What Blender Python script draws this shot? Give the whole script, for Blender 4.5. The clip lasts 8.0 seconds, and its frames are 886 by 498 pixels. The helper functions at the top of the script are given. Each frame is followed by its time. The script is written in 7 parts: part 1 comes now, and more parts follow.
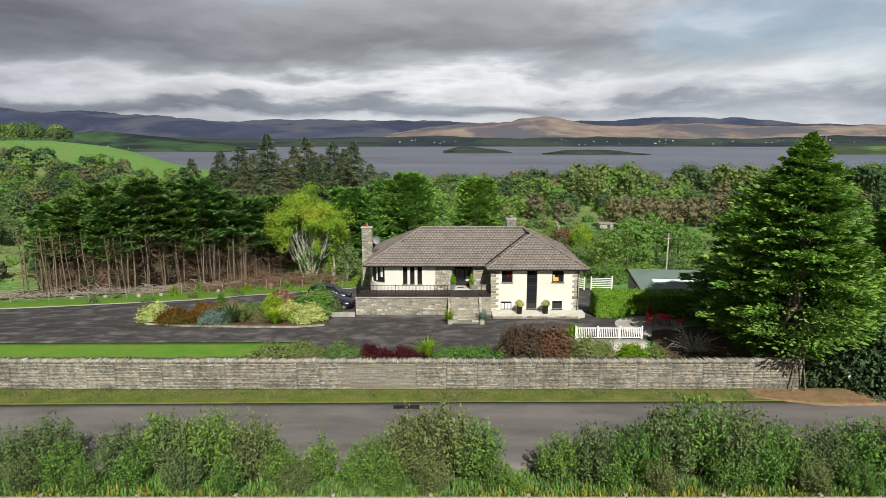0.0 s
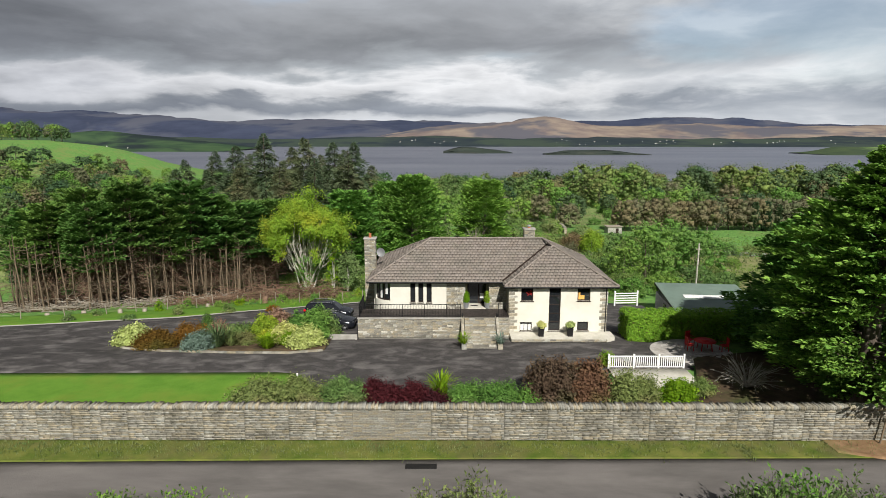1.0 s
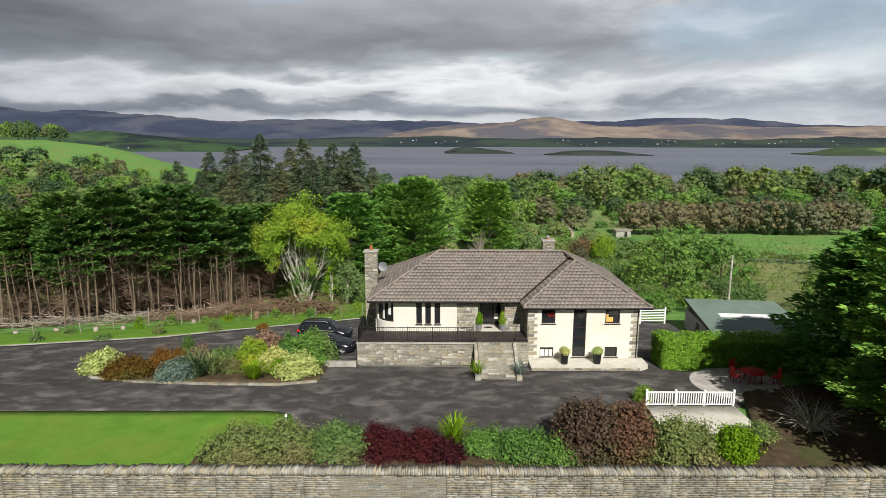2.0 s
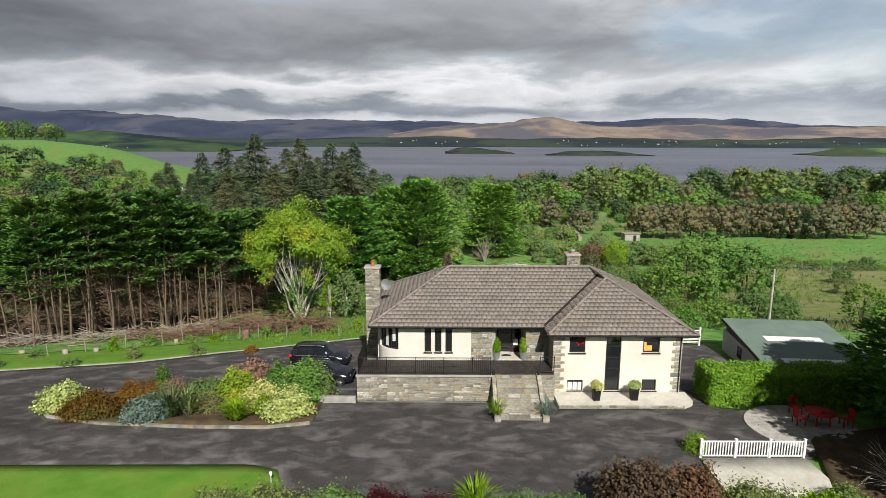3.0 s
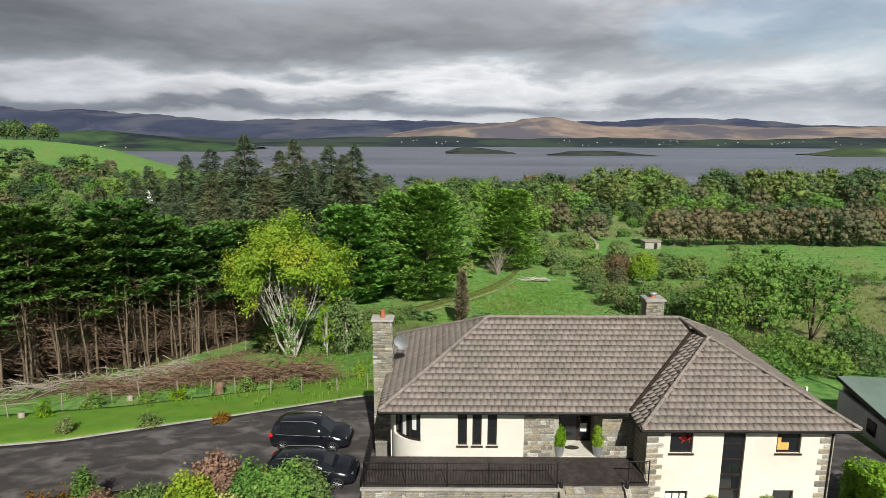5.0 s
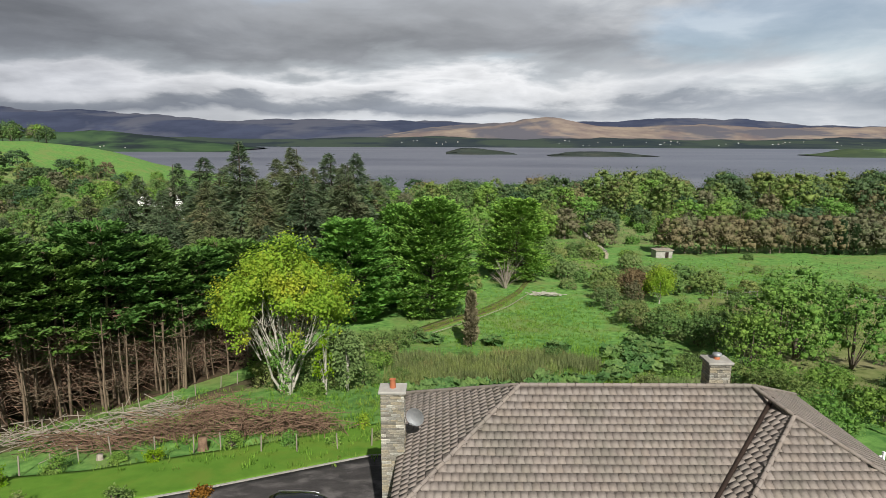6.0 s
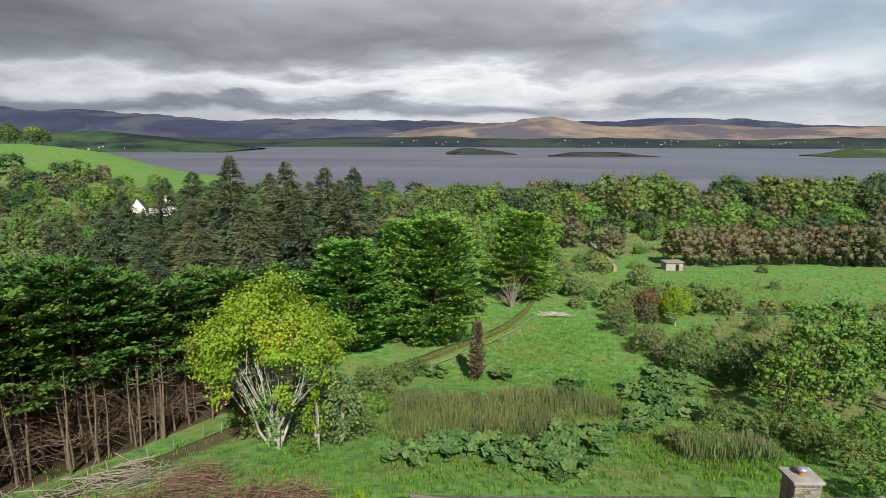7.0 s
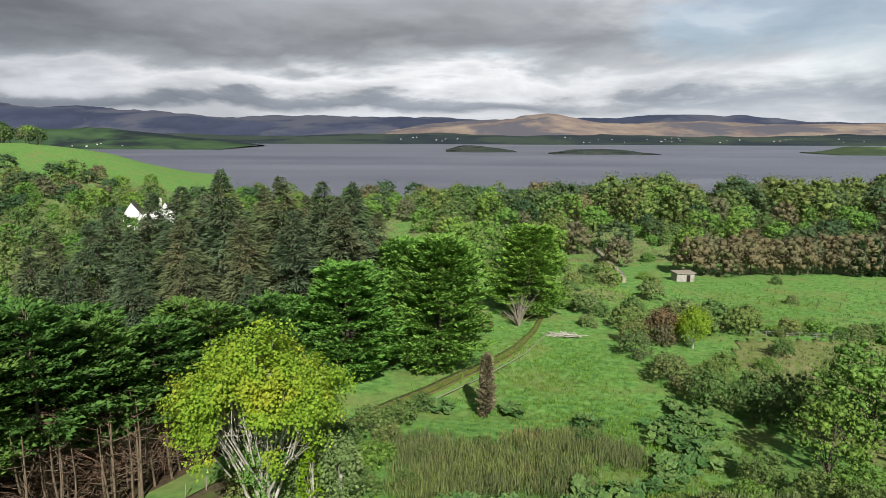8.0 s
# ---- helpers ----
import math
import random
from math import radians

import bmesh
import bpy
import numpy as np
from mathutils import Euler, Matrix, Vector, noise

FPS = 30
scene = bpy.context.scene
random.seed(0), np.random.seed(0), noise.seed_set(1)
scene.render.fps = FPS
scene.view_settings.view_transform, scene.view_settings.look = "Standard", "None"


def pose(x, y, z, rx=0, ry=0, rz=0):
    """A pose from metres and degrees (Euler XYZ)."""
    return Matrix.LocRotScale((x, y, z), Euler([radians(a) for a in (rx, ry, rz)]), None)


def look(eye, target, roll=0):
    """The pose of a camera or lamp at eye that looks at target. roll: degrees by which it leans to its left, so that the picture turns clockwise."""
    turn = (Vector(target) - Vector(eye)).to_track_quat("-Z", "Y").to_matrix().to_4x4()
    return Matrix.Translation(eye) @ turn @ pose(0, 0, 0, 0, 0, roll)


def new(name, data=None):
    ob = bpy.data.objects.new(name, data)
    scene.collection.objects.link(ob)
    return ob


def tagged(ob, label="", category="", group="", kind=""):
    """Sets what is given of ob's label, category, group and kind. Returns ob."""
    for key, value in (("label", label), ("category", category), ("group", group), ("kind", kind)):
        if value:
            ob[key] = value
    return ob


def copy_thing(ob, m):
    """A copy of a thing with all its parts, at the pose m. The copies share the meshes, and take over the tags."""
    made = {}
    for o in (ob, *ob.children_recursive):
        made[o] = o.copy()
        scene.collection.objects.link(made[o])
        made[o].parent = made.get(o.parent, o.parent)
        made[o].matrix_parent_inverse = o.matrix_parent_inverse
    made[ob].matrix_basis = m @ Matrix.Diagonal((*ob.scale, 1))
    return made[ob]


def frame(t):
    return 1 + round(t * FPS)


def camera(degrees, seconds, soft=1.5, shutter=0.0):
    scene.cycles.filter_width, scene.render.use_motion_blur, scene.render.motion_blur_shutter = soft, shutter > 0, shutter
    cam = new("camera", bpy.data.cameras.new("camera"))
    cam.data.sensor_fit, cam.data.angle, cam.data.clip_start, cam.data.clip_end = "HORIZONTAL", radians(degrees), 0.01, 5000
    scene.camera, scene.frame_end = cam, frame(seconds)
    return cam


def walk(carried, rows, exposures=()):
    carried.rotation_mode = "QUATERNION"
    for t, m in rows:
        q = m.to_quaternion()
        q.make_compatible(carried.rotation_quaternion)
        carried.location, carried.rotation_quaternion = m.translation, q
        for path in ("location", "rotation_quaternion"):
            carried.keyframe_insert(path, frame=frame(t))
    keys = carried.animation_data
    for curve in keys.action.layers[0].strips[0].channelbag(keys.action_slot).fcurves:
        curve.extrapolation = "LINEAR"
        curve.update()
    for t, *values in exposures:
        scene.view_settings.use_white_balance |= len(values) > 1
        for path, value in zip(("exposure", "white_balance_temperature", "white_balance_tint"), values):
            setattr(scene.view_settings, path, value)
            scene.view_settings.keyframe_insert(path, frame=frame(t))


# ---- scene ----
cam = camera(73.5, 8.0, soft=0.55)
METRES, EYE, TILT, LEAN, TURN = 50.0, 16.5, -10.8, 0.0, 0.0
ROWS = [
    (0.0, 0.0, 0.0, 0.0, 0.0, 0.0, 0.0),
    (0.5, -0.0121, 0.0593, 0.0134, -0.02, -0.01, -0.02),
    (1.0, -0.0214, 0.1184, 0.0248, -0.01, 0.0, -0.06),
    (1.5, -0.0286, 0.1761, 0.0365, 0.04, 0.01, -0.11),
    (3.0, -0.0529, 0.3524, 0.071, 0.06, 0.03, -0.19),
    (3.5, -0.0624, 0.4135, 0.0829, 0.07, 0.01, -0.2),
    (4.0, -0.0721, 0.4743, 0.0938, 0.07, 0.02, -0.21),
    (4.5, -0.0816, 0.5343, 0.1047, 0.05, 0.01, -0.22),
    (6.0, -0.1134, 0.705, 0.1682, 0.04, 0.01, -0.24),
    (6.5, -0.1189, 0.7632, 0.2003, -0.01, 0.01, -0.21),
    (7.0, -0.1238, 0.8206, 0.234, 0.05, -0.04, -0.22),
    (7.5, -0.1325, 0.8754, 0.2671, 0.04, -0.12, -0.23),
    (8.0, -0.1401, 0.9307, 0.3024, -0.01, -0.38, -0.23),
]
walk(cam, [(t, pose(0, 0, EYE, TILT, LEAN, TURN) @ pose(METRES * x, METRES * y, METRES * z, 90 + pitch, roll, yaw)) for t, x, y, z, yaw, pitch, roll in ROWS],
     exposures=[(0.0, 0.0), (4.5, 0.0), (6.5, 0.05), (8.0, 0.09)])

# ---- light: sun behind the camera's right shoulder, broken cloud ----
SUN_ELEV, SUN_SIDE = 40.0, 11.0
sun_dir = Vector((math.sin(radians(SUN_SIDE)) * math.cos(radians(SUN_ELEV)), -math.cos(radians(SUN_SIDE)) * math.cos(radians(SUN_ELEV)), math.sin(radians(SUN_ELEV))))
sun_data = bpy.data.lights.new("sun", "SUN")
sun_data.energy, sun_data.angle, sun_data.color = 6.2, radians(0.6), (1.0, 0.965, 0.91)
sun = new("sun", sun_data)
sun.matrix_world = look(sun_dir * 300, (0, 0, 0))

world = bpy.data.worlds.new("sky")
scene.world = world
world.use_nodes = True


class Nodes:
    """Short hand for a node tree."""

    def __init__(self, tree):
        self.tree = tree
        tree.nodes.clear()

    def add(self, kind, **values):
        n = self.tree.nodes.new("ShaderNode" + kind)
        inputs = values.pop("inputs", {})
        for k, v in values.items():
            setattr(n, k, v)
        for k, v in inputs.items():
            if isinstance(v, bpy.types.NodeSocket):
                self.tree.links.new(v, n.inputs[k])
            else:
                n.inputs[k].default_value = v
        return n

    def math(self, op, a, b=0.0, clamp=False):
        return self.add("Math", operation=op, use_clamp=clamp, inputs={0: a, 1: b}).outputs[0]

    def mix(self, fac, a, b, blend="MIX"):
        n = self.add("Mix", data_type="RGBA", blend_type=blend, inputs={0: fac})
        for i, v in ((6, a), (7, b)):
            if isinstance(v, bpy.types.NodeSocket):
                self.tree.links.new(v, n.inputs[i])
            else:
                n.inputs[i].default_value = (*v, 1)
        return n.outputs[2]

    def ramp(self, fac, stops):
        n = self.add("ValToRGB", inputs={0: fac})
        e = n.color_ramp.elements
        while len(e) < len(stops):
            e.new(0.5)
        for el, (p, c) in zip(e, stops):
            el.position = p
            el.color = (*c, 1) if isinstance(c, tuple) else (c, c, c, 1)
        return n.outputs[0]

    def noise(self, vec, scale, detail=4.0, rough=0.55, dist=0.0):
        return self.add("TexNoise", inputs={"Vector": vec, "Scale": scale, "Detail": detail, "Roughness": rough, "Distortion": dist}).outputs[0]

    def link(self, a, b):
        self.tree.links.new(a, b)


def make_sky():
    k = Nodes(world.node_tree)
    geo = k.add("TexCoord").outputs["Generated"]
    sep = k.add("SeparateXYZ", inputs={0: geo})
    up = k.math("MAXIMUM", sep.outputs[2], 0.0)
    sky = k.add("TexSky", sky_type="NISHITA", sun_disc=False, sun_elevation=radians(SUN_ELEV), sun_rotation=radians(180 - SUN_SIDE), air_density=1.0, dust_density=1.0)
    blue = k.mix(1.0, sky.outputs[0], (0.11, 0.11, 0.11), "MULTIPLY")
    az = k.math("ARCTAN2", sep.outputs[0], sep.outputs[1])
    el = sep.outputs[2]

    def layer(ax, ex, shift):
        return k.add("CombineXYZ", inputs={0: k.math("MULTIPLY", az, ax), 1: k.math("MULTIPLY", el, ex), 2: shift}).outputs[0]

    # a grey deck over a broken bright band, with long flat bases low down
    billow = k.noise(layer(2.6, 9.0, 2.3), 1.0, 8.0, 0.55, 0.35)
    lumps = k.noise(layer(5.0, 17.0, 7.7), 1.0, 8.0, 0.56, 0.3)
    soft = k.noise(layer(1.7, 7.0, 4.1), 1.6, 6.0, 0.5, 0.2)
    bend = k.math("ADD", k.math("MULTIPLY", k.math("SUBTRACT", billow, 0.5), 0.15), k.math("MULTIPLY", k.math("SUBTRACT", lumps, 0.5), 0.10))
    h = k.math("ADD", el, k.math("MULTIPLY", bend, k.ramp(el, [(0.015, 0.12), (0.07, 1.0)])))
    deck = k.ramp(h, [(0.0, (0.50, 0.53, 0.57)), (0.026, (0.66, 0.68, 0.71)), (0.034, (0.26, 0.285, 0.33)), (0.046, (0.30, 0.325, 0.365)), (0.056, (0.62, 0.635, 0.66)), (0.082, (0.80, 0.81, 0.83)), (0.099, (0.42, 0.45, 0.48)),
                      (0.122, (0.265, 0.28, 0.305)), (0.16, (0.33, 0.345, 0.37)), (0.23, (0.37, 0.39, 0.42))])
    tone = k.ramp(k.math("ADD", k.math("MULTIPLY", soft, 0.6), k.math("MULTIPLY", lumps, 0.4)), [(0.36, 0.78), (0.5, 1.0), (0.64, 1.24)])
    deck = k.mix(1.0, deck, tone, "MULTIPLY")
    deck = k.mix(1.0, deck, k.ramp(k.math("ADD", k.math("ADD", az, 1.0), k.math("MULTIPLY", k.math("SUBTRACT", billow, 0.5), 0.5)), [(0.36, (0.66, 0.67, 0.70)), (0.80, (1.10, 1.10, 1.10))]), "MULTIPLY")
    # the deck thins towards the east, white heaps and a little blue behind
    thin = k.ramp(k.math("ADD", az, k.math("MULTIPLY", k.math("SUBTRACT", billow, 0.5), 0.9)), [(0.12, 0.0), (0.42, 0.62)])
    heaps = k.ramp(lumps, [(0.36, (0.36, 0.41, 0.47)), (0.48, (0.52, 0.56, 0.61)), (0.60, (0.84, 0.86, 0.88))])
    col = k.mix(thin, deck, heaps)
    hole = k.math("MULTIPLY", k.ramp(k.math("ADD", soft, k.math("MULTIPLY", az, 0.22)), [(0.58, 0.0), (0.70, 0.45)]), k.ramp(el, [(0.06, 0.0), (0.1, 1.0)]))
    col = k.mix(hole, col, blue)
    col = k.mix(1.0, col, k.ramp(up, [(0.22, 1.0), (0.55, 0.40)]), "MULTIPLY")  # upper sky, out of view, dimmed to deepen the shadows
    bg = k.add("Background", inputs={"Color": col, "Strength": 1.0})
    out = k.add("OutputWorld")
    k.link(bg.outputs[0], out.inputs[0])


make_sky()


# ---- materials ----
def material(name, c1, c2, scale=1.0, rough=0.8, bump=0.3, fine=None, metal=0.0, stain=None, stain_scale=0.15, each=None, spec=0.14, stretch=(1, 1, 1), stain_amount=0.6):
    """Two-scale surface: grain between c1 and c2, and broad stains."""
    m = bpy.data.materials.new(name)
    m.use_nodes = True
    k = Nodes(m.node_tree)
    pos = k.add("TexCoord").outputs["Object"]
    pos = k.add("Mapping", inputs={"Vector": pos, "Scale": stretch}).outputs[0]
    grain = k.noise(pos, scale, 6.0, 0.62)
    col = k.mix(k.ramp(grain, [(0.32, 0.0), (0.68, 1.0)]), c1, c2)
    if each:
        rnd = k.add("ObjectInfo").outputs["Random"]
        isl = k.add("NewGeometry").outputs["Random Per Island"]
        both = k.math("FRACT", k.math("ADD", rnd, isl))
        lo, hi = each
        hue = 1.0 if hi > 1.2 else 0.2
        col = k.mix(1.0, col, k.ramp(both, [(0.0, (lo, lo, lo)), (0.3, (1.0, 1.0 - 0.02 * hue, 1.0 - 0.06 * hue)), (0.55, (1.0 + 0.06 * hue, 1.0 - 0.04 * hue, 1.0 - 0.22 * hue)), (0.8, (1.0 - 0.12 * hue, 1.0 - 0.08 * hue, 1.0 - 0.05 * hue)), (1.0, (hi, hi, hi))]), "MULTIPLY")
    if stain:
        st = k.ramp(k.noise(pos, stain_scale, 5.0, 0.6, 0.4), [(0.48, 0.0), (0.66, stain_amount)])
        col = k.mix(st, col, stain)
    b = k.add("BsdfPrincipled", inputs={"Base Color": col, "Roughness": rough, "Metallic": metal, "Specular IOR Level": spec})
    if bump:
        f = k.noise(pos, fine or scale * 4, 5.0, 0.6)
        bn = k.add("Bump", inputs={"Height": f, "Strength": bump, "Distance": 0.05})
        k.link(bn.outputs[0], b.inputs["Normal"])
    out = k.add("OutputMaterial")
    k.link(b.outputs[0], out.inputs[0])
    return m


def leaf_material(name, c1, c2, c3=None, through_light=0.35, rough=0.6):
    """Foliage: each leaf its own tint, patches of a third tint, some light coming through."""
    m = bpy.data.materials.new(name)
    m.use_nodes = True
    k = Nodes(m.node_tree)
    isl = k.add("NewGeometry").outputs["Random Per Island"]
    pos = k.add("TexCoord").outputs["Object"]
    patch = k.noise(pos, 0.45, 3.0, 0.6)
    col = k.mix(k.math("ADD", k.math("MULTIPLY", isl, 0.6), k.math("MULTIPLY", patch, 0.4)), c1, c2)
    if c3:
        col = k.mix(k.ramp(k.noise(pos, 0.28, 3.0, 0.6), [(0.5, 0.0), (0.68, 0.85)]), col, c3)
    rnd = k.add("ObjectInfo").outputs["Random"]
    col = k.mix(1.0, col, k.ramp(rnd, [(0.0, (0.70, 0.80, 0.74)), (0.35, (0.92, 1.0, 0.9)), (0.7, (1.08, 1.0, 0.88)), (1.0, (1.18, 1.08, 0.88))]), "MULTIPLY")
    col = k.mix(1.0, col, (0.85, 0.88, 1.08), "MULTIPLY")
    speck = k.noise(pos, 3.2, 4.0, 0.7)
    col = k.mix(1.0, col, k.ramp(speck, [(0.36, 0.68), (0.5, 1.0), (0.66, 1.28)]), "MULTIPLY")
    bn = k.add("Bump", inputs={"Height": k.noise(pos, 4.5, 3.0, 0.7), "Strength": 0.6, "Distance": 0.22})
    b = k.add("BsdfPrincipled", inputs={"Base Color": col, "Roughness": rough, "Specular IOR Level": 0.09, "Normal": bn.outputs[0]})
    tr = k.add("BsdfTranslucent", inputs={"Color": col})
    mx = k.add("MixShader", inputs={0: through_light, 1: b.outputs[0], 2: tr.outputs[0]})
    out = k.add("OutputMaterial")
    k.link(mx.outputs[0], out.inputs[0])
    return m


M_GRASS = material("meadow_grass", (0.055, 0.150, 0.032), (0.180, 0.340, 0.080), 0.9, 0.95, 1.0, 6.0, stain=(0.19, 0.215, 0.07), stain_scale=0.11, stain_amount=0.7)
M_LAWN = material("mown_lawn", (0.085, 0.190, 0.020), (0.130, 0.250, 0.032), 0.7, 0.9, 0.6, 14.0, stain=(0.15, 0.205, 0.03), stain_scale=0.35)
M_ASPHALT = material("driveway_asphalt", (0.044, 0.041, 0.040), (0.075, 0.069, 0.066), 1.6, 0.75, 0.6, 40.0, stain=(0.21, 0.195, 0.185), stain_scale=0.8, stretch=(0.6, 1.0, 1.0), stain_amount=0.55)
M_ROAD = material("road_asphalt", (0.130, 0.120, 0.112), (0.185, 0.170, 0.158), 0.8, 0.85, 0.4, 40.0, stain=(0.060, 0.055, 0.050), stain_scale=0.35, stretch=(0.3, 1, 1), stain_amount=0.5)
M_VERGE = material("verge_grass", (0.07, 0.11, 0.015), (0.16, 0.17, 0.04), 0.9, 0.95, 0.8, 12.0, stain=(0.12, 0.10, 0.05), stain_scale=0.5)
M_EARTH = material("bare_earth", (0.05, 0.035, 0.022), (0.11, 0.075, 0.045), 1.5, 0.95, 0.8, 12.0, stain=(0.05, 0.08, 0.02), stain_scale=0.4)
M_RUT = material("grassy_rut", (0.075, 0.065, 0.035), (0.13, 0.11, 0.06), 1.5, 0.95, 0.8, 12.0, stain=(0.09, 0.14, 0.03), stain_scale=0.5, stain_amount=0.9)
M_STONE = material("wall_stone", (0.205, 0.195, 0.165), (0.375, 0.355, 0.30), 2.2, 0.85, 0.5, 18.0, stain=(0.107, 0.098, 0.074), stain_scale=0.8, each=(0.72, 1.3))
M_HSTONE = material("house_stone", (0.24, 0.23, 0.20), (0.50, 0.475, 0.40), 3.5, 0.85, 0.8, 14.0, stain=(0.13, 0.115, 0.08), stain_scale=1.3, each=(0.5, 1.7), stain_amount=0.6)
M_MORTAR = material("mortar", (0.14, 0.133, 0.115), (0.25, 0.237, 0.205), 3.0, 0.95, 0.4)
M_RENDER = material("cream_render", (0.619, 0.596, 0.511), (0.666, 0.643, 0.565), 0.9, 0.85, 0.15, 30.0, stain=(0.542, 0.511, 0.418), stain_scale=0.5, stain_amount=0.4)
M_TILE = material("concrete_roof_tile", (0.200, 0.170, 0.148), (0.270, 0.235, 0.205), 2.0, 0.9, 0.4, 25.0, stain=(0.155, 0.15, 0.12), stain_scale=0.5, each=(0.9, 1.08), stain_amount=0.4)
M_CONC = material("concrete", (0.30, 0.29, 0.26), (0.42, 0.40, 0.36), 1.5, 0.9, 0.3, 25.0, stain=(0.2, 0.19, 0.16), stain_scale=0.7)
M_SLAB = material("pale_slab", (0.527, 0.501, 0.425), (0.629, 0.603, 0.527), 4.0, 0.9, 0.4, 40.0, stain=(0.383, 0.365, 0.281), stain_scale=0.6)
M_BLACK = material("black_paint", (0.012, 0.012, 0.013), (0.022, 0.021, 0.02), 3.0, 0.45, 0.1)
M_BROWN = material("dark_brown_timber", (0.022, 0.015, 0.012), (0.04, 0.028, 0.022), 4.0, 0.5, 0.1, stretch=(1, 1, 8))
M_DECK = material("dark_decking", (0.035, 0.028, 0.025), (0.065, 0.055, 0.05), 3.0, 0.6, 0.3, stain=(0.02, 0.018, 0.016), stain_scale=0.6)
M_WHITE = material("white_paint", (0.74, 0.74, 0.71), (0.82, 0.82, 0.80), 2.0, 0.6, 0.1, stain=(0.6, 0.6, 0.54), stain_scale=1.2)
M_WOOD = material("weathered_wood", (0.20, 0.17, 0.13), (0.36, 0.32, 0.26), 5.0, 0.9, 0.4, stretch=(1, 1, 0.2))
M_STEM = material("grey_brown_stem", (0.10, 0.076, 0.050), (0.21, 0.16, 0.11), 4.0, 0.95, 0.4, stretch=(1, 1, 0.3))
M_SCRUB = material("bramble_scrub", (0.105, 0.155, 0.052), (0.215, 0.255, 0.092), 0.9, 1.0, 1.0, 3.0, stain=(0.167, 0.145, 0.075), stain_scale=0.09)
M_BARK = material("bark", (0.07, 0.055, 0.042), (0.15, 0.125, 0.10), 4.0, 0.95, 0.6, stretch=(1, 1, 0.25))
M_PALEBARK = material("pale_bark", (0.32, 0.30, 0.25), (0.55, 0.52, 0.45), 3.0, 0.9, 0.4, stain=(0.15, 0.16, 0.09), stain_scale=1.0)
M_BROWNTWIG = material("brown_twigs", (0.11, 0.068, 0.045), (0.25, 0.165, 0.11), 3.0, 0.95, 0.3)
M_GREENROOF = material("green_sheet_roof", (0.135, 0.19, 0.155), (0.17, 0.225, 0.185), 0.7, 0.55, 0.1, stain=(0.11, 0.15, 0.12), stain_scale=0.4)
M_SHEDWALL = material("grey_render", (0.42, 0.41, 0.40), (0.52, 0.51, 0.49), 1.0, 0.9, 0.2)
M_TERRA = material("terracotta", (0.36, 0.12, 0.06), (0.48, 0.18, 0.09), 3.0, 0.85, 0.2)
M_LEAD = material("grey_metal", (0.30, 0.31, 0.32), (0.40, 0.41, 0.42), 3.0, 0.45, 0.05, metal=0.5)
M_CARPAINT = material("black_car_paint", (0.006, 0.007, 0.010), (0.010, 0.011, 0.015), 1.0, 0.12, 0.0, spec=0.6)
M_TYRE = material("tyre_rubber", (0.012, 0.012, 0.012), (0.025, 0.025, 0.025), 6.0, 0.85, 0.2)
M_ALLOY = material("alloy_metal", (0.45, 0.45, 0.46), (0.6, 0.6, 0.61), 4.0, 0.3, 0.0, metal=0.9)
M_RED = material("red_paint", (0.36, 0.02, 0.02), (0.45, 0.035, 0.03), 2.0, 0.5, 0.1)
M_REDLIGHT = material("red_lens", (0.45, 0.01, 0.01), (0.55, 0.02, 0.02), 2.0, 0.15, 0.0)
M_ROUGH = material("rough_pasture", (0.11, 0.15, 0.04), (0.22, 0.24, 0.09), 0.8, 0.95, 1.0, 6.0, stain=(0.26, 0.23, 0.12), stain_scale=0.12, stain_amount=0.7)
M_LITTER = material("rusty_litter", (0.16, 0.095, 0.05), (0.28, 0.18, 0.10), 2.0, 0.95, 0.7, 14.0, stain=(0.12, 0.14, 0.04), stain_scale=0.5)
M_GRAVEL = material("grey_paving", (0.34, 0.32, 0.29), (0.5, 0.47, 0.43), 3.0, 0.9, 0.5, 20.0, stain=(0.22, 0.2, 0.17), stain_scale=0.8)


def glass_material(name, tint, rough=0.04):
    m = bpy.data.materials.new(name)
    m.use_nodes = True
    k = Nodes(m.node_tree)
    b = k.add("BsdfPrincipled", inputs={"Base Color": (*tint, 1), "Roughness": rough, "Specular IOR Level": 0.7})
    out = k.add("OutputMaterial")
    k.link(b.outputs[0], out.inputs[0])
    return m


M_GLASS = glass_material("dark_window_glass", (0.012, 0.014, 0.016))
M_BLIND = material("pale_blind", (0.55, 0.55, 0.52), (0.65, 0.65, 0.62), 3.0, 0.8, 0.0)

L_CYP = leaf_material("cypress_leaf", (0.052, 0.132, 0.028), (0.190, 0.325, 0.062), None, 0.18)
L_BIG = leaf_material("macrocarpa_leaf", (0.060, 0.180, 0.032), (0.32, 0.54, 0.085), None, 0.2)
L_SPRUCE = leaf_material("spruce_needles", (0.085, 0.125, 0.055), (0.215, 0.262, 0.122), (0.19, 0.17, 0.085), 0.15)
L_YELLOW = leaf_material("sunlit_yellow_leaf", (0.16, 0.31, 0.024), (0.42, 0.54, 0.055), (0.60, 0.56, 0.055), 0.35)
L_OAK = leaf_material("oak_leaf", (0.095, 0.175, 0.045), (0.235, 0.325, 0.085), (0.25, 0.235, 0.09), 0.2)
L_ASH = leaf_material("ash_leaf", (0.095, 0.215, 0.035), (0.255, 0.41, 0.075), (0.20, 0.285, 0.07), 0.22)
L_BROWN = leaf_material("autumn_brown_leaf", (0.145, 0.135, 0.070), (0.245, 0.215, 0.110), (0.145, 0.18, 0.065), 0.2)
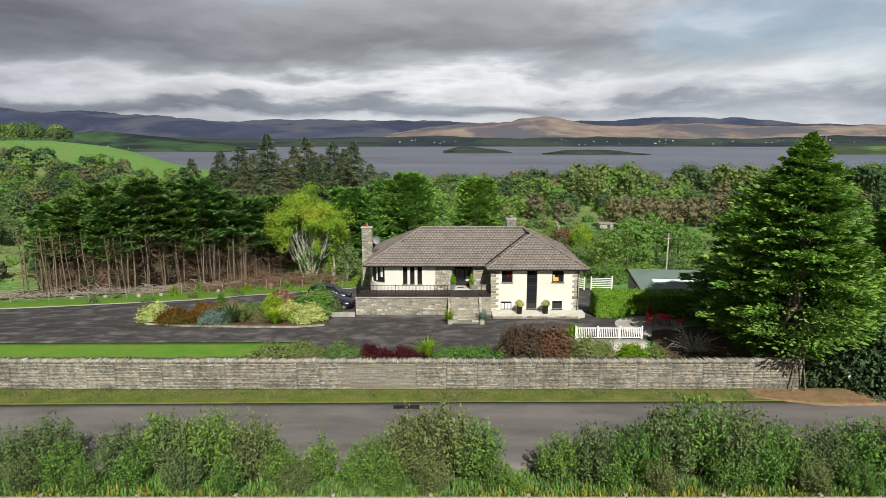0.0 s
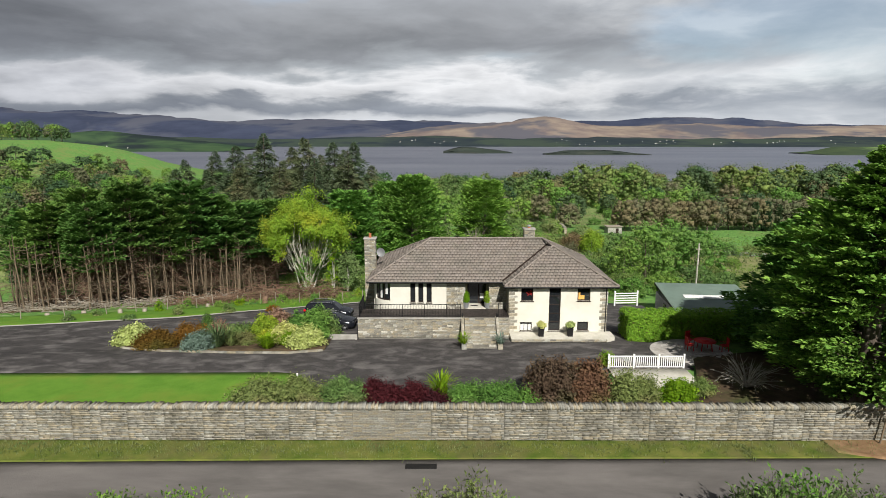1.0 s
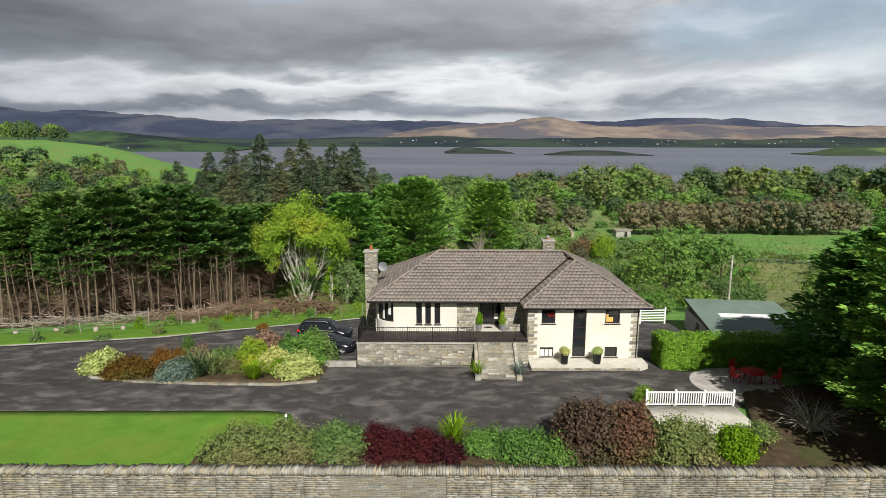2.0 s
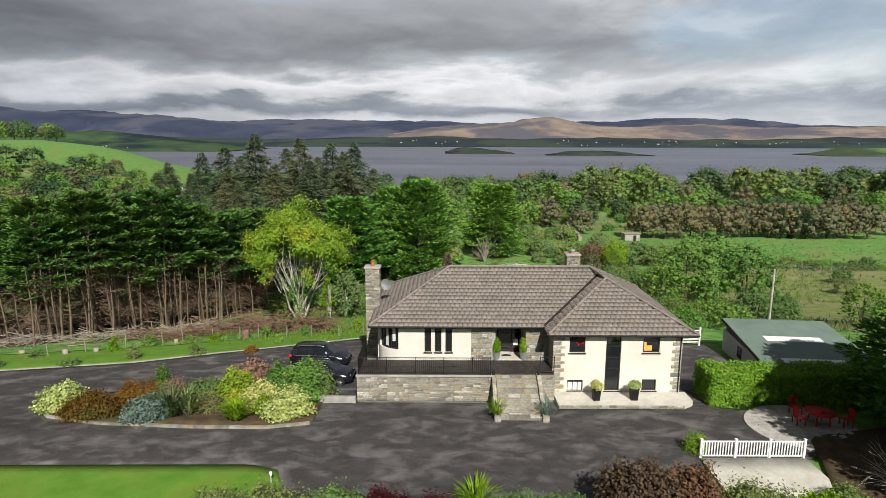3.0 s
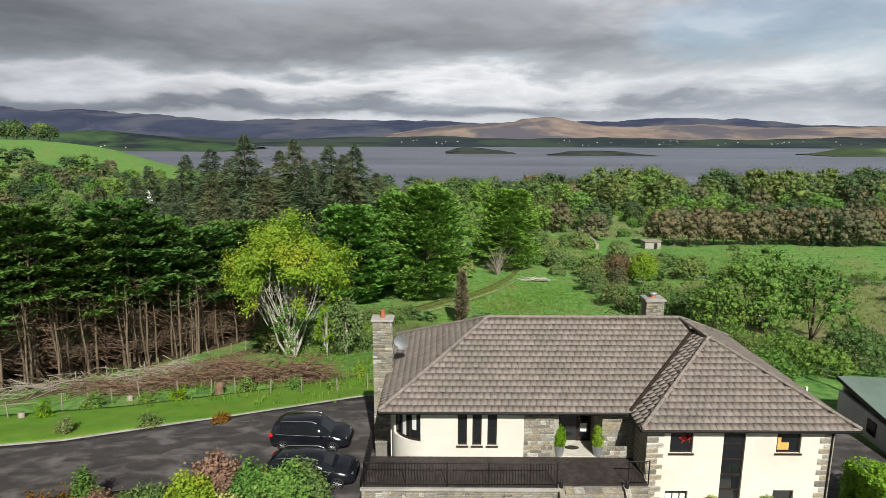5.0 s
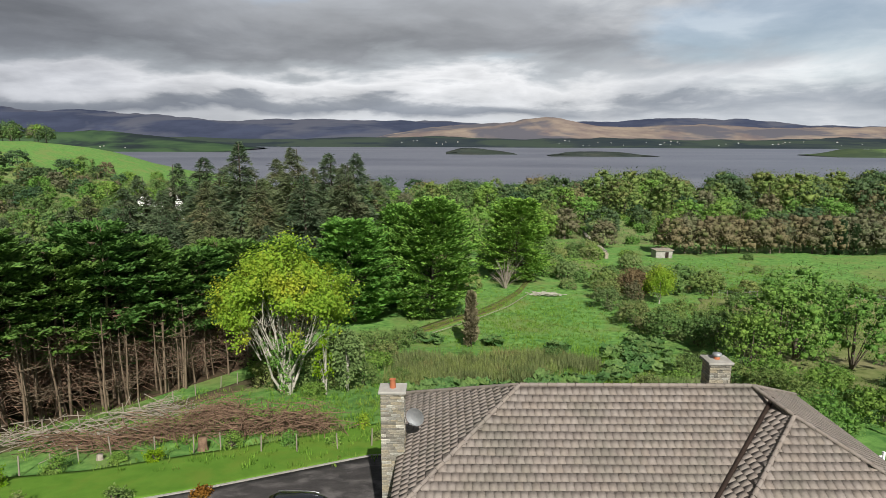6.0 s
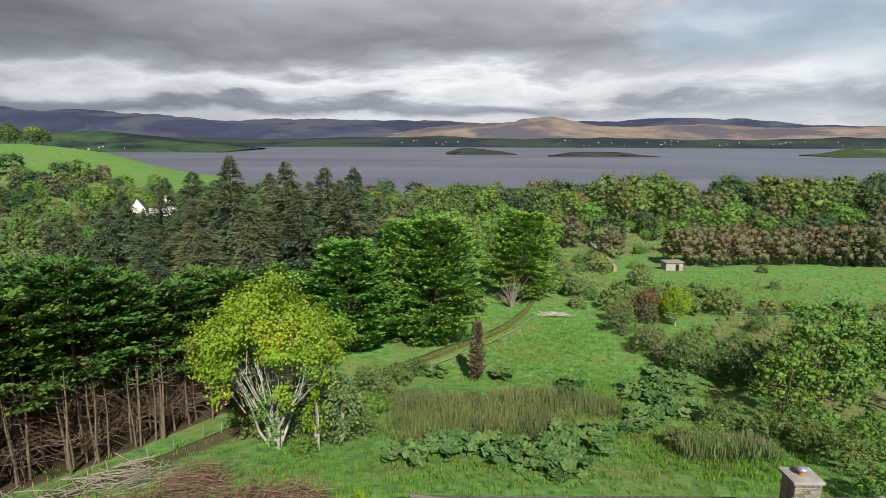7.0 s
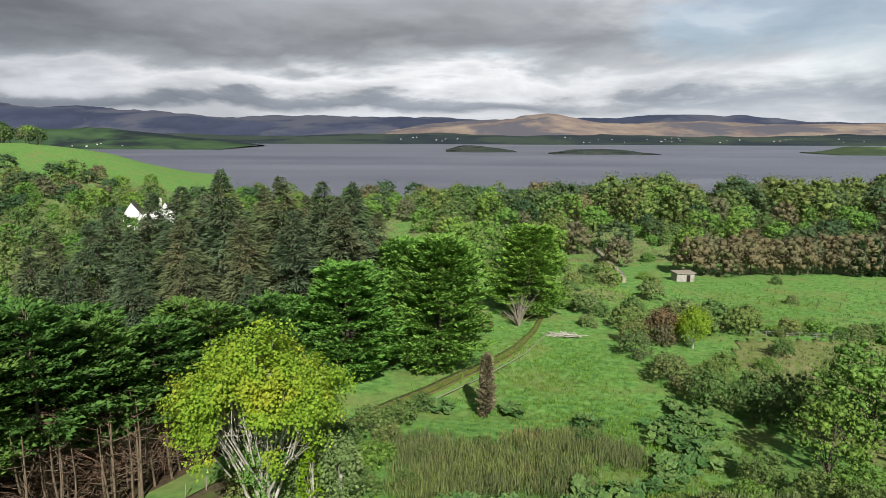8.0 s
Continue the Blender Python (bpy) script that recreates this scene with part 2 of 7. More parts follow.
L_DARK = leaf_material("holly_leaf", (0.05, 0.10, 0.04), (0.12, 0.18, 0.07), None, 0.2, 0.45)
L_WILLOW = leaf_material("willow_leaf", (0.125, 0.185, 0.055), (0.29, 0.355, 0.11), (0.26, 0.235, 0.11), 0.22)
L_HEDGE = leaf_material("laurel_leaf", (0.16, 0.34, 0.03), (0.42, 0.60, 0.06), None, 0.35, 0.35)
L_GOLD = leaf_material("golden_shrub_leaf", (0.40, 0.46, 0.10), (0.75, 0.76, 0.28), None, 0.3)
L_LIME = leaf_material("lime_leaf", (0.14, 0.30, 0.012), (0.28, 0.42, 0.02), None, 0.35)
L_RUST = leaf_material("rust_heather", (0.16, 0.075, 0.015), (0.30, 0.15, 0.025), (0.16, 0.14, 0.03), 0.25)
L_SILVER = leaf_material("silver_shrub_leaf", (0.15, 0.21, 0.13), (0.33, 0.38, 0.28), None, 0.25)
L_PURPLE = leaf_material("purple_leaf", (0.051, 0.012, 0.014), (0.123, 0.026, 0.029), None, 0.25)
L_MAPLE = leaf_material("bronze_maple_leaf", (0.13, 0.07, 0.045), (0.25, 0.155, 0.085), (0.18, 0.17, 0.065), 0.3)
L_PINK = leaf_material("pink_shrub_leaf", (0.26, 0.16, 0.10), (0.42, 0.27, 0.18), (0.2, 0.22, 0.06), 0.3)
L_REED = leaf_material("reed_blade", (0.17, 0.20, 0.07), (0.33, 0.32, 0.12), (0.15, 0.23, 0.06), 0.3)
L_GRASS = leaf_material("grass_blade", (0.10, 0.24, 0.03), (0.24, 0.42, 0.06), (0.22, 0.26, 0.07), 0.35)
L_GUNNERA = leaf_material("gunnera_leaf", (0.08, 0.18, 0.04), (0.19, 0.30, 0.09), None, 0.3)
L_FERN = leaf_material("fern_frond", (0.22, 0.26, 0.03), (0.52, 0.48, 0.06), (0.12, 0.24, 0.03), 0.35)
L_COPPER = leaf_material("copper_cypress", (0.20, 0.175, 0.095), (0.36, 0.31, 0.17), (0.17, 0.20, 0.06), 0.15)


# ---- tools for building ----
def mesh_object(name, bm, mat, parent=None, label=""):
    me = bpy.data.meshes.new(name)
    bm.to_mesh(me)
    bm.free()
    me.materials.append(mat)
    ob = new(name, me)
    if parent:
        ob.parent = parent
    return tagged(ob, label)


def part(name, bm, mat, parent, label=""):
    return mesh_object(name, bm, mat, parent, label)


def thing(name, label, category, at=(0, 0, 0), turn=0.0, group="", kind=""):
    e = new(name)
    e.empty_display_size = 0.3
    e.matrix_basis = pose(*at, 0, 0, turn)
    return tagged(e, label, category, group, kind)


def box(bm, x0, x1, y0, y1, z0, z1, bevel=0.0):
    r = bmesh.ops.create_cube(bm, size=1.0, matrix=Matrix.Translation(((x0 + x1) / 2, (y0 + y1) / 2, (z0 + z1) / 2)) @ Matrix.Diagonal((x1 - x0, y1 - y0, z1 - z0, 1)))
    if bevel:
        es = list({e for v in r["verts"] for e in v.link_edges})
        bmesh.ops.bevel(bm, geom=es, offset=bevel, segments=1, affect="EDGES")
    return bm


def boxes(*rows, bevel=0.0):
    bm = bmesh.new()
    for r in rows:
        box(bm, *r, bevel=bevel)
    return bm


def prism(outline, z0, z1):
    """An upright prism over a flat outline."""
    bm = bmesh.new()
    lo = [bm.verts.new((x, y, z0)) for x, y in outline]
    hi = [bm.verts.new((x, y, z1)) for x, y in outline]
    n = len(outline)
    bm.faces.new(hi)
    bm.faces.new(lo[::-1])
    for i in range(n):
        bm.faces.new((lo[i], lo[(i + 1) % n], hi[(i + 1) % n], hi[i]))
    bmesh.ops.recalc_face_normals(bm, faces=bm.faces)
    return bm


def raw_mesh(name, verts, faces, mat, parent=None, label="", smooth=False):
    """A mesh from arrays: verts (n, 3), faces (m, 3 or 4)."""
    me = bpy.data.meshes.new(name)
    verts, faces = np.asarray(verts, dtype=np.float32), np.asarray(faces, dtype=np.int32)
    k = faces.shape[1]
    me.vertices.add(len(verts))
    me.vertices.foreach_set("co", verts.ravel())
    me.loops.add(faces.size)
    me.loops.foreach_set("vertex_index", faces.ravel())
    me.polygons.add(len(faces))
    me.polygons.foreach_set("loop_start", np.arange(0, faces.size, k, dtype=np.int32))
    me.update(calc_edges=True)
    if smooth:
        me.polygons.foreach_set("use_smooth", np.ones(len(faces), dtype=bool))
    me.materials.append(mat)
    ob = new(name, me)
    if parent:
        ob.parent = parent
    return tagged(ob, label)


def unit(v):
    return v / np.maximum(np.linalg.norm(v, axis=-1, keepdims=True), 1e-9)


def leaves(P, D, N, L, W):
    """Pointed leaves: from P along D, facing N, L long and W wide."""
    D = unit(D)
    S = unit(np.cross(D, N)) * (np.asarray(W) / 2).reshape(-1, 1)
    up = unit(np.cross(S, D)) * (np.asarray(L) * 0.12).reshape(-1, 1)
    T = D * np.asarray(L).reshape(-1, 1)
    V = np.stack([P, P + T * 0.45 + S + up, P + T, P + T * 0.45 - S + up], axis=1).reshape(-1, 3)
    F = np.arange(len(V), dtype=np.int32).reshape(-1, 4)
    return V, F


def tube(pts, radii, n=6):
    """A tapering tube along points."""
    pts = np.asarray(pts, dtype=float)
    V, F = [], []
    for i, p in enumerate(pts):
        d = unit(pts[min(i + 1, len(pts) - 1)] - pts[max(i - 1, 0)])
        a = unit(np.cross(d, (0.3, 0.9, 0.2)))
        b = np.cross(d, a)
        for j in range(n):
            w = 2 * math.pi * j / n
            V.append(p + radii[i] * (a * math.cos(w) + b * math.sin(w)))
    for i in range(len(pts) - 1):
        for j in range(n):
            F.append((i * n + j, i * n + (j + 1) % n, (i + 1) * n + (j + 1) % n, (i + 1) * n + j))
    return np.array(V), np.array(F, dtype=np.int32)


def joined(pieces):
    V, F, o = [], [], 0
    for v, f in pieces:
        V.append(v)
        F.append(f + o)
        o += len(v)
    return np.concatenate(V), np.concatenate(F)


# ---- the lie of the land ----
PROFILE = [(-220, 40), (-20, 4), (0, 1.3), (33, 1.15), (34.6, 1.1), (35.0, 0.1), (38, 0), (47, 0), (52, -0.1), (58, -0.7), (68, -1.4), (78, -3), (92, -6.2), (112, -9.3),
           (150, -11.5), (196, -14), (259, -19), (350, -23), (450, -27), (560, -31), (640, -36)]
PV, PZ = [p[0] for p in PROFILE], [p[1] for p in PROFILE]
SEA = -30.0


def hill_shape(x, y):
    """The flat-topped green hill west of the bay."""
    return np.exp(-((np.minimum(x, 0) + 400) / 147) ** 4 - ((y - 545) / 190) ** 2)


def land(x, y):
    x, y = np.asarray(x, dtype=float), np.asarray(y, dtype=float)
    fade = np.clip((y - 44) / 8, 0, 1) * np.clip((125 - y) / 20, 0, 1)
    v = y - 0.18 * np.minimum(0, x + 8) * fade
    z = np.interp(v, PV, PZ)
    hill = 43 * hill_shape(x, y)
    west = 10 * np.clip((-x - 110) / 200, 0, 1) * np.clip((y - 100) / 100, 0, 1) * np.clip((500 - y) / 120, 0, 1)
    bumps = 0.35 * (np.sin(x * 0.11 + 1) * np.sin(y * 0.09) + 0.6 * np.sin(x * 0.31) * np.sin(y * 0.27 + 2)) * np.clip((y - 85) / 30, 0, 1)
    return z + hill + west + bumps


def at_land(x, y, lift=0.0):
    return (x, y, float(land(x, y)) + lift)


def sheet(name, xs, ys, mat, lift=0.0, label="", kind="structure", category=""):
    X, Yy = np.meshgrid(xs, ys)
    V = np.stack([X, Yy, land(X, Yy) + lift], axis=-1).reshape(-1, 3)
    nx, ny = len(xs), len(ys)
    i = np.arange(nx * ny).reshape(ny, nx)
    F = np.stack([i[:-1, :-1], i[:-1, 1:], i[1:, 1:], i[1:, :-1]], axis=-1).reshape(-1, 4)
    return tagged(raw_mesh(name, V, F, mat, smooth=True), label, category, "", kind)


def strip(name, x0, x1, front, back, mat, lift, label="", category="", step=0.6, rows=14, skirt=0.12):
    """A laid surface between two lines front(x) and back(x), a little above the land, with an edge down to it."""
    xs = np.linspace(x0, x1, max(2, int((x1 - x0) / step)))
    f, b = np.array([front(x) for x in xs]), np.array([back(x) for x in xs])
    s = np.linspace(0, 1, rows)
    s = np.concatenate([[0], s, [1]])
    Yy = f + (b - f) * s[:, None]
    X = np.repeat(xs[None, :], len(s), axis=0)
    Z = land(X, Yy) + lift
    Z[0] -= skirt
    Z[-1] -= skirt
    V = np.stack([X, Yy, Z], axis=-1).reshape(-1, 3)
    i = np.arange(len(V)).reshape(len(s), len(xs))
    F = np.stack([i[:-1, :-1], i[:-1, 1:], i[1:, 1:], i[1:, :-1]], axis=-1).reshape(-1, 4)
    return tagged(raw_mesh(name, V, F, mat), label, category, "", "structure")


def line(*pts):
    xs, ys = [p[0] for p in pts], [p[1] for p in pts]
    return lambda x: float(np.interp(x, xs, ys))


def spaced(a, b, near0, near1, fine, coarse):
    """Grid lines, close between near0 and near1 and widening outside."""
    v = list(np.arange(near0, near1, fine))
    p, s = near1, fine
    while p < b:
        v.append(p)
        s = min(s * 1.25, coarse)
        p += s
    v.append(b)
    p, s, lo = near0, fine, []
    while p > a:
        s = min(s * 1.25, coarse)
        p -= s
        lo.append(max(p, a))
    return np.array(sorted(set(lo + v)))


M_GROUND = M_GRASS
ground = sheet("ground", spaced(-1600, 1600, -60, 60, 0.8, 40), spaced(-220, 900, 20, 130, 0.8, 12), M_GROUND, label="rough green meadow sloping down to the bay")
for v in ground.data.vertices:
    if 20 < v.co.y < 74 and -75 < v.co.x < 45:
        v.co.z -= 0.12

# rough scrub floor of the woods and hedged ground, mounded
def scrub_floor(name, x0, x1, y0, y1, step, label, cover, leaf, warm):
    xs, ys = np.arange(x0, x1, step), np.arange(y0, y1, step)
    X, Yy = np.meshgrid(xs, ys)
    Z = np.array([[noise.fractal(Vector((x * 0.09, y * 0.09, 3.0)), 0.7, 2.2, 5) for x in xs] for y in ys])
    hill = hill_shape(X, Yy)
    edge = np.minimum(np.minimum(X - x0, x1 - X), np.minimum(Yy - y0, y1 - Yy)) / 8
    Z = land(X, Yy) + np.clip(0.5 + 1.6 * Z, -0.6, 2.2) * np.clip(edge, 0, 1) - 0.5 * (1 - np.clip(edge, 0, 1)) - 12 * np.clip(hill - 0.3, 0, 1)
    V = np.stack([X, Yy, Z], axis=-1).reshape(-1, 3)
    i = np.arange(len(V)).reshape(len(ys), len(xs))
    F = np.stack([i[:-1, :-1], i[:-1, 1:], i[1:, 1:], i[1:, :-1]], axis=-1).reshape(-1, 4)
    e = thing(name, label, "scrub", kind="stuff")
    raw_mesh("undergrowth", V, F, M_SCRUB, e)
    r = np.random.default_rng(len(V))
    n = int(cover * (x1 - x0) * (y1 - y0))
    ii = r.integers(len(V), size=n)
    P = V[ii] + np.stack([r.uniform(-0.5, 0.5, n) * step, r.uniform(-0.5, 0.5, n) * step, r.uniform(-0.1, 0.5, n)], axis=1)
    seen = (np.abs(P[:, 0]) < 0.85 * P[:, 1] + 15) & (P[:, 2] > SEA + 0.5)
    P = P[seen]
    N = unit(np.array([0, -0.5, 1.0]) + r.normal(size=P.shape) * 0.5)
    D = unit(np.cross(N, r.normal(size=P.shape)))
    s = r.uniform(0.6, 1.3, len(P)) * leaf
    LV, LF = leaves(P, D, N, s, s * 0.7)
    raw_mesh("leafage", LV, LF, L_OAK if warm else L_ASH, e)
    return e


scrub_floor("west_scrub", -330, -24, 104, 520, 2.2, "tangled dark green scrub under the western woods", 0.7, 0.7, True)
scrub_floor("shore_scrub", -26, 400, 222, 520, 2.4, "tangled olive scrub between fields and shore woods", 0.7, 0.7, True)
scrub_floor("bank_scrub", 17, 37, 164, 224, 1.6, "olive scrub on the bank beside the old wall", 5.0, 0.5, False)

# ---- the bay ----
def sea_material():
    m = bpy.data.materials.new("bay_water")
    m.use_nodes = True
    k = Nodes(m.node_tree)
    pos = k.add("TexCoord").outputs["Object"]
    p = k.add("Mapping", inputs={"Vector": pos, "Scale": (0.4, 1.0, 1.0)}).outputs[0]
    streak = k.noise(k.add("Mapping", inputs={"Vector": pos, "Scale": (0.0016, 0.006, 1.0)}).outputs[0], 1.0, 4.0, 0.6)
    col = k.mix(k.ramp(streak, [(0.35, 0.0), (0.65, 1.0)]), (0.078, 0.085, 0.115), (0.138, 0.146, 0.178))
    b = k.add("BsdfPrincipled", inputs={"Base Color": col, "Roughness": 0.42, "Specular IOR Level": 0.36})
    h = k.noise(p, 0.35, 5.0, 0.6)
    bn = k.add("Bump", inputs={"Height": h, "Strength": 0.7, "Distance": 0.6})
    k.link(bn.outputs[0], b.inputs["Normal"])
    out = k.add("OutputMaterial")
    k.link(b.outputs[0], out.inputs[0])
    return m


M_SEA = sea_material()
bm = bmesh.new()
vs = [bm.verts.new(v) for v in ((-4800, 380, SEA), (4800, 380, SEA), (4800, 4900, SEA), (-4800, 4900, SEA))]
bm.faces.new(vs)
tagged(mesh_object("water", bm, M_SEA), "grey-blue rippled water of a wide sea bay", "water", "", "structure")


# ---- far shores and mountains ----
def hills(name, mat, y0, y1, x0, x1, height, label, seed, rough=0.25, base=SEA - 4, nx=260, ny=26, kind="structure", category="hills"):
    """A range between y0 (its shore) and y1 (its crest line), as high as height(x) at the crest."""
    xs, s = np.linspace(x0, x1, nx), np.linspace(0, 1.25, ny)
    V = np.zeros((ny, nx, 3))
    for j, sj in enumerate(s):
        for i, x in enumerate(xs):
            n = noise.fractal(Vector((x * 0.0022 + seed, sj * 2.3, seed * 0.7)), 0.8, 2.1, 6)
            up = math.sin(min(sj, 1.0) * math.pi / 2) ** 1.25 if sj <= 1 else 1 - (sj - 1) * 1.5
            V[j, i] = (x, y0 + (y1 - y0) * sj + 40 * n, base + max(0.0, height(x) * up * (1 + rough * n * min(1, sj * 2))) + (5 if 0 < sj <= 1 else 0))
    idx = np.arange(nx * ny).reshape(ny, nx)
    F = np.stack([idx[:-1, :-1], idx[:-1, 1:], idx[1:, 1:], idx[1:, :-1]], axis=-1).reshape(-1, 4)
    return tagged(raw_mesh(name, V.reshape(-1, 3), F, mat, smooth=True), label, category, "", kind)


def bump_row(*peaks):
    return lambda x: sum(a * math.exp(-((x - c) / w) ** 2) for c, w, a in peaks)


def hill_material(name, c1, c2, c3, scale, haze_tint):
    """Distant slopes in three tones, dulled by air haze mixed into the colour."""
    m = bpy.data.materials.new(name)
    m.use_nodes = True
    k = Nodes(m.node_tree)
    pos = k.add("TexCoord").outputs["Object"]
    a = k.noise(pos, scale, 6.0, 0.62)
    b_ = k.noise(pos, scale * 0.35, 4.0, 0.6, 0.5)
    col = k.mix(k.ramp(a, [(0.38, 0.0), (0.62, 1.0)]), c1, c2)
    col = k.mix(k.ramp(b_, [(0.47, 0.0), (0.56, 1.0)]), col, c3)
    col = k.mix(haze_tint, col, (0.20, 0.23, 0.30))
    b = k.add("BsdfPrincipled", inputs={"Base Color": col, "Roughness": 1.0, "Specular IOR Level": 0.0})
    out = k.add("OutputMaterial")
    k.link(b.outputs[0], out.inputs[0])
    return m


# Far range: cloud shadow put into the dark tones, sunlit patches into the third.
H_FAR = hill_material("shaded_blue_far_slopes", (0.012, 0.017, 0.040), (0.028, 0.035, 0.066), (0.060, 0.062, 0.080), 0.004, 0.14)
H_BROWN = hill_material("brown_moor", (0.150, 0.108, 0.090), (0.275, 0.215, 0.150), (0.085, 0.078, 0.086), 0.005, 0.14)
# Shore tones are darkened to carry a cloud's shadow.
H_SHORE = hill_material("cloud_shaded_shore_fields", (0.012, 0.020, 0.022), (0.022, 0.032, 0.028), (0.034, 0.050, 0.030), 0.006, 0.08)
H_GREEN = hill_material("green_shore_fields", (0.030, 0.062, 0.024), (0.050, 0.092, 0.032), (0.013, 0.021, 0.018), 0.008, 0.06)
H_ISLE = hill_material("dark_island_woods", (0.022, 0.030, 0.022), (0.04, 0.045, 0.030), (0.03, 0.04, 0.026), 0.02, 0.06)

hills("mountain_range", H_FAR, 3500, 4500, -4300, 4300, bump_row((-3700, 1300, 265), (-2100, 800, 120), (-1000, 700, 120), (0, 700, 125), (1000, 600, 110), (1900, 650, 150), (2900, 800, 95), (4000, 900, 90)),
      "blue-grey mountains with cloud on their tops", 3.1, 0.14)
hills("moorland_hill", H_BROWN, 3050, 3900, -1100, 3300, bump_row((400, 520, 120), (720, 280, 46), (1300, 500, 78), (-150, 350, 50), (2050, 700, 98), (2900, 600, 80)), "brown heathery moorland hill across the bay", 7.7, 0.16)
hills("far_shore", H_SHORE, 2600, 3150, -2300, 3800, bump_row((-1500, 800, 30), (-300, 700, 28), (700, 900, 26), (1900, 900, 28), (3000, 900, 34)), "fields and woods along the far shore, painted in cloud shadow", 12.2, 0.3)
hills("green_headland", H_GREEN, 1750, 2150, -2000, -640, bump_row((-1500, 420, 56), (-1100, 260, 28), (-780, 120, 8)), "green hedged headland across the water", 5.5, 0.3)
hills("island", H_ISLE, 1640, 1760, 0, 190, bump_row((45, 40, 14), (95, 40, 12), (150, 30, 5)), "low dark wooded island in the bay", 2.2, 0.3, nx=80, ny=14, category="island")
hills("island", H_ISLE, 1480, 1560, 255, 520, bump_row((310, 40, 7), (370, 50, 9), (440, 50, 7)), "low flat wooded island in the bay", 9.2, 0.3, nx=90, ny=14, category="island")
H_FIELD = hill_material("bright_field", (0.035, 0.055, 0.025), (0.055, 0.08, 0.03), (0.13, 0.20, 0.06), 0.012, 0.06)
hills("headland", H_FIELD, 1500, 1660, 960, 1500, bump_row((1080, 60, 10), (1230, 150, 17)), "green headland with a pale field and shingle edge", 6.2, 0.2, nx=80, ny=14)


def far_house():
    e = thing("far_house", "small white house on the far shore", "house")
    part("wall", boxes((-6, 6, -4, 4, -2, 5)), M_WHITE, e)
    bm = prism([(-4.4, 5), (4.4, 5), (0, 8.5)], -6.2, 6.2)
    for v in bm.verts:
        v.co = Vector((v.co.z, v.co.x, v.co.y))
    bmesh.ops.recalc_face_normals(bm, faces=bm.faces)
    part("roof", bm, M_TILE, e)
    return e


FH = far_house()
rng = random.Random(21)
spots = [(-40 + rng.uniform(-160, 160), rng.uniform(2720, 2900)) for _ in range(7)] + [(rng.uniform(500, 1100), rng.uniform(2700, 2950)) for _ in range(16)] + [(rng.uniform(1200, 1900), rng.uniform(2700, 2900)) for _ in range(12)] + [(rng.uniform(-1150, -800), rng.uniform(1790, 1850)) for _ in range(5)]
bpy.context.view_layer.update()
dg = bpy.context.evaluated_depsgraph_get()
for i, (x, y) in enumerate(spots):
    hit, loc, *_ = scene.ray_cast(dg, (x, y, 900), (0, 0, -1))
    m = Matrix.Translation((x, y, loc.z if hit else SEA)) @ Matrix.Rotation(rng.uniform(0, 3), 4, "Z") @ Matrix.Scale(rng.uniform(0.24, 0.5), 4)
    if i == 0:
        FH.matrix_basis = m
    else:
        copy_thing(FH, Matrix()).matrix_basis = m


# ---- plants ----
RNG = np.random.default_rng(11)


def rand_dirs(n):
    return unit(RNG.normal(size=(n, 3)))


def trunk_mesh(name, H, r, parent, mat, lean=(0, 0), limbs=(), n=7):
    pts = [(lean[0] * s * H + 0.05 * H * math.sin(3 * s + r * 9) * s, lean[1] * s * H, H * s) for s in (0, 0.15, 0.4, 0.7, 1.0)]
    pieces = [tube(pts, [r * 1.35, r, r * 0.8, r * 0.5, r * 0.15], n)]
    pieces += limbs
    V, F = joined(pieces)
    return raw_mesh(name, V, F, mat, parent, smooth=True)


def crown_points(H, z0, R, clumps, seed, flat=0.8, inner=0.45):
    """Clump centres on and in a lumpy crown between z0 and H."""
    d = rand_dirs(clumps)
    d[:, 2] = np.where(d[:, 2] < -0.55, -d[:, 2], d[:, 2])
    lump = np.array([1 + 0.28 * noise.noise(Vector((*(v * 1.7), )) + Vector((seed, 0, 0))) for v in d])
    rad = (RNG.uniform(inner, 1.0, clumps) ** 0.5) * lump
    mid, half = (H + z0) / 2, (H - z0) / 2
    return np.stack([d[:, 0] * rad * R, d[:, 1] * rad * R, mid + d[:, 2] * rad * half * flat], axis=1), d


def clump_leaves(C, d, per, spread, L, W, out=0.9, up=0.3):
    n = len(C)
    c, o = np.repeat(C, per, axis=0), np.repeat(d, per, axis=0)
    off = RNG.normal(size=(n * per, 3)) * spread
    P = c + off
    N = unit(o * out + rand_dirs(n * per) * 0.8 + np.array([0, 0, up]))
    D = unit(np.cross(N, rand_dirs(n * per)))
    s = RNG.uniform(0.65, 1.35, n * per)
    return leaves(P, D, N, L * s, W * s)


# a small lumpy body: the filled heart of a leaf clump
def clump_body():
    bm = bmesh.new()
    bmesh.ops.create_cube(bm, size=1.0)
    bmesh.ops.subdivide_edges(bm, edges=bm.edges[:], cuts=1, use_grid_fill=True)
    bm.verts.ensure_lookup_table()
    V = unit(np.array([v.co[:] for v in bm.verts]))
    F = np.array([[v.index for v in f.verts] for f in bm.faces])
    bm.free()
    return V, F


FULL_V, FULL_F = clump_body()


CUBE_V = unit(np.array([(x, y, z) for x in (-1.0, 1.0) for y in (-1.0, 1.0) for z in (-1.0, 1.0)]))
CUBE_F = np.array([(0, 1, 3, 2), (4, 6, 7, 5), (0, 4, 5, 1), (2, 3, 7, 6), (0, 2, 6, 4), (1, 5, 7, 3)])


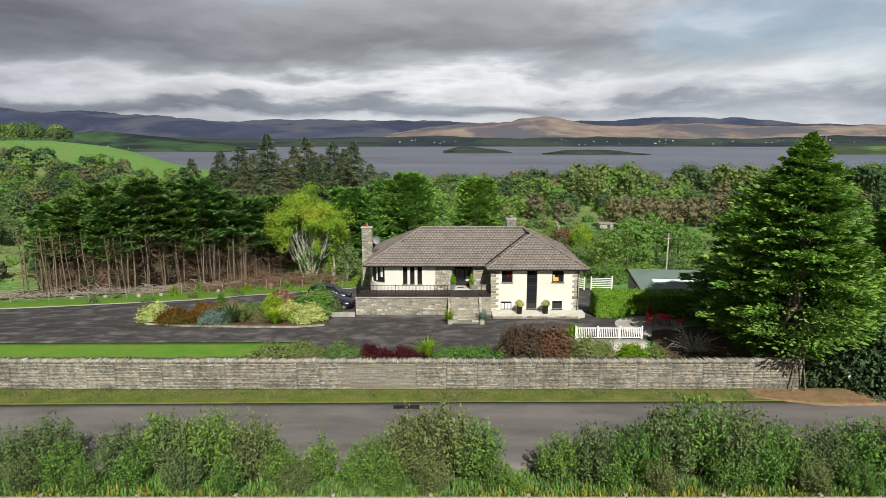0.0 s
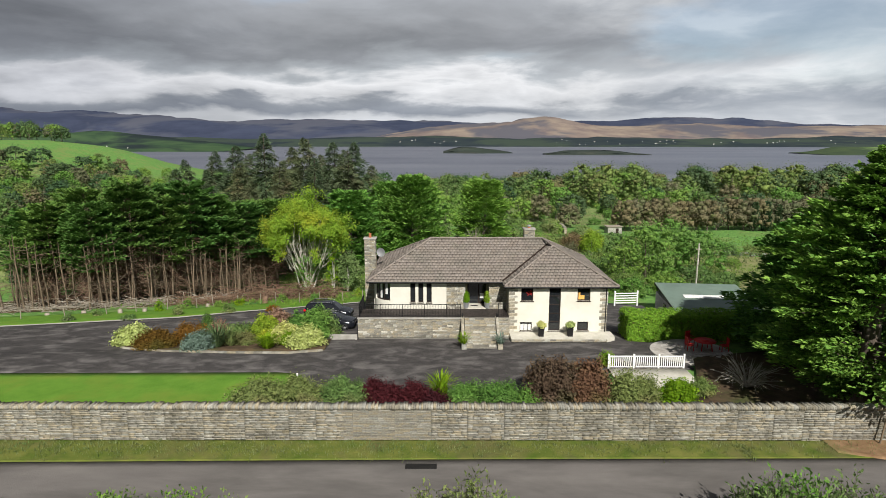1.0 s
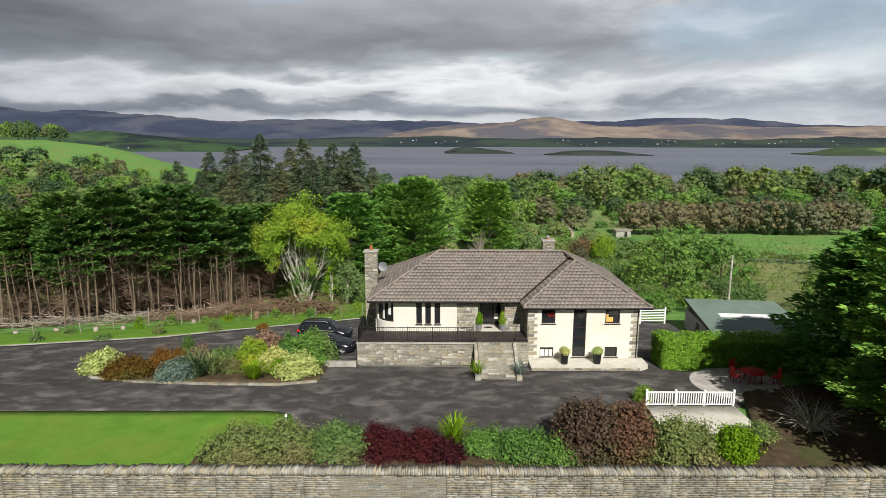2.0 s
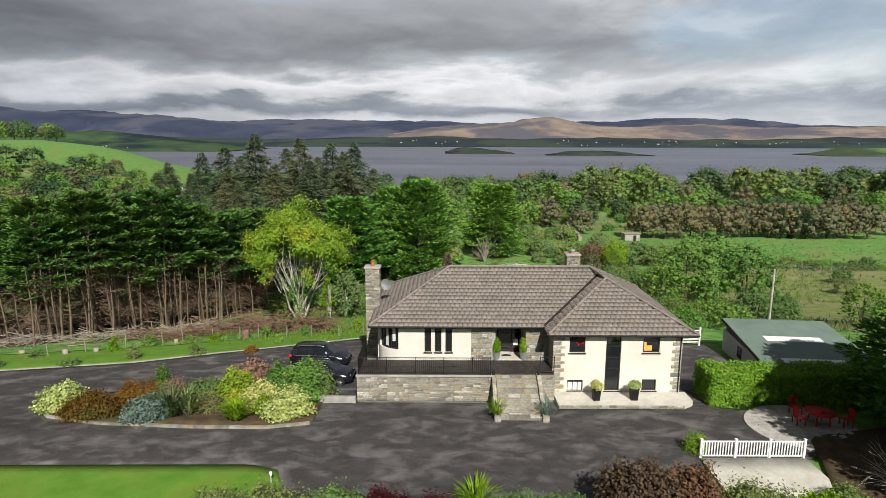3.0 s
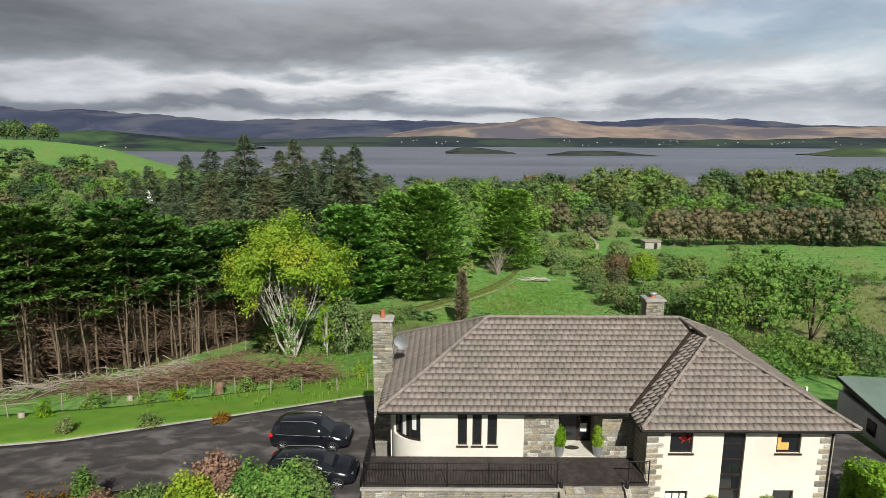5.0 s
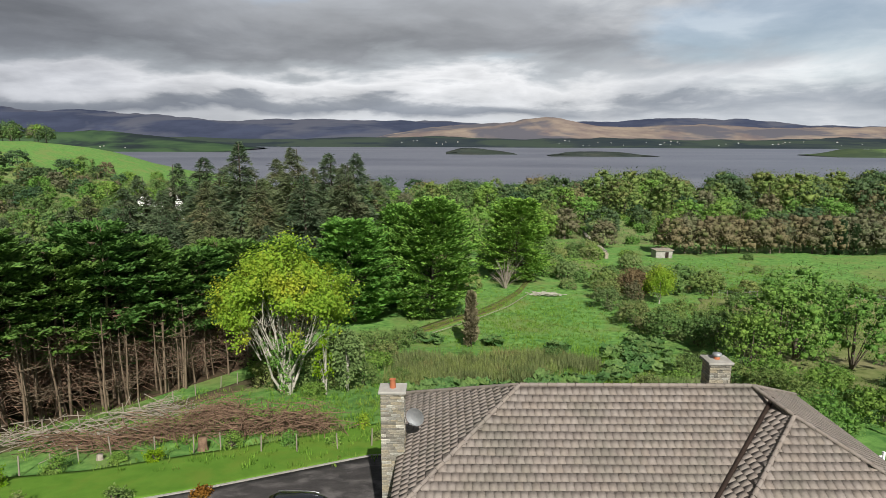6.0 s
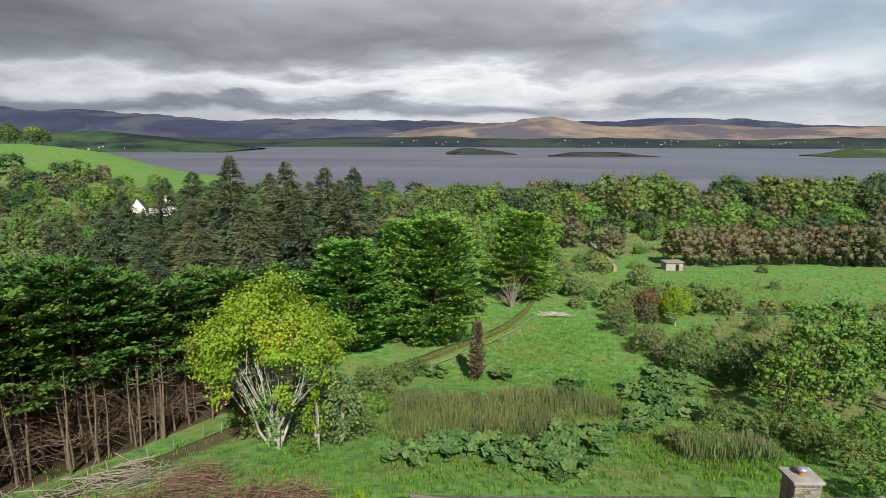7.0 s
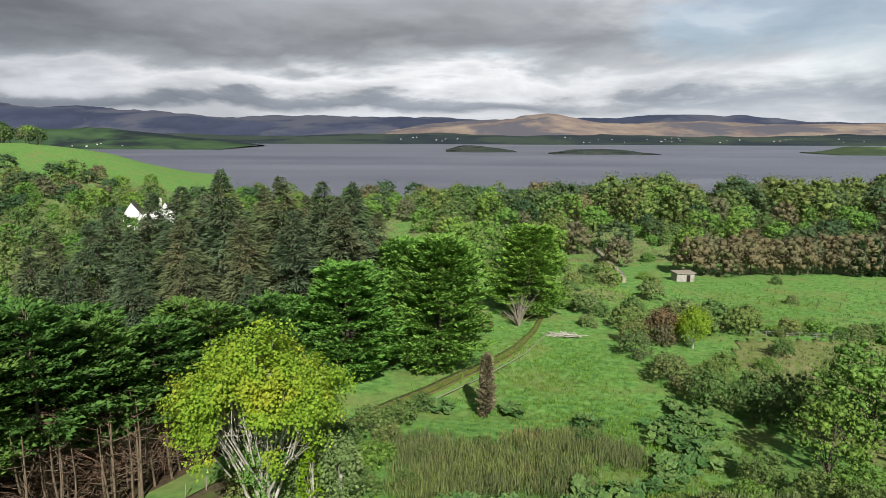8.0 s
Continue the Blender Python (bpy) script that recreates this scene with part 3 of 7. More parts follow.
def bodies(C, r, coarse=False):
    BODY_V, BODY_F = (CUBE_V, CUBE_F) if coarse else (FULL_V, FULL_F)
    n = len(C)
    s = r * RNG.uniform(0.7, 1.25, (n, 1, 1)) * RNG.uniform(0.7, 1.2, (n, len(BODY_V), 1)) * np.array([1, 1, 0.8])
    V = (C[:, None, :] + BODY_V[None] * s).reshape(-1, 3)
    F = (np.arange(n)[:, None, None] * len(BODY_V) + BODY_F[None]).reshape(-1, 4)
    return V, F


def broadleaf(name, label, H, R, mat, bark=None, z0=0.28, clumps=130, per=42, spread=0.55, leaf=0.42, r=0.2, seed=1.0, category="tree", group="", flat=1.0, limbs_n=12, body=0.0, coarse=False):
    e = thing(name, label, category, group=group)
    far = per < 30 and clumps < 70 and body > 0.5
    C, d = crown_points(H, z0 * H, R, clumps, seed, flat, 0.68 if far else 0.45)
    limbs = []
    for i in range(min(limbs_n, clumps)):
        c = C[i]
        s = RNG.uniform(0.25, 0.5)
        base = np.array([0, 0, H * z0 * RNG.uniform(0.5, 1.3)])
        limbs.append(tube([base, base * 0.5 + c * 0.5 + np.array([0, 0, 0.04 * H]), c * 0.96], [r * s, r * s * 0.6, r * 0.08], 5))
    trunk_mesh("trunk", H * 0.8, r, e, bark or M_BARK, limbs=limbs)
    V, F = clump_leaves(C, d, per, spread, leaf, leaf * 0.66, 1.3 if far else 0.7)
    if body:
        V, F = joined([(V, F), bodies(C, body, coarse)])
    raw_mesh("crown", V, F, mat, e, smooth=True)
    return e


def shrub(name, label, H, R, mat, clumps=60, per=40, spread=0.16, leaf=0.14, ratio=0.55, seed=1.0, category="shrub", at=(0, 0, 0), squash=1.0):
    e = thing(name, label, category, at=at)
    d = rand_dirs(clumps)
    d[:, 2] = np.abs(d[:, 2])
    lump = np.array([1 + 0.3 * noise.noise(Vector(v * 2.0) + Vector((seed * 3.1, seed, 0))) for v in d])
    C = np.stack([d[:, 0] * R * lump, d[:, 1] * R * lump * squash, d[:, 2] * H * 0.95 * lump], axis=1) * RNG.uniform(0.6, 1.0, (clumps, 1))
    C[:, 2] = np.maximum(C[:, 2], leaf)
    st = [tube([(0, 0, -0.1), C[i] * 0.5, C[i]], [0.05, 0.03, 0.008], 4) for i in range(min(10, clumps))]
    V, F = joined(st)
    raw_mesh("stem", V, F, M_BARK, e)
    V, F = clump_leaves(C, d, per, spread, leaf, leaf * ratio, 0.7, 0.25)
    V, F = joined([(V, F), bodies(C * 0.9, spread * 1.1, True)])
    raw_mesh("foliage", V, F, mat, e, smooth=True)
    return e


def frond_tree(name, label, H, R, mat, z0=0.12, branches=420, per=46, leaf=0.5, shape=0.75, droop=0.15, lift=0.35, r=0.3, bark=None, dead=0, tip=0.14, seed=0, category="conifer", rough=0.3, body=0.35, wind=(0, 0), pad=0.22, thick=0.16, narrow=0.42, tiers=0):
    """A conifer of flat sprays: branches round a trunk, each with fronds along its outer part. dead: bare lower branches."""
    e = thing(name, label, category)
    s = RNG.uniform(0, 1, branches) ** 0.85
    az = RNG.uniform(0, 2 * math.pi, branches)
    if tiers:
        sway = np.array([noise.noise(Vector((math.cos(a) * 1.6, math.sin(a) * 1.6, seed))) for a in az])
        s = np.clip((np.floor(s * tiers) + RNG.uniform(0.0, 0.4 if tiers < 10 else 0.75, branches) + 1.2 * sway) / tiers, 0, 0.995)
    z = H * (z0 + (0.985 - z0) * s)
    lob = 1 + rough * np.array([noise.noise(Vector((math.cos(a) * 1.3 + seed, math.sin(a) * 1.3, zz / H * 4.0))) for a, zz in zip(az, z)])
    prof = (1 - s) ** shape * (1 - tip) + tip * np.sqrt(np.clip((1 - s) * 4, 0, 1))
    low = np.clip(s / 0.12, 0.55, 1.0)
    length = R * prof * lob * RNG.uniform(0.78, 1.08, branches) * low
    u = RNG.uniform(body, 1.0, (branches, per))
    out = np.stack([np.cos(az), np.sin(az), np.zeros_like(az)], axis=1)
    rise = lift * (0.5 + 0.9 * s)
    d0 = unit(out + np.stack([np.full(branches, wind[0]), np.full(branches, wind[1]), rise], axis=1))
    P = np.zeros((branches, per, 3))
    P += d0[:, None, :] * (u * length[:, None])[..., None]
    P[..., 2] += z[:, None] - droop * (u ** 2) * length[:, None]
    side = unit(np.cross(d0, (0, 0, 1.0)))
    fan = pad * length[:, None] * np.sin(np.clip(u, 0, 1) * math.pi * 0.92) + leaf * 0.25
    w = RNG.normal(size=(branches, per)) * 0.55 * fan
    P += side[:, None, :] * w[..., None]
    P[..., 2] += RNG.normal(size=(branches, per)) * leaf * thick - 0.25 * np.abs(w)
    D = unit(d0[:, None, :] + side[:, None, :] * (w / (fan + 1e-6))[..., None] * 0.9 + RNG.normal(size=(branches, per, 3)) * 0.22 + np.array([0, 0, 0.12]) - np.array([0, 0, droop * 1.3]) * (u ** 2)[..., None])
    N = unit(np.array([0, 0, 1.0]) + RNG.normal(size=(branches, per, 3)) * 0.38 + out[:, None, :] * 0.45)
    k = RNG.uniform(0.6, 1.3, branches * per) * np.repeat(0.4 + 0.6 * np.clip(prof * 2.2, 0, 1), per)
    V, F = leaves(P.reshape(-1, 3), D.reshape(-1, 3), N.reshape(-1, 3), leaf * k, leaf * narrow * k)
    limbs = []
    for i in range(0, branches, max(1, branches // 60)):
        limbs.append(tube([(0, 0, z[i]), d0[i] * length[i] * 0.5 + (0, 0, z[i]), d0[i] * length[i] * 0.9 + (0, 0, z[i] - droop * 0.8 * length[i])], [r * 0.22, r * 0.12, 0.01], 4))
    trunk_mesh("trunk", H * 0.98, r, e, bark or M_BARK, limbs=limbs)
    raw_mesh("crown", V, F, mat, e)
    if dead:
        tw = []
        for i in range(dead):
            a, zz = RNG.uniform(0, 2 * math.pi), H * RNG.uniform(0.06, z0 + 0.12)
            l = R * RNG.uniform(0.35, 0.8)
            dx, dy = math.cos(a) * l, math.sin(a) * l
            tw.append(tube([(0, 0, zz), (dx * 0.5, dy * 0.5, zz + 0.12 * l), (dx, dy, zz - 0.1 * l + RNG.normal() * 0.3)], [0.05, 0.03, 0.01], 4))
            tw.append(tube([(dx * 0.5, dy * 0.5, zz + 0.12 * l), (dx * 0.8 - dy * 0.25, dy * 0.8 + dx * 0.25, zz + RNG.normal() * 0.3)], [0.025, 0.006], 4))
        V, F = joined(tw)
        raw_mesh("dead_brush", V, F, M_BROWNTWIG, e, "bare brown dead lower branches")
    return e


def place(ob, x, y, s=1.0, turn=0.0, lift=-0.15, sz=None, z=None):
    """Sets a thing on the land."""
    ob.matrix_basis = Matrix.Translation((x, y, (float(land(x, y)) if z is None else z) + lift)) @ Matrix.Rotation(radians(turn), 4, "Z") @ Matrix.Diagonal((s, s, sz or s, 1))
    return ob


def again(ob, x, y, s=1.0, turn=0.0, lift=-0.15, sz=None):
    c = copy_thing(ob, Matrix())
    return place(c, x, y, s, turn, lift, sz)


# the great cypress beside the road wall
place(frond_tree("macrocarpa_tree", "huge bright green spreading cypress overhanging the road wall", 17.0, 7.7, L_BIG, 0.13, 560, 130, 0.42, 0.9, 0.14, 0.36, 0.55, tip=0.06, seed=3, rough=0.5, body=0.35, pad=0.17, tiers=11, thick=0.14), 23.9, 39.0)
place(frond_tree("macrocarpa_tree", "shaded dark cypress standing behind the great tree", 11.5, 7.4, L_BIG, 0.05, 300, 90, 0.55, 0.6, 0.2, 0.3, 0.4, tip=0.1, seed=8, rough=0.4), 27.2, 49.5)
place(frond_tree("macrocarpa_tree", "tall dark cypress beyond the great tree", 13.5, 6.5, L_BIG, 0.07, 240, 80, 0.6, 0.6, 0.2, 0.3, 0.4, tip=0.1, seed=8, rough=0.4), 35.5, 43.0)

# cypress windbreak on the west side, bare below
cyp = frond_tree("cypress_tree", "dark green windbreak cypress with bare brown lower branches", 15.6, 5.2, L_CYP, 0.40, 190, 70, 0.52, 0.44, 0.06, 0.34, 0.20, dead=190, tip=0.16, seed=5, bark=M_STEM, pad=0.24, rough=0.55, tiers=8, thick=0.12)
cyp2 = frond_tree("cypress_tree", "dark green windbreak cypress with bare brown lower branches", 15.0, 5.0, L_CYP, 0.37, 180, 70, 0.52, 0.42, 0.06, 0.40, 0.18, dead=180, tip=0.16, seed=9, bark=M_STEM, pad=0.24, rough=0.55, tiers=7, thick=0.12)
row = [(-32.0, 98, 0.98), (-34.6, 93.5, 1.0), (-36.8, 89, 1.02), (-38.8, 84.5, 1.0), (-40.6, 80, 0.98), (-43.0, 76, 0.92), (-38.5, 98, 1.0), (-41.5, 92, 1.04), (-44, 86.5, 1.0), (-46.5, 81, 0.98), (-48.5, 76.5, 0.9), (-52.5, 79, 0.86), (-50, 85, 0.96), (-48, 92, 1.0), (-45, 99, 1.0), (-56, 85, 0.85), (-28.8, 102.5, 0.95), (-25.5, 108, 0.92), (-33, 106, 1.0), (-54, 93, 0.92)]
for i, (x, y, s) in enumerate(row):
    (place if i < 2 else again)(cyp if i % 2 == 0 else cyp2, x, y, s, 67 * i, sz=s * (0.94 + 0.14 * ((i * 7) % 5) / 4))
# bare leaning stems under the windbreak
bare = thing("bare_stem", "thin bare grey tree stem under the windbreak", "tree stem")
V, F = tube([(0, 0, -0.2), (0.15, 0.1, 2.5), (0.0, 0.25, 5), (-0.2, 0.2, 8.2)], [0.12, 0.095, 0.07, 0.03], 6)
raw_mesh("stem", V, F, M_STEM, bare)
for i in range(13):
    z, a, l = RNG.uniform(1.2, 7.4), RNG.uniform(0, 6.28), RNG.uniform(0.9, 2.4)
    V, F = tube([(0.05, 0.1, z), (math.cos(a) * l * 0.6, math.sin(a) * l * 0.6, z + 0.12 * l), (math.cos(a) * l, math.sin(a) * l, z + 0.5 * l)], [0.035, 0.022, 0.006], 4)
    raw_mesh("branch", V, F, M_STEM, bare)
for i in range(72):
    t_ = RNG.uniform(0, 1)
    x, y = -40.5 + 11.5 * t_ - abs(RNG.normal()) * 2.0 + 0.4, 73.5 + 25.5 * t_ + RNG.normal() * 0.8
    if i > 48:
        x, y = float(RNG.uniform(-54, -41)), float(RNG.uniform(71.5, 77))
    (place if i == 0 else again)(bare, x, y, float(RNG.uniform(0.8, 1.15)), float(RNG.uniform(0, 360)))

# spruces behind
spr = frond_tree("spruce_tree", "tall grey-green spruce with drooping sprays", 24, 6.2, L_SPRUCE, 0.05, 300, 36, 0.85, 0.72, 0.46, 0.14, 0.3, seed=13, tip=0.03, pad=0.11, narrow=0.2, body=0.15, rough=0.7)
spr2 = frond_tree("spruce_tree", "tall brownish spruce with drooping sprays", 23, 6.0, L_SPRUCE, 0.05, 290, 36, 0.85, 0.68, 0.46, 0.16, 0.3, seed=17, tip=0.03, pad=0.11, narrow=0.2, body=0.15, rough=0.7)
row = [(-52, 140, .93), (-46.5, 138, 1.02), (-40, 137, 1.07), (-35, 141, 1.0), (-31, 136, 1.03), (-25.5, 139, 1.05), (-20.5, 137, 1.0), (-42, 127, .86), (-33, 125, .84), (-27, 127, .88), (-21.5, 131, .92), (-57, 131, .82), (-49, 127, .78), (-63, 127, .7),
       (-37, 117, .7), (-44, 117, .68), (-51, 116, .66), (-30, 117, .62), (-58, 138, .85), (-66, 136, .75), (-70, 122, .62), (-17.5, 144, .85), (-47, 148, .9), (-30, 148, .95), (-60, 112, .6)]
for i, (x, y, s) in enumerate(row):
    (place if i < 2 else again)(spr if i % 2 == 0 else spr2, x, y, s * 1.3, 51 * i, sz=s * 1.1)

# dense green cypresses by the track
den = frond_tree("leyland_cypress", "dense bright green bushy cypress reaching the ground", 14, 6.2, L_BIG, 0.02, 520, 60, 0.52, 0.36, 0.05, 0.45, 0.3, tip=0.28, seed=21, pad=0.2, rough=0.55, body=0.4, tiers=13, thick=0.12)
for i, (x, y, s) in enumerate([(-19.2, 123, 1.22), (-7.4, 127.5, 1.26), (9.4, 158, 1.3), (-13, 138, 1.15), (-26.5, 123, .8)]):
    (place if i < 1 else again)(den, x, y, s, 80 * i, sz=(1.1, 1.32, 1.2, 1.2, 0.78)[i])


# the yellow-green tree behind the parking
def yellow_tree():
    e = thing("sycamore_tree", "spreading yellow-green tree with pale bare lower limbs", "tree")
    tw, C, d = [], [], []
    for i in range(44):
        a = 2.4 * i + RNG.normal() * 0.2
        l = 5.6 * math.sqrt((i + 0.5) / 44) * RNG.uniform(0.88, 1.08)
        top = 13.2 - 0.115 * l * l + RNG.normal() * 0.55 + 0.12 * l * max(0.0, -math.sin(a))
        c = np.array([math.cos(a), math.sin(a), 0.0])
        tip = c * l + (0, 0, top)
        base = c * RNG.uniform(0.05, 0.4) + (0, 0, -0.2)
        low, bend = c * (0.25 + 0.16 * l) + (0, 0, 2.6), c * l * 0.62 + (0, 0, 2.6 + 0.45 * (top - 2.6))
        low, bend = low + RNG.normal(size=3) * np.array([0.3, 0.3, 0.2]), bend + RNG.normal(size=3) * 0.5
        if i % 3 == 0:
            tw.append(tube([base, low, (low + bend) / 2 + RNG.normal(size=3) * 0.18, bend, tip], [0.17, 0.12, 0.09, 0.06, 0.015], 6))
        else:
            tw.append(tube([low * 0.5 + bend * 0.5, bend * 0.6 + tip * 0.4 + RNG.normal(size=3) * 0.3, tip], [0.06, 0.04, 0.012], 5))
        for _ in range(3):
            b = bend + RNG.normal(size=3) * 0.25
            q = b + c * RNG.uniform(0.3, 1.3) + RNG.normal(size=3) * 0.7 + (0, 0, 0.9)
            tw.append(tube([b, (b + q) / 2 + (0, 0, 0.15), q], [0.035, 0.025, 0.008], 4))
        for _ in range(7):
            o = RNG.normal(size=3) * np.array([0.75, 0.75, 0.6])
            C.append(tip + o - (0, 0, 0.35))
            d.append(unit(o + c * 0.5 + (0, 0, 0.8)))
        if l > 3.6:
            for _ in range(4):
                C.append(tip - (0, 0, RNG.uniform(0.8, 3.4)) + RNG.normal(size=3) * 0.45)
                d.append(unit(c + (0, 0, 0.3)))
    C, d = np.array(C), np.array(d)
    V, F = clump_leaves(C, d, 84, 0.36, 0.23, 0.18)
    raw_mesh("crown", V, F, L_YELLOW, e)
    V, F = joined(tw)
    raw_mesh("trunk", V, F, M_PALEBARK, e, smooth=True)
    z = RNG.uniform(0.2, 6.0, 70)
    a = RNG.uniform(0, 6.283, 70)
    r = 0.25 + z * RNG.uniform(0.1, 0.42, 70)
    C = np.stack([r * np.cos(a), r * np.sin(a), z], axis=1)
    V, F = clump_leaves(C, unit(C * np.array([1, 1, 0.2])), 26, 0.22, 0.2, 0.15)
    raw_mesh("ivy", V, F, L_ASH, e, "green ivy on the limbs")
    return e


place(yellow_tree(), -20.5, 89.3)
wp = broadleaf("weeping_willow", "drooping olive-yellow small willow", 6.2, 1.5, L_WILLOW, M_PALEBARK, 0.05, 70, 40, 0.3, 0.3, 0.1, 9.0)
place(wp, -14.8, 89.5)
place(broadleaf("young_birch", "thin pale-stemmed tree with yellow-green tufts", 6.5, 0.7, L_LIME, M_PALEBARK, 0.05, 16, 30, 0.2, 0.25, 0.09, 10.0), -16.6, 88.2)

# broadleaved woods and hedges: fuller crowns near by, coarser ones far off
def wood_kinds(clumps, per, spread, leaf, ln, bd, co):
    return [
        broadleaf("oak_tree", "olive-green oak with a broad uneven crown", 12, 6.4, L_OAK, None, 0.0, clumps, per, spread, leaf, 0.3, 1.0, limbs_n=ln, body=bd, coarse=co),
        broadleaf("ash_tree", "fresh green ash with a loose uneven crown", 12, 5.4, L_ASH, None, 0.0, clumps, per, spread, leaf, 0.25, 2.0, limbs_n=ln, body=bd, coarse=co),
        broadleaf("beech_tree", "brownish autumn tree with a rounded crown", 10, 4.8, L_BROWN, None, 0.0, clumps, per, spread * 0.9, leaf * 0.9, 0.2, 3.0, limbs_n=ln, body=bd, coarse=co),
        broadleaf("holm_oak", "dark green rounded evergreen oak tree", 12, 6.4, L_DARK, None, 0.0, clumps, per, spread, leaf, 0.3, 5.0, limbs_n=ln, body=bd, coarse=co),
        broadleaf("willow_bush", "grey-green willow scrub in rough grass", 5, 3.4, L_WILLOW, None, 0.0, clumps, per, spread * 0.6, leaf * 0.62, 0.1, 6.0, category="bush", limbs_n=ln, body=bd * 0.6, coarse=co),
        broadleaf("scrub_bush", "rounded green scrub bush in rough grass", 4, 3.2, L_ASH, None, 0.0, clumps, per, spread * 0.6, leaf * 0.62, 0.1, 7.0, category="bush", limbs_n=ln, body=bd * 0.6, coarse=co),
        broadleaf("thorn_bush", "olive-brown thorn bush in rough grass", 5, 3.2, L_OAK, None, 0.0, clumps, per, spread * 0.6, leaf * 0.62, 0.1, 8.0, category="bush", limbs_n=ln, body=bd * 0.6, coarse=co),
    ]


NEAR, FAR = wood_kinds(84, 36, 0.62, 0.32, 6, 0.62, True), wood_kinds(68, 28, 1.0, 0.44, 1, 1.02, True)
used = set()


def plant(kind, x, y, s, sz=None):
    far = y > 145 or x < -60
    ob = (FAR if far else NEAR)[kind]
    if (far, kind) in used:
        return again(ob, x, y, s, float(RNG.uniform(0, 360)), -0.3, sz)
    used.add((far, kind))
    return place(ob, x, y, s, 20.0, -0.3, sz)


def on_hill(x, y):
    return hill_shape(x, y) > 0.33


def scatter(n, x0, x1, y0, y1, weights, smin, smax, keep=None):
    w = np.array(weights, dtype=float) / sum(weights)
    for _ in range(n):
        x, y = RNG.uniform(x0, x1), RNG.uniform(y0, y1)
        k_, s = int(RNG.choice(7, p=w)), float(RNG.uniform(smin, smax))
        if (keep and not keep(x, y)) or land(x, y) < SEA + 1.5 or on_hill(x, y) or x < -0.85 * y - 12 or x > 0.85 * y + 25:
            continue
        plant(k_, x, y, s)


# shore woods
scatter(175, 40, 420, 320, 440, [6, 1.2, 3.5, 2.5, 0.3, 0.3, 0.3], 1.15, 1.9)
scatter(70, -60, 60, 340, 460, [4, 2, 3, 2, 1, 1, 1], 0.9, 1.4)
scatter(200, -330, -40, 330, 520, [4, 3, 3, 2, 2, 2, 2], 0.7, 1.2)
# scrub between the walled track and the woods
scatter(210, -20, 230, 212, 330, [1, 2, 1.5, 1, 4, 4, 4], 0.6, 1.1)
scatter(60, -30, 36, 165, 215, [0.2, 0.4, 0.4, 0.2, 4, 3, 4], 0.5, 0.9, lambda x, y: x < 34)
scatter(40, -20, 5, 140, 215, [0.5, 1, 0.6, 0.3, 4, 3, 4], 0.5, 0.9, lambda x, y: x < -1)
# hedgerow of brown trees beyond the field
for i in range(19):
    plant(2, 60 + i * 3.9, 203 + 1.5 * math.sin(i * 1.7), float(RNG.uniform(0.88, 1.08)), float(RNG.uniform(0.95, 1.1)))
for x, y, s in [(98, 260, 1.05), (112, 255, 0.95), (105, 270, 1.1), (125, 262, 0.9)]:
    plant(1, x, y, s)
for i in range(11):
    plant(5, 74 + i * 1.3, 271 + i * 9.0, 0.75)
# west woods
scatter(330, -290, -62, 145, 335, [4, 4, 1.5, 3, 3, 3, 3], 0.45, 0.9)
scatter(55, -130, -60, 92, 150, [3, 4, 1, 2, 3, 3, 3], 0.35, 0.7)
for i in range(16):
    x = -402 + i * 4.0 + RNG.normal() * 2
    plant(int(RNG.choice(4)), x, 545 + RNG.normal() * 8, float(RNG.uniform(1.0, 1.4)))
# east side trees behind the house, shrubs round the field
for k_, x, y, s in [(1, 31, 98, .85), (1, 36, 103, .95), (1, 27, 96, .6), (5, 26, 90, .75), (6, 22, 90, .6), (1, 43, 80, .42), (5, 22, 76, .65), (5, 27, 77, .7), (6, 31, 79, .8), (6, 36, 86, .5), (5, 33, 92, .6),
                    (5, 37, 60, .8), (1, 33, 62, .5), (1, 36, 56, .55), 
                    (2, 30, 141, .45), (2, 28, 138, .4), (6, 37, 146, .9), (6, 44, 147, .85), (4, 24, 126, .65), (6, 27, 119, .8), (6, 31, 124, .7), (5, 56, 146, .45), (5, 61, 145, .4), (5, 50, 146, .4), (6, 28, 112, .8), (6, 32, 116, .85), (4, 22, 133, .8), (4, 24, 140, .8), (6, 26, 150, .9), (4, 21, 160, .8), (6, 19.5, 170, .9), (4, 36, 151, 1.0), (6, 41, 150, 1.0), (6, 47, 150, .85), (6, 24.5, 114, .9), (4, 23, 121, .85),
                    (4, 19, 150, .5), (6, -18, 92, .75), (4, -23, 93, .6), (5, -24.5, 97, .7), (6, -13.5, 92, .5), (5, -17.5, 87.2, .4), (4, 40, 112, .5), (6, 52, 118, .45), (5, 60, 128, .5), (6, 46, 100, .5), (6, 40, 90, .6), (5, 50, 88, .5), (6, 58, 96, .6), (4, 66, 116, .6), (6, 72, 126, .6), (5, 38, 126, .5), (6, 44, 133, .6), (6, 24, 83, .6), (5, 29, 86, .7), (6, 35, 81, .6), (6, 23, 158, .55), (5, 17, 165, .6), (4, 33, 152, .6), (6, 30, 160, .7), (4, 38, 172, .8), (6, 41, 180, .7), (4, 66, 168, .4), (6, 75, 190, .4), (5, 44, 195, .5), (6, -10, 93, .35), (5, -13, 98, .6), (6, -16, 96, .55), (4, -12.5, 103, .5), (6, -17, 102, .6)]:
    plant(k_, x, y, s)
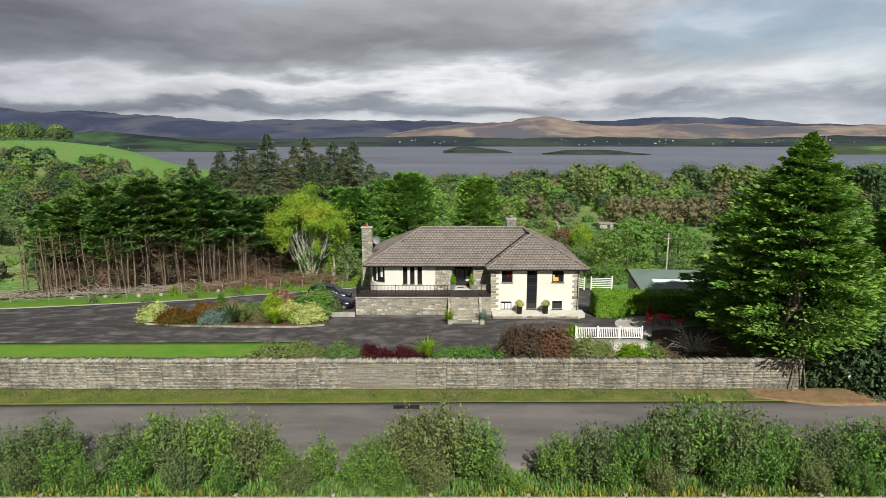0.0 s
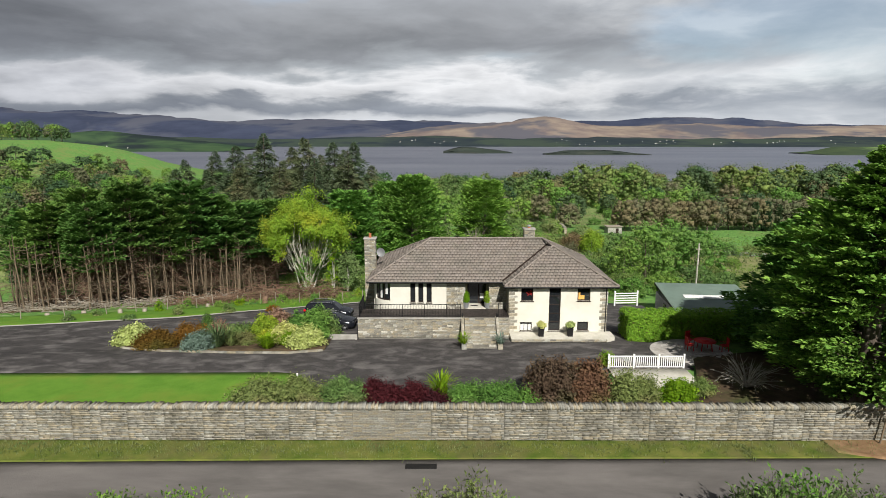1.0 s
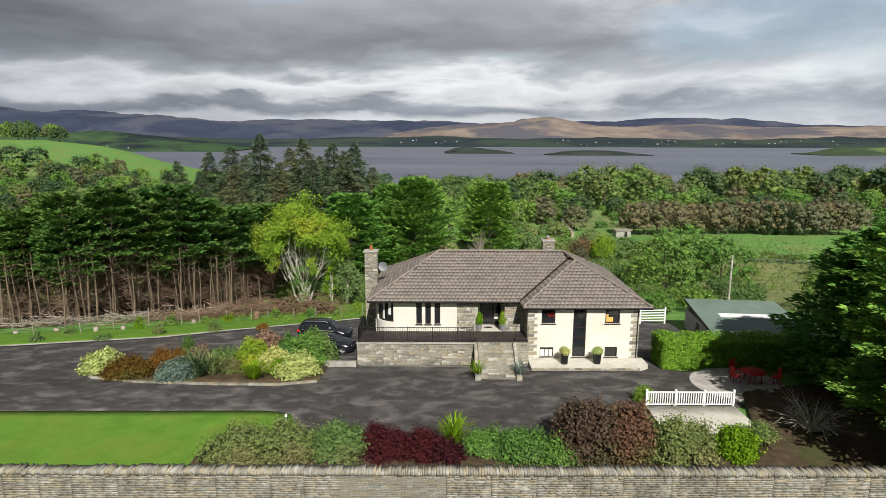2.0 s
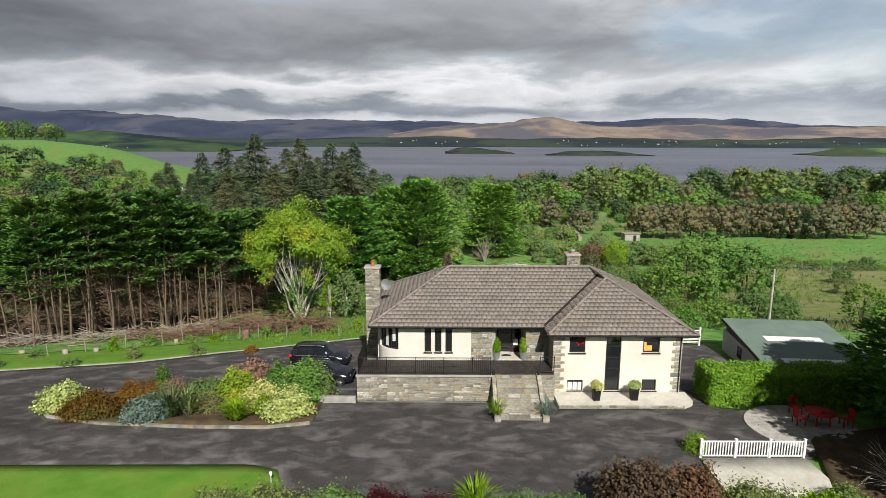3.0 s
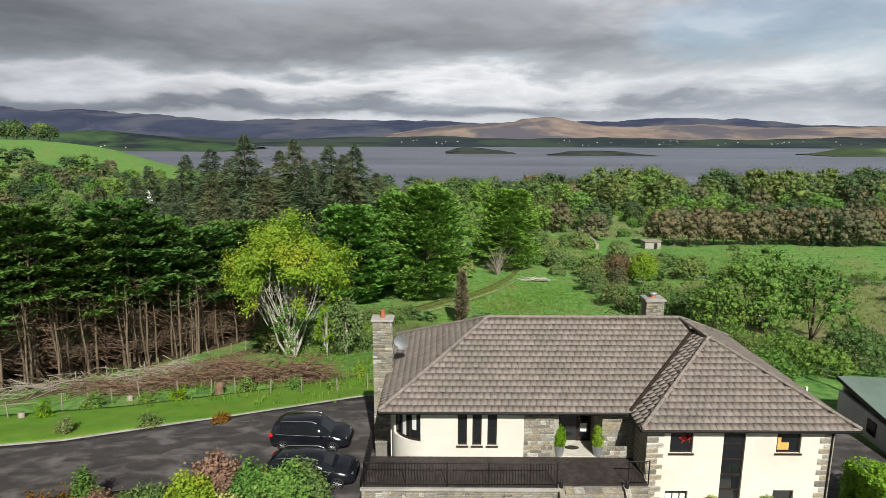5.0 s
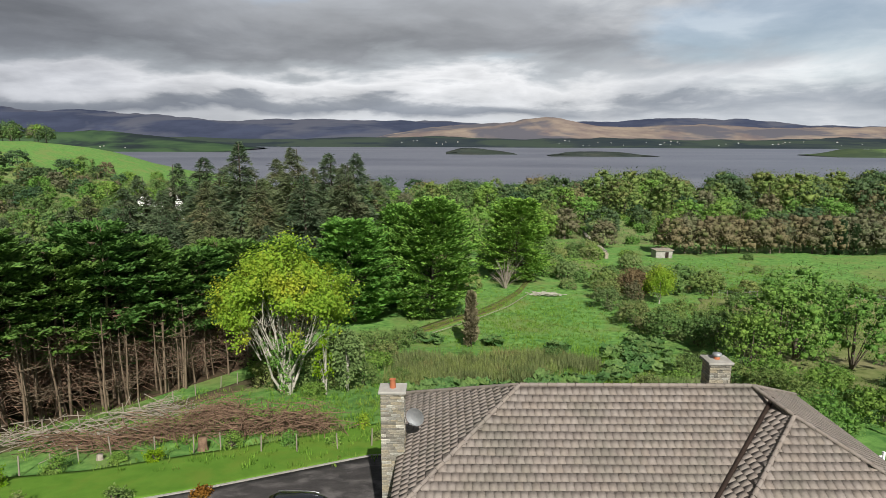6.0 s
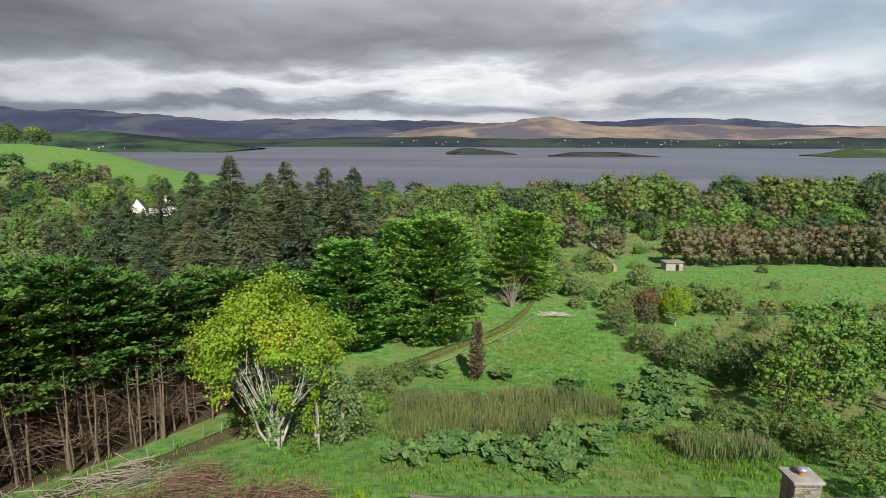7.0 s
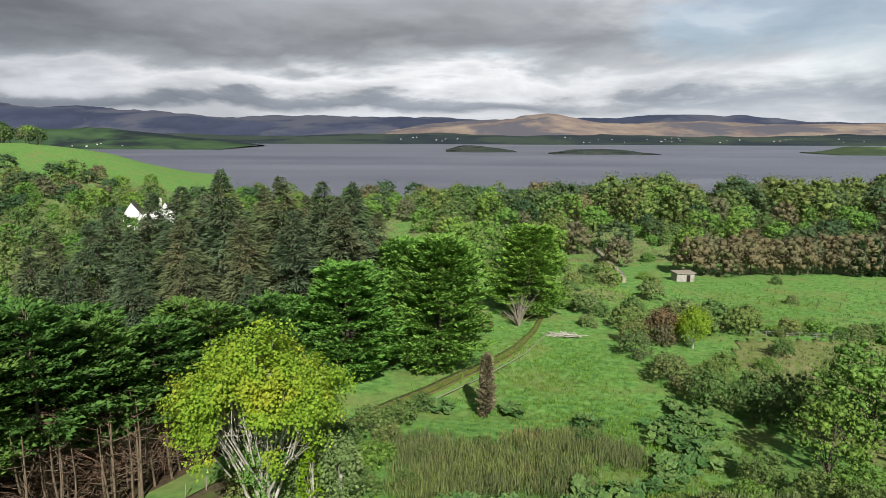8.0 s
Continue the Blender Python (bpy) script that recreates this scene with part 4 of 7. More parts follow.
for k_, x, y, s in [(4, -8.5, 99, .32), (6, -3, 101.5, .3), (4, 2.5, 97.5, .28), (6, 7.5, 103, .36), (4, 5, 93, .25), (6, -14, 105, .75), (6, -11.5, 109, .6), (4, -18.5, 105, .6), (6, -9.5, 113.5, .45), (6, 29.5, 109, .9), (6, 33, 112, 1.0), (5, 37, 108, .9), (1, 40, 99, .8), (6, 20, 94, .6), (5, 17, 90, .5), (4, 13.5, 88, .4), (6, 24, 87, .6)]:
    plant(k_, x, y, s)
for i in range(20):
    plant((5, 6, 4, 6)[i % 4], 46 + i * 2.7 + float(RNG.normal()) * 0.6, 146.0 - i * 0.4 + float(RNG.normal()) * 0.7, float(RNG.uniform(0.28, 0.62)))
yb = place(broadleaf("field_maple", "bright yellow autumn field maple", 6.5, 2.4, L_YELLOW, M_PALEBARK, 0.2, 90, 40, 0.4, 0.3, 0.12, 12.0), 32.5, 137.5)
rb = place(broadleaf("copper_beech", "coppery brown spreading bush tree", 5.5, 3.0, leaf_material("copper_leaf", (0.20, 0.13, 0.06), (0.32, 0.21, 0.10), None, 0.3), None, 0.0, 90, 40, 0.45, 0.32, 0.12, 13.0), 28.6, 140.5)
for far, kinds_ in ((True, FAR), (False, NEAR)):
    for k_, ob in enumerate(kinds_):
        if (far, k_) not in used:
            for o in (*ob.children_recursive, ob):
                bpy.data.objects.remove(o)
# copper-brown column cypress in the field
place(frond_tree("column_cypress", "narrow brown dying column cypress in the field", 7.5, 1.5, L_COPPER, 0.02, 150, 40, 0.42, 0.35, 0.0, 1.6, 0.12, tip=0.35, seed=31, pad=0.3), -2.0, 111.5)
dk = frond_tree("column_yew", "dark green narrow yew tree", 9, 2.0, L_DARK, 0.0, 130, 40, 0.7, 0.3, 0.0, 1.4, 0.2, tip=0.4, seed=33)
place(dk, 101, 199)
again(dk, 105.5, 200, 1.05, 90)
again(dk, 109.5, 200, 0.95, 40)
# lone pine on the shore
lp = frond_tree("pine_tree", "lone dark pine standing above the woods", 20, 4.0, L_DARK, 0.55, 60, 50, 0.9, 0.3, 0.0, 0.3, 0.3, tip=0.5, seed=35)
place(lp, 124, 455)
# dead pale branches at the foot of the third cypress
db = thing("dead_tree", "pale leafless branches of a dead tree", "tree", at_land(6.6, 150, -0.2))
tw = []
for i in range(46):
    a, l, up = RNG.uniform(2.9, 6.5), RNG.uniform(0.6, 3.6), RNG.uniform(2.5, 7.0)
    tw.append(tube([(0, 0, 0), (math.cos(a) * l * 0.4, math.sin(a) * l * 0.4, up * 0.55), (math.cos(a) * l, math.sin(a) * l, up)], [0.07, 0.045, 0.012], 5))
V, F = joined(tw)
raw_mesh("branch_spray", V, F, M_WOOD, db)


# ---- field plants ----
def tussocks(name, label, n, spots, mat, H, w, per, spread=0.6, category="grass"):
    """Many clumps of upright blades as one loose growth."""
    e = thing(name, label, category, kind="stuff")
    sel = RNG.integers(len(spots), size=n)
    S = np.array(spots, dtype=float)[sel]
    X, Yy = S[:, 0] + np.clip(RNG.normal(size=n), -2, 2) * 0.6 * S[:, 2], S[:, 1] + np.clip(RNG.normal(size=n), -2, 2) * 0.6 * S[:, 3]
    P = np.repeat(np.stack([X, Yy, land(X, Yy)], axis=1), per, axis=0)
    m = len(P)
    P[:, :2] += RNG.normal(size=(m, 2)) * 0.14
    az = RNG.uniform(0, 6.283, m)
    out = np.stack([np.cos(az), np.sin(az), np.zeros(m)], axis=1)
    D = unit(out * (RNG.uniform(0.1, 1, m) * spread)[:, None] + np.array([0, 0, 1.0]))
    V, F = leaves(P, D, out, H * RNG.uniform(0.55, 1.15, m), np.full(m, w))
    raw_mesh("blade_mass", V, F, mat, e)
    return e


tussocks("reed_bed", "tall straw and green reeds in the field", 1500, [(-7.5, 96, 3, 4), (-1, 99, 5, 3), (6, 102.5, 3, 3), (-3, 92.5, 5, 2), (9.5, 99, 2, 2.5), (-9, 101, 2.5, 3), (3, 94, 2, 3)], L_REED, 1.2, 0.06, 9, 0.55, "reeds")
tussocks("reed_bed", "tall green rushes among the reeds", 1500, [(-5, 98, 4.5, 4), (1, 96, 4.5, 3.5), (-8, 93, 3, 3), (4, 103, 4, 2.5)], L_WILLOW, 1.1, 0.06, 9, 0.55, "reeds")
tussocks("rough_grass", "rough tufted meadow grass behind the house", 9000, [(6, 115, 14, 16), (10, 132, 12, 14), (0, 84, 16, 8), (12, 100, 9, 12), (-20, 80, 16, 9), (16, 86, 6, 6), (60, 165, 24, 22), (50, 125, 16, 16)], L_GRASS, 0.5, 0.06, 6, 0.8)
tussocks("rough_grass", "tall pale rushes in the wet field", 1500, [(60, 130, 18, 12), (80, 160, 30, 24), (44, 76, 8, 10), (48, 120, 10, 14)], L_REED, 0.7, 0.08, 6, 0.8)
tussocks("meadow_clump", "tall green sedge clump behind the ridge", 520, [(16.5, 87, 3.0, 2.2)], L_WILLOW, 1.5, 0.08, 9, 0.5)
tussocks("verge_grass", "yellowing grass tufts along the verge", 2600, [(-40, 33.3, 45, 0.9), (-5, 33.5, 35, 0.7)], L_REED, 0.22, 0.035, 5, 0.9)


def gunnera(spots, n):
    for i in range(n):
        x0, y0, rx, ry = spots[i % len(spots)]
        x, y = x0 + RNG.normal() * rx * 0.5, y0 + RNG.normal() * ry * 0.5
        e = thing("gunnera", "large rough rhubarb-like leaves on a clump", "plant", at_land(x, y, -0.05), 0, "giant leaved plants in the field")
        bm = bmesh.new()
        for _ in range(7):
            a, l, h0 = RNG.uniform(0, 6.28), RNG.uniform(0.25, 0.95), RNG.uniform(0.45, 1.1)
            c = Vector((math.cos(a) * l, math.sin(a) * l, h0))
            r = RNG.uniform(0.38, 0.72)
            tilt = Matrix.Rotation(RNG.normal() * 0.35, 3, "X") @ Matrix.Rotation(RNG.normal() * 0.35, 3, "Y")
            rim = []
            mid = bm.verts.new(c - Vector((0, 0, 0.1 * r)))
            for j in range(11):
                w_ = 2 * math.pi * j / 11
                rr = r * (1.0 if j % 2 else 0.72)
                rim.append(bm.verts.new(c + tilt @ Vector((rr * math.cos(w_), rr * math.sin(w_), 0.12 * r * (1 if j % 2 else -0.6)))))
            for j in range(11):
                bm.faces.new((mid, rim[j], rim[(j + 1) % 11]))
        part("leaf_clump", bm, L_GUNNERA, e)


gunnera([(-5, 87.5, 3, 2), (-1, 86, 3, 2.5), (2, 83, 2.5, 2), (6, 90, 3, 2.5), (13, 95, 3, 3), (15.5, 100, 3, 3), (19, 108, 3, 3.5), (20.5, 111, 3, 3), (25.5, 121, 3, 3), (9.3, 107.5, 1.5, 1.2), (17, 104, 2.5, 3), (-7.5, 113, 1.2, 1.2), (0.8, 112, 1, 1), (-8, 85.5, 2.5, 1.5), (3.5, 86.5, 3, 2)], 200)

# track through the field, hut, walls, old gate rails, log pile
past_a, past_b = line((31, 105), (36, 84), (42, 68), (60, 62), (112, 90)), line((31, 106), (36, 132), (42, 142), (112, 141))
strip("rough_pasture", 31, 112, lambda x: past_a(x) + 1.2 * math.sin(1.9 * x) * math.sin(0.7 * x), lambda x: past_b(x) + 1.4 * math.sin(2.3 * x + 1), M_ROUGH, 0.05, "rough olive and straw pasture beyond the shed", step=0.7, rows=50)
rut = line((-24, 101), (-16, 110), (-9, 119), (-2, 127.8), (4.5, 136.5), (9, 147), (12, 157), (14.2, 163))
strip("field_track", -24, 14.2, lambda x: rut(x) - 1.9, lambda x: rut(x) + 1.9, M_VERGE, 0.04, "grassy two-wheel track through the field", step=0.8, rows=6)
strip("wheel_rut", -24, 14.2, lambda x: rut(x) - 1.35, lambda x: rut(x) - 0.8, M_RUT, 0.06, "muddy wheel rut in the track", step=0.8, rows=3)
strip("wheel_rut", -24, 14.2, lambda x: rut(x) + 0.8, lambda x: rut(x) + 1.35, M_RUT, 0.06, "muddy wheel rut in the track", step=0.8, rows=3)
strip("windbreak_floor", -66, -27.5, line((-66, 70), (-43, 71.5), (-38.6, 76), (-30, 97), (-27.5, 103)), line((-66, 98), (-40, 104), (-27.5, 108)), M_EARTH, 0.05, "bare brown needle floor under the windbreak", step=1.0)
strip("bank_path", -37, -22, line((-37, 71), (-33, 77), (-22, 98)), line((-37, 74.5), (-33, 81.5), (-24.5, 100), (-22, 102)), M_RUT, 0.03, "trodden brown path on the grassy bank", step=0.5, rows=8)
kerbline = thing("track_rail", "low weathered timber rail beside the track", "rail")
V, F = joined([tube([at_land(x0, y0, 0.45), at_land(x1, y1, 0.45)], [0.06, 0.06], 5) for (x0, y0), (x1, y1) in [((-15, 107), (-7, 117)), ((-7, 117), (-0.5, 125)), ((-0.5, 125), (5.5, 133.5)), ((5.5, 133.5), (10.5, 143.5))]])
raw_mesh("timber", V, F, M_WOOD, kerbline)
hut = thing("stone_hut", "small grey stone hut with a tin roof", "hut", at_land(53.5, 194, -0.2), 5)
part("wall", boxes((-2.3, 2.3, -1.5, 1.5, 0, 2.3)), M_CONC, hut)
part("roof", boxes((-2.6, 2.6, -1.8, 1.8, 2.3, 2.5)), M_WOOD, hut)
part("door", boxes((0.3, 1.2, -1.56, -1.49, 0, 1.9)), M_BROWN, hut)
wl = thing("field_wall", "old mossy stone wall running between fields", "wall", kind="structure")
for i in range(28):
    t = i / 28
    x, y = 37.2 + 12 * t, 189 + 80 * t
    part("stone_run", boxes((x - 0.5, x + 0.5, y - 0.1, y + 2.8, float(land(x, y)) - 0.6, float(land(x, y)) + 1.5 + 0.15 * math.sin(i * 2.1)), bevel=0.1), M_STONE, wl)
logs = thing("log_pile", "pale heap of cut branches in the field", "logs", kind="stuff")
tw = []
for i in range(60):
    x, y = 13.2 + RNG.normal() * 1.5, 143.6 + RNG.normal() * 0.7
    a, l = RNG.normal() * 0.5, RNG.uniform(0.8, 2.6)
    z = float(land(x, y)) + RNG.uniform(0.05, 0.6)
    tw.append(tube([(x - math.cos(a) * l / 2, y - math.sin(a) * l / 2, z), (x + math.cos(a) * l / 2, y + math.sin(a) * l / 2, z + RNG.normal() * 0.15)], [0.07, 0.05], 5))
V, F = joined(tw)
raw_mesh("logs_mass", V, F, M_PALEBARK, logs)
ff = thing("wire_fence", "weathered post and wire field fence", "fence")
for i in range(16):
    x, y = 45 + i * 2.6, 144.3 - i * 0.35
    V, F = tube([at_land(x, y, -0.3), at_land(x, y, 1.1)], [0.07, 0.06], 5)
    raw_mesh("post", V, F, M_WOOD, ff)
for h_ in (0.4, 0.75, 1.0):
    V, F = tube([at_land(45 + i * 2.6, 144.3 - i * 0.35, h_) for i in range(16)], [0.012] * 16, 4)
    raw_mesh("wire", V, F, M_LEAD, ff)

# white gabled house among the spruces
wh_ = thing("white_house", "white gabled house half hidden by spruces", "house", at_land(-131, 296, 2.4), 20)
for nm, x0, x1, y0, y1, h0, h1 in (("gable", -9, -2, -4, 5, 6.0, 11.0), ("gable", 4, 10, -3, 5, 6.0, 10.5)):
    part("wall", boxes((x0, x1, y0, y1, -3, h0)), M_WHITE, wh_)
    bm = prism([(x0, h0), (x1, h0), ((x0 + x1) / 2, h1)], y0, y1)
    for v in bm.verts:
        v.co = Vector((v.co.x, v.co.z, v.co.y))
    bmesh.ops.recalc_face_normals(bm, faces=bm.faces)
    part("gable", bm, M_WHITE, wh_)
    for s in (0, 1):
        xa, xb = (x0, (x0 + x1) / 2) if s == 0 else ((x0 + x1) / 2, x1)
        bm = bmesh.new()
        za, zb = (h0, h1) if s == 0 else (h1, h0)
        q = [bm.verts.new(v) for v in ((xa, y0 - 0.2, za + 0.12), (xb, y0 - 0.2, zb + 0.12), (xb, y1, zb + 0.12), (xa, y1, za + 0.12))]
        bm.faces.new(q)
        bmesh.ops.solidify(bm, geom=bm.faces[:], thickness=0.1)
        part("roof", bm, M_TILE, wh_)
part("wall", boxes((-2, 4, -1, 5, -3, 6)), M_WHITE, wh_)
part("chimney", boxes((4.6, 5.6, 0, 1, 6, 12.2)), M_SLAB, wh_)

# ---- foreground: scrub along the lane and a post-and-rail fence ----
def sally(label, H, spread, mat, stems, per, leaf):
    """Upright many-stemmed scrub with leaves all along its shoots."""
    e = thing("willow_scrub", label, "bush")
    tw, P, D = [], [], []
    for _ in range(stems):
        a, s = RNG.uniform(0, 6.283), RNG.uniform(0, 1) ** 0.6
        h_ = H * RNG.uniform(0.55, 1.0) * (1 - 0.35 * s)
        tip = np.array([math.cos(a) * spread * s, math.sin(a) * spread * s * 0.8, h_])
        base = np.array([tip[0] * 0.35, tip[1] * 0.35, 0])
        mid = base * 0.4 + tip * 0.55 + (0, 0, 0.05 * H)
        tw.append(tube([base, mid, tip], [0.022, 0.014, 0.004], 4))
        t = RNG.uniform(0.12, 1.02, per)[:, None]
        q = (1 - t) ** 2 * base + 2 * t * (1 - t) * mid + t ** 2 * tip + RNG.normal(size=(per, 3)) * np.array([0.12, 0.12, 0.08])
        P.append(q)
        D.append(unit(RNG.normal(size=(per, 3)) * 0.8 + unit(tip - base) * 0.7))
    V, F = joined(tw)
    raw_mesh("stem", V, F, M_BARK, e)
    P, D = np.concatenate(P), np.concatenate(D)
    k = RNG.uniform(0.6, 1.3, len(P))
    V, F = leaves(P, D, unit(RNG.normal(size=P.shape) + np.array([0, -0.5, 0.8])), leaf * k, leaf * 0.42 * k)
    raw_mesh("foliage", V, F, mat, e)
    return e


FSC = [sally("upright grey-green willow scrub beside the lane", 4.3, 1.8, L_WILLOW, 100, 42, 0.2), sally("dull green sallow scrub beside the lane", 4.0, 1.7, L_ASH, 100, 42, 0.2), sally("bright green sapling scrub beside the lane", 2.8, 0.8, L_ASH, 40, 60, 0.16)]
fs_used = set()
for i, (k_, x, y, s) in enumerate([(0, -19.5, 24.6, .72), (1, -17, 24.2, .62), (0, -14.6, 24.6, .72), (2, -13.6, 23.8, .9), (0, -12.2, 24.8, .84), (1, -10.4, 24.9, .96), (0, -8.6, 24.6, .84), (1, -7.2, 24.0, .62), (2, -5.4, 24.3, 1.0), (2, -4.0, 23.7, .85), (1, -3.0, 24.3, .7), (0, -1.6, 24.8, .9), (0, 0.2, 24.9, 1.02), (1, 1.6, 24.6, .84),
                                   (2, 3.2, 23.3, .5), (1, 5.2, 24.4, .7), (0, 6.8, 24.3, .8), (1, 8.6, 24.4, .82), (2, 7.6, 23.6, .8), (2, 14.2, 23.8, 1.0), (2, 19.6, 23.8, .9), (0, 10.4, 24.9, .96), (1, 11.6, 25.2, 1.08), (0, 13.4, 25.0, 1.02), (1, 15.2, 24.6, .84), (0, 17.0, 24.4, .8), (1, 18.8, 24.6, .86), (0, 20.6, 24.4, .9), (1, 22.6, 24.8, .9), (0, 24.6, 25, .9), (1, -22, 24.6, .7), (0, -24.5, 24.6, .75), (1, -20.8, 23.6, .5), (0, -18.2, 23.5, .55), (1, -15.6, 23.4, .5), (0, -11.2, 23.5, .6), (1, -9.3, 23.4, .55), (0, -6.3, 23.3, .5), (1, -2.2, 23.4, .5), (0, -0.6, 23.5, .55), (1, 2.4, 23.8, .45), (0, 9.4, 23.4, .5), (1, 12.6, 23.5, .6), (0, 16.0, 23.4, .55), (1, 18.0, 23.3, .5), (0, 21.6, 23.5, .6), (1, -13.2, 25.2, .85), (0, -18.0, 25.2, .8)]):
    (again if k_ in fs_used else place)(FSC[k_], x, y, s, 73 * i)
    fs_used.add(k_)
tussocks("roadside_growth", "tangled grass, bramble and bracken along the fence", 1500, [(0, 22.9, 26, 0.9), (5, 23.6, 22, 1.0)], L_REED, 0.5, 0.05, 7, 1.7)
tussocks("roadside_growth", "tangled green weeds along the fence", 1900, [(0, 23.0, 26, 0.9), (-8, 23.6, 20, 1.0)], L_ASH, 0.5, 0.10, 7, 1.8)
tussocks("bracken", "yellowing bracken fronds along the fence", 170, [(2, 22.6, 9, 0.5), (12, 22.7, 8, 0.5), (-12, 22.8, 8, 0.4)], L_FERN, 0.6, 0.12, 8, 1.5, "bracken")
rf = thing("rail_fence", "weathered timber post-and-rail roadside fence", "fence")
for i in range(14):
    x = -28.5 + i * 4.0
    z = float(land(x, 22.0))
    part("post", boxes((x - 0.08, x + 0.08, 21.95, 22.1, z - 0.3, 2.06), bevel=0.015), M_WOOD, rf)
    for zz in (1.35, 1.85):
        part("rail", boxes((x + 0.0, x + 3.97, 21.86, 21.94, zz, zz + 0.16), bevel=0.01), M_WOOD, rf)
# ivy-dark bank at the wall's east end
for i, (x, y, s) in enumerate([(27.0, 34.6, 1.0), (30.0, 35.2, 1.1), (25.2, 36.2, .8), (33.0, 35.5, 1.1)]):
    shrub("ivy_bush", "dark green ivy-covered bush on the bank", 4.2 * s, 2.2 * s, L_DARK, 150, 46, 0.28, 0.22, 0.7, i, at=at_land(x, y, 0))


# ---- road, wall, drive and lawns ----
strip("road", -90, 90, line((-90, 24.0), (90, 26.5)), line((-90, 31.2), (0, 32.4), (90, 33.0)), M_ROAD, 0.05, "narrow grey worn asphalt lane", step=2.0)
strip("verge", -90, 30, line((-90, 31.2), (0, 32.4), (90, 33.0)), lambda x: 34.3, M_VERGE, 0.07, "yellow-green grass verge below the wall", step=1.0)
fore_front = line((-70, 45.2), (-30.7, 45.7), (-12.5, 45.9), (-11.0, 45.4), (-10.3, 43.6), (-10.0, 42.3), (10.2, 42.3), (10.9, 46.8), (17.2, 46.8))
fore_back = line((-70, 56.0), (-41.6, 60.3), (-27.5, 63.0), (-19, 66.5), (-10.3, 70.8), (-8.3, 71.0), (-8.2, 60), (13.0, 60), (14.4, 60), (14.5, 53.2), (17.2, 52.6))
strip("driveway", -70, 17.2, fore_front, fore_back, M_ASPHALT, 0.03, "dark stained asphalt forecourt and drive", step=0.35, rows=30)
strip("yard", 12.8, 20.4, lambda x: 55.6, line((12.8, 72), (20.4, 68)), M_ASPHALT, 0.045, "worn asphalt yard beside the house", step=0.5)
strip("needle_bank", 18.5, 45, line((18.5, 33.0), (22, 31.9), (45, 32.4)), lambda x: 36.5, M_LITTER, 0.10, "rusty litter on the bank at the wall end", step=0.6)
strip("lawn_front", -70, -10.4, lambda x: 35.4, lambda x: fore_front(x) - 0.02, M_LAWN, 0.07, "bright green mown lawn behind the wall")
strip("lawn_back", -70, -8.4, lambda x: fore_back(x) + 0.15, lambda x: fore_back(x) + 6.5, M_LAWN, 0.07, "bright green lawn beside the drive")


# boundary wall of thin flat stones
def stone_wall(x0, x1, y, z0, z1, rng, thick=0.45, hmin=0.055, hmax=0.115, lmin=0.2, lmax=0.6):
    """Rows of (x0, x1, y0, y1, z0, z1) for the face stones of a coursed wall."""
    out, xa = [], x0
    while xa < x1:
        xb = min(xa + rng.uniform(2.2, 4.0) * lmax, x1)
        if x1 - xb < lmin:
            xb = x1
        z = z0
        while z < z1 - 0.03:
            hh = min(rng.uniform(hmin, hmax), z1 - z)
            if z1 - z - hh < hmin * 0.6:
                hh = z1 - z
            x = xa
            while x < xb - 1e-6:
                l = rng.uniform(lmin, lmax)
                b = xb if xb - x - l < lmin * 0.5 else x + l
                cut = rng.uniform(0.0, 0.012)
                out.append((x + 0.007, b - 0.007, y - rng.uniform(0.0, 0.035), y + 0.12, z + 0.006 + cut, z + hh - 0.006))
                x = b
            z += hh
        xa = xb
    return out


def box_arrays(rows):
    R = np.asarray(rows, dtype=float)
    c = np.array([(0, 0, 0), (1, 0, 0), (1, 1, 0), (0, 1, 0), (0, 0, 1), (1, 0, 1), (1, 1, 1), (0, 1, 1)])
    lo, hi = R[:, [0, 2, 4]], R[:, [1, 3, 5]]
    V = (lo[:, None, :] + (hi - lo)[:, None, :] * c[None]).reshape(-1, 3)
    f = np.array([(0, 3, 2, 1), (4, 5, 6, 7), (0, 1, 5, 4), (1, 2, 6, 5), (2, 3, 7, 6), (3, 0, 4, 7)])
    F = (np.arange(len(R))[:, None, None] * 8 + f[None]).reshape(-1, 4)
    return V, F


WALL_Y, WALL_X0, WALL_X1, WALL_Z0, WALL_Z1 = 34.3, -62.0, 22.0, 1.0, 2.84
road_wall = thing("wall_road", "long grey dry-stone wall with upright coping stones", "wall", kind="structure")
part("core", boxes((WALL_X0, WALL_X1, WALL_Y + 0.05, WALL_Y + 0.45, -0.3, WALL_Z1 - 0.02)), M_MORTAR, road_wall)
rng = random.Random(4)
ROAD_STONES = stone_wall(WALL_X0, WALL_X1, WALL_Y, WALL_Z0, WALL_Z1, rng)
COPING, x = [], WALL_X0
while x < WALL_X1:
    w = rng.uniform(0.07, 0.16)
    COPING.append((x, x + w - 0.012, WALL_Y - 0.03 + rng.uniform(-0.03, 0.03), WALL_Y + 0.48, WALL_Z1, WALL_Z1 + rng.uniform(0.15, 0.27)))
    x += w
V, F = box_arrays(COPING)
tagged(raw_mesh("coping", V, F, M_STONE, road_wall), "", "", "", "stuff")


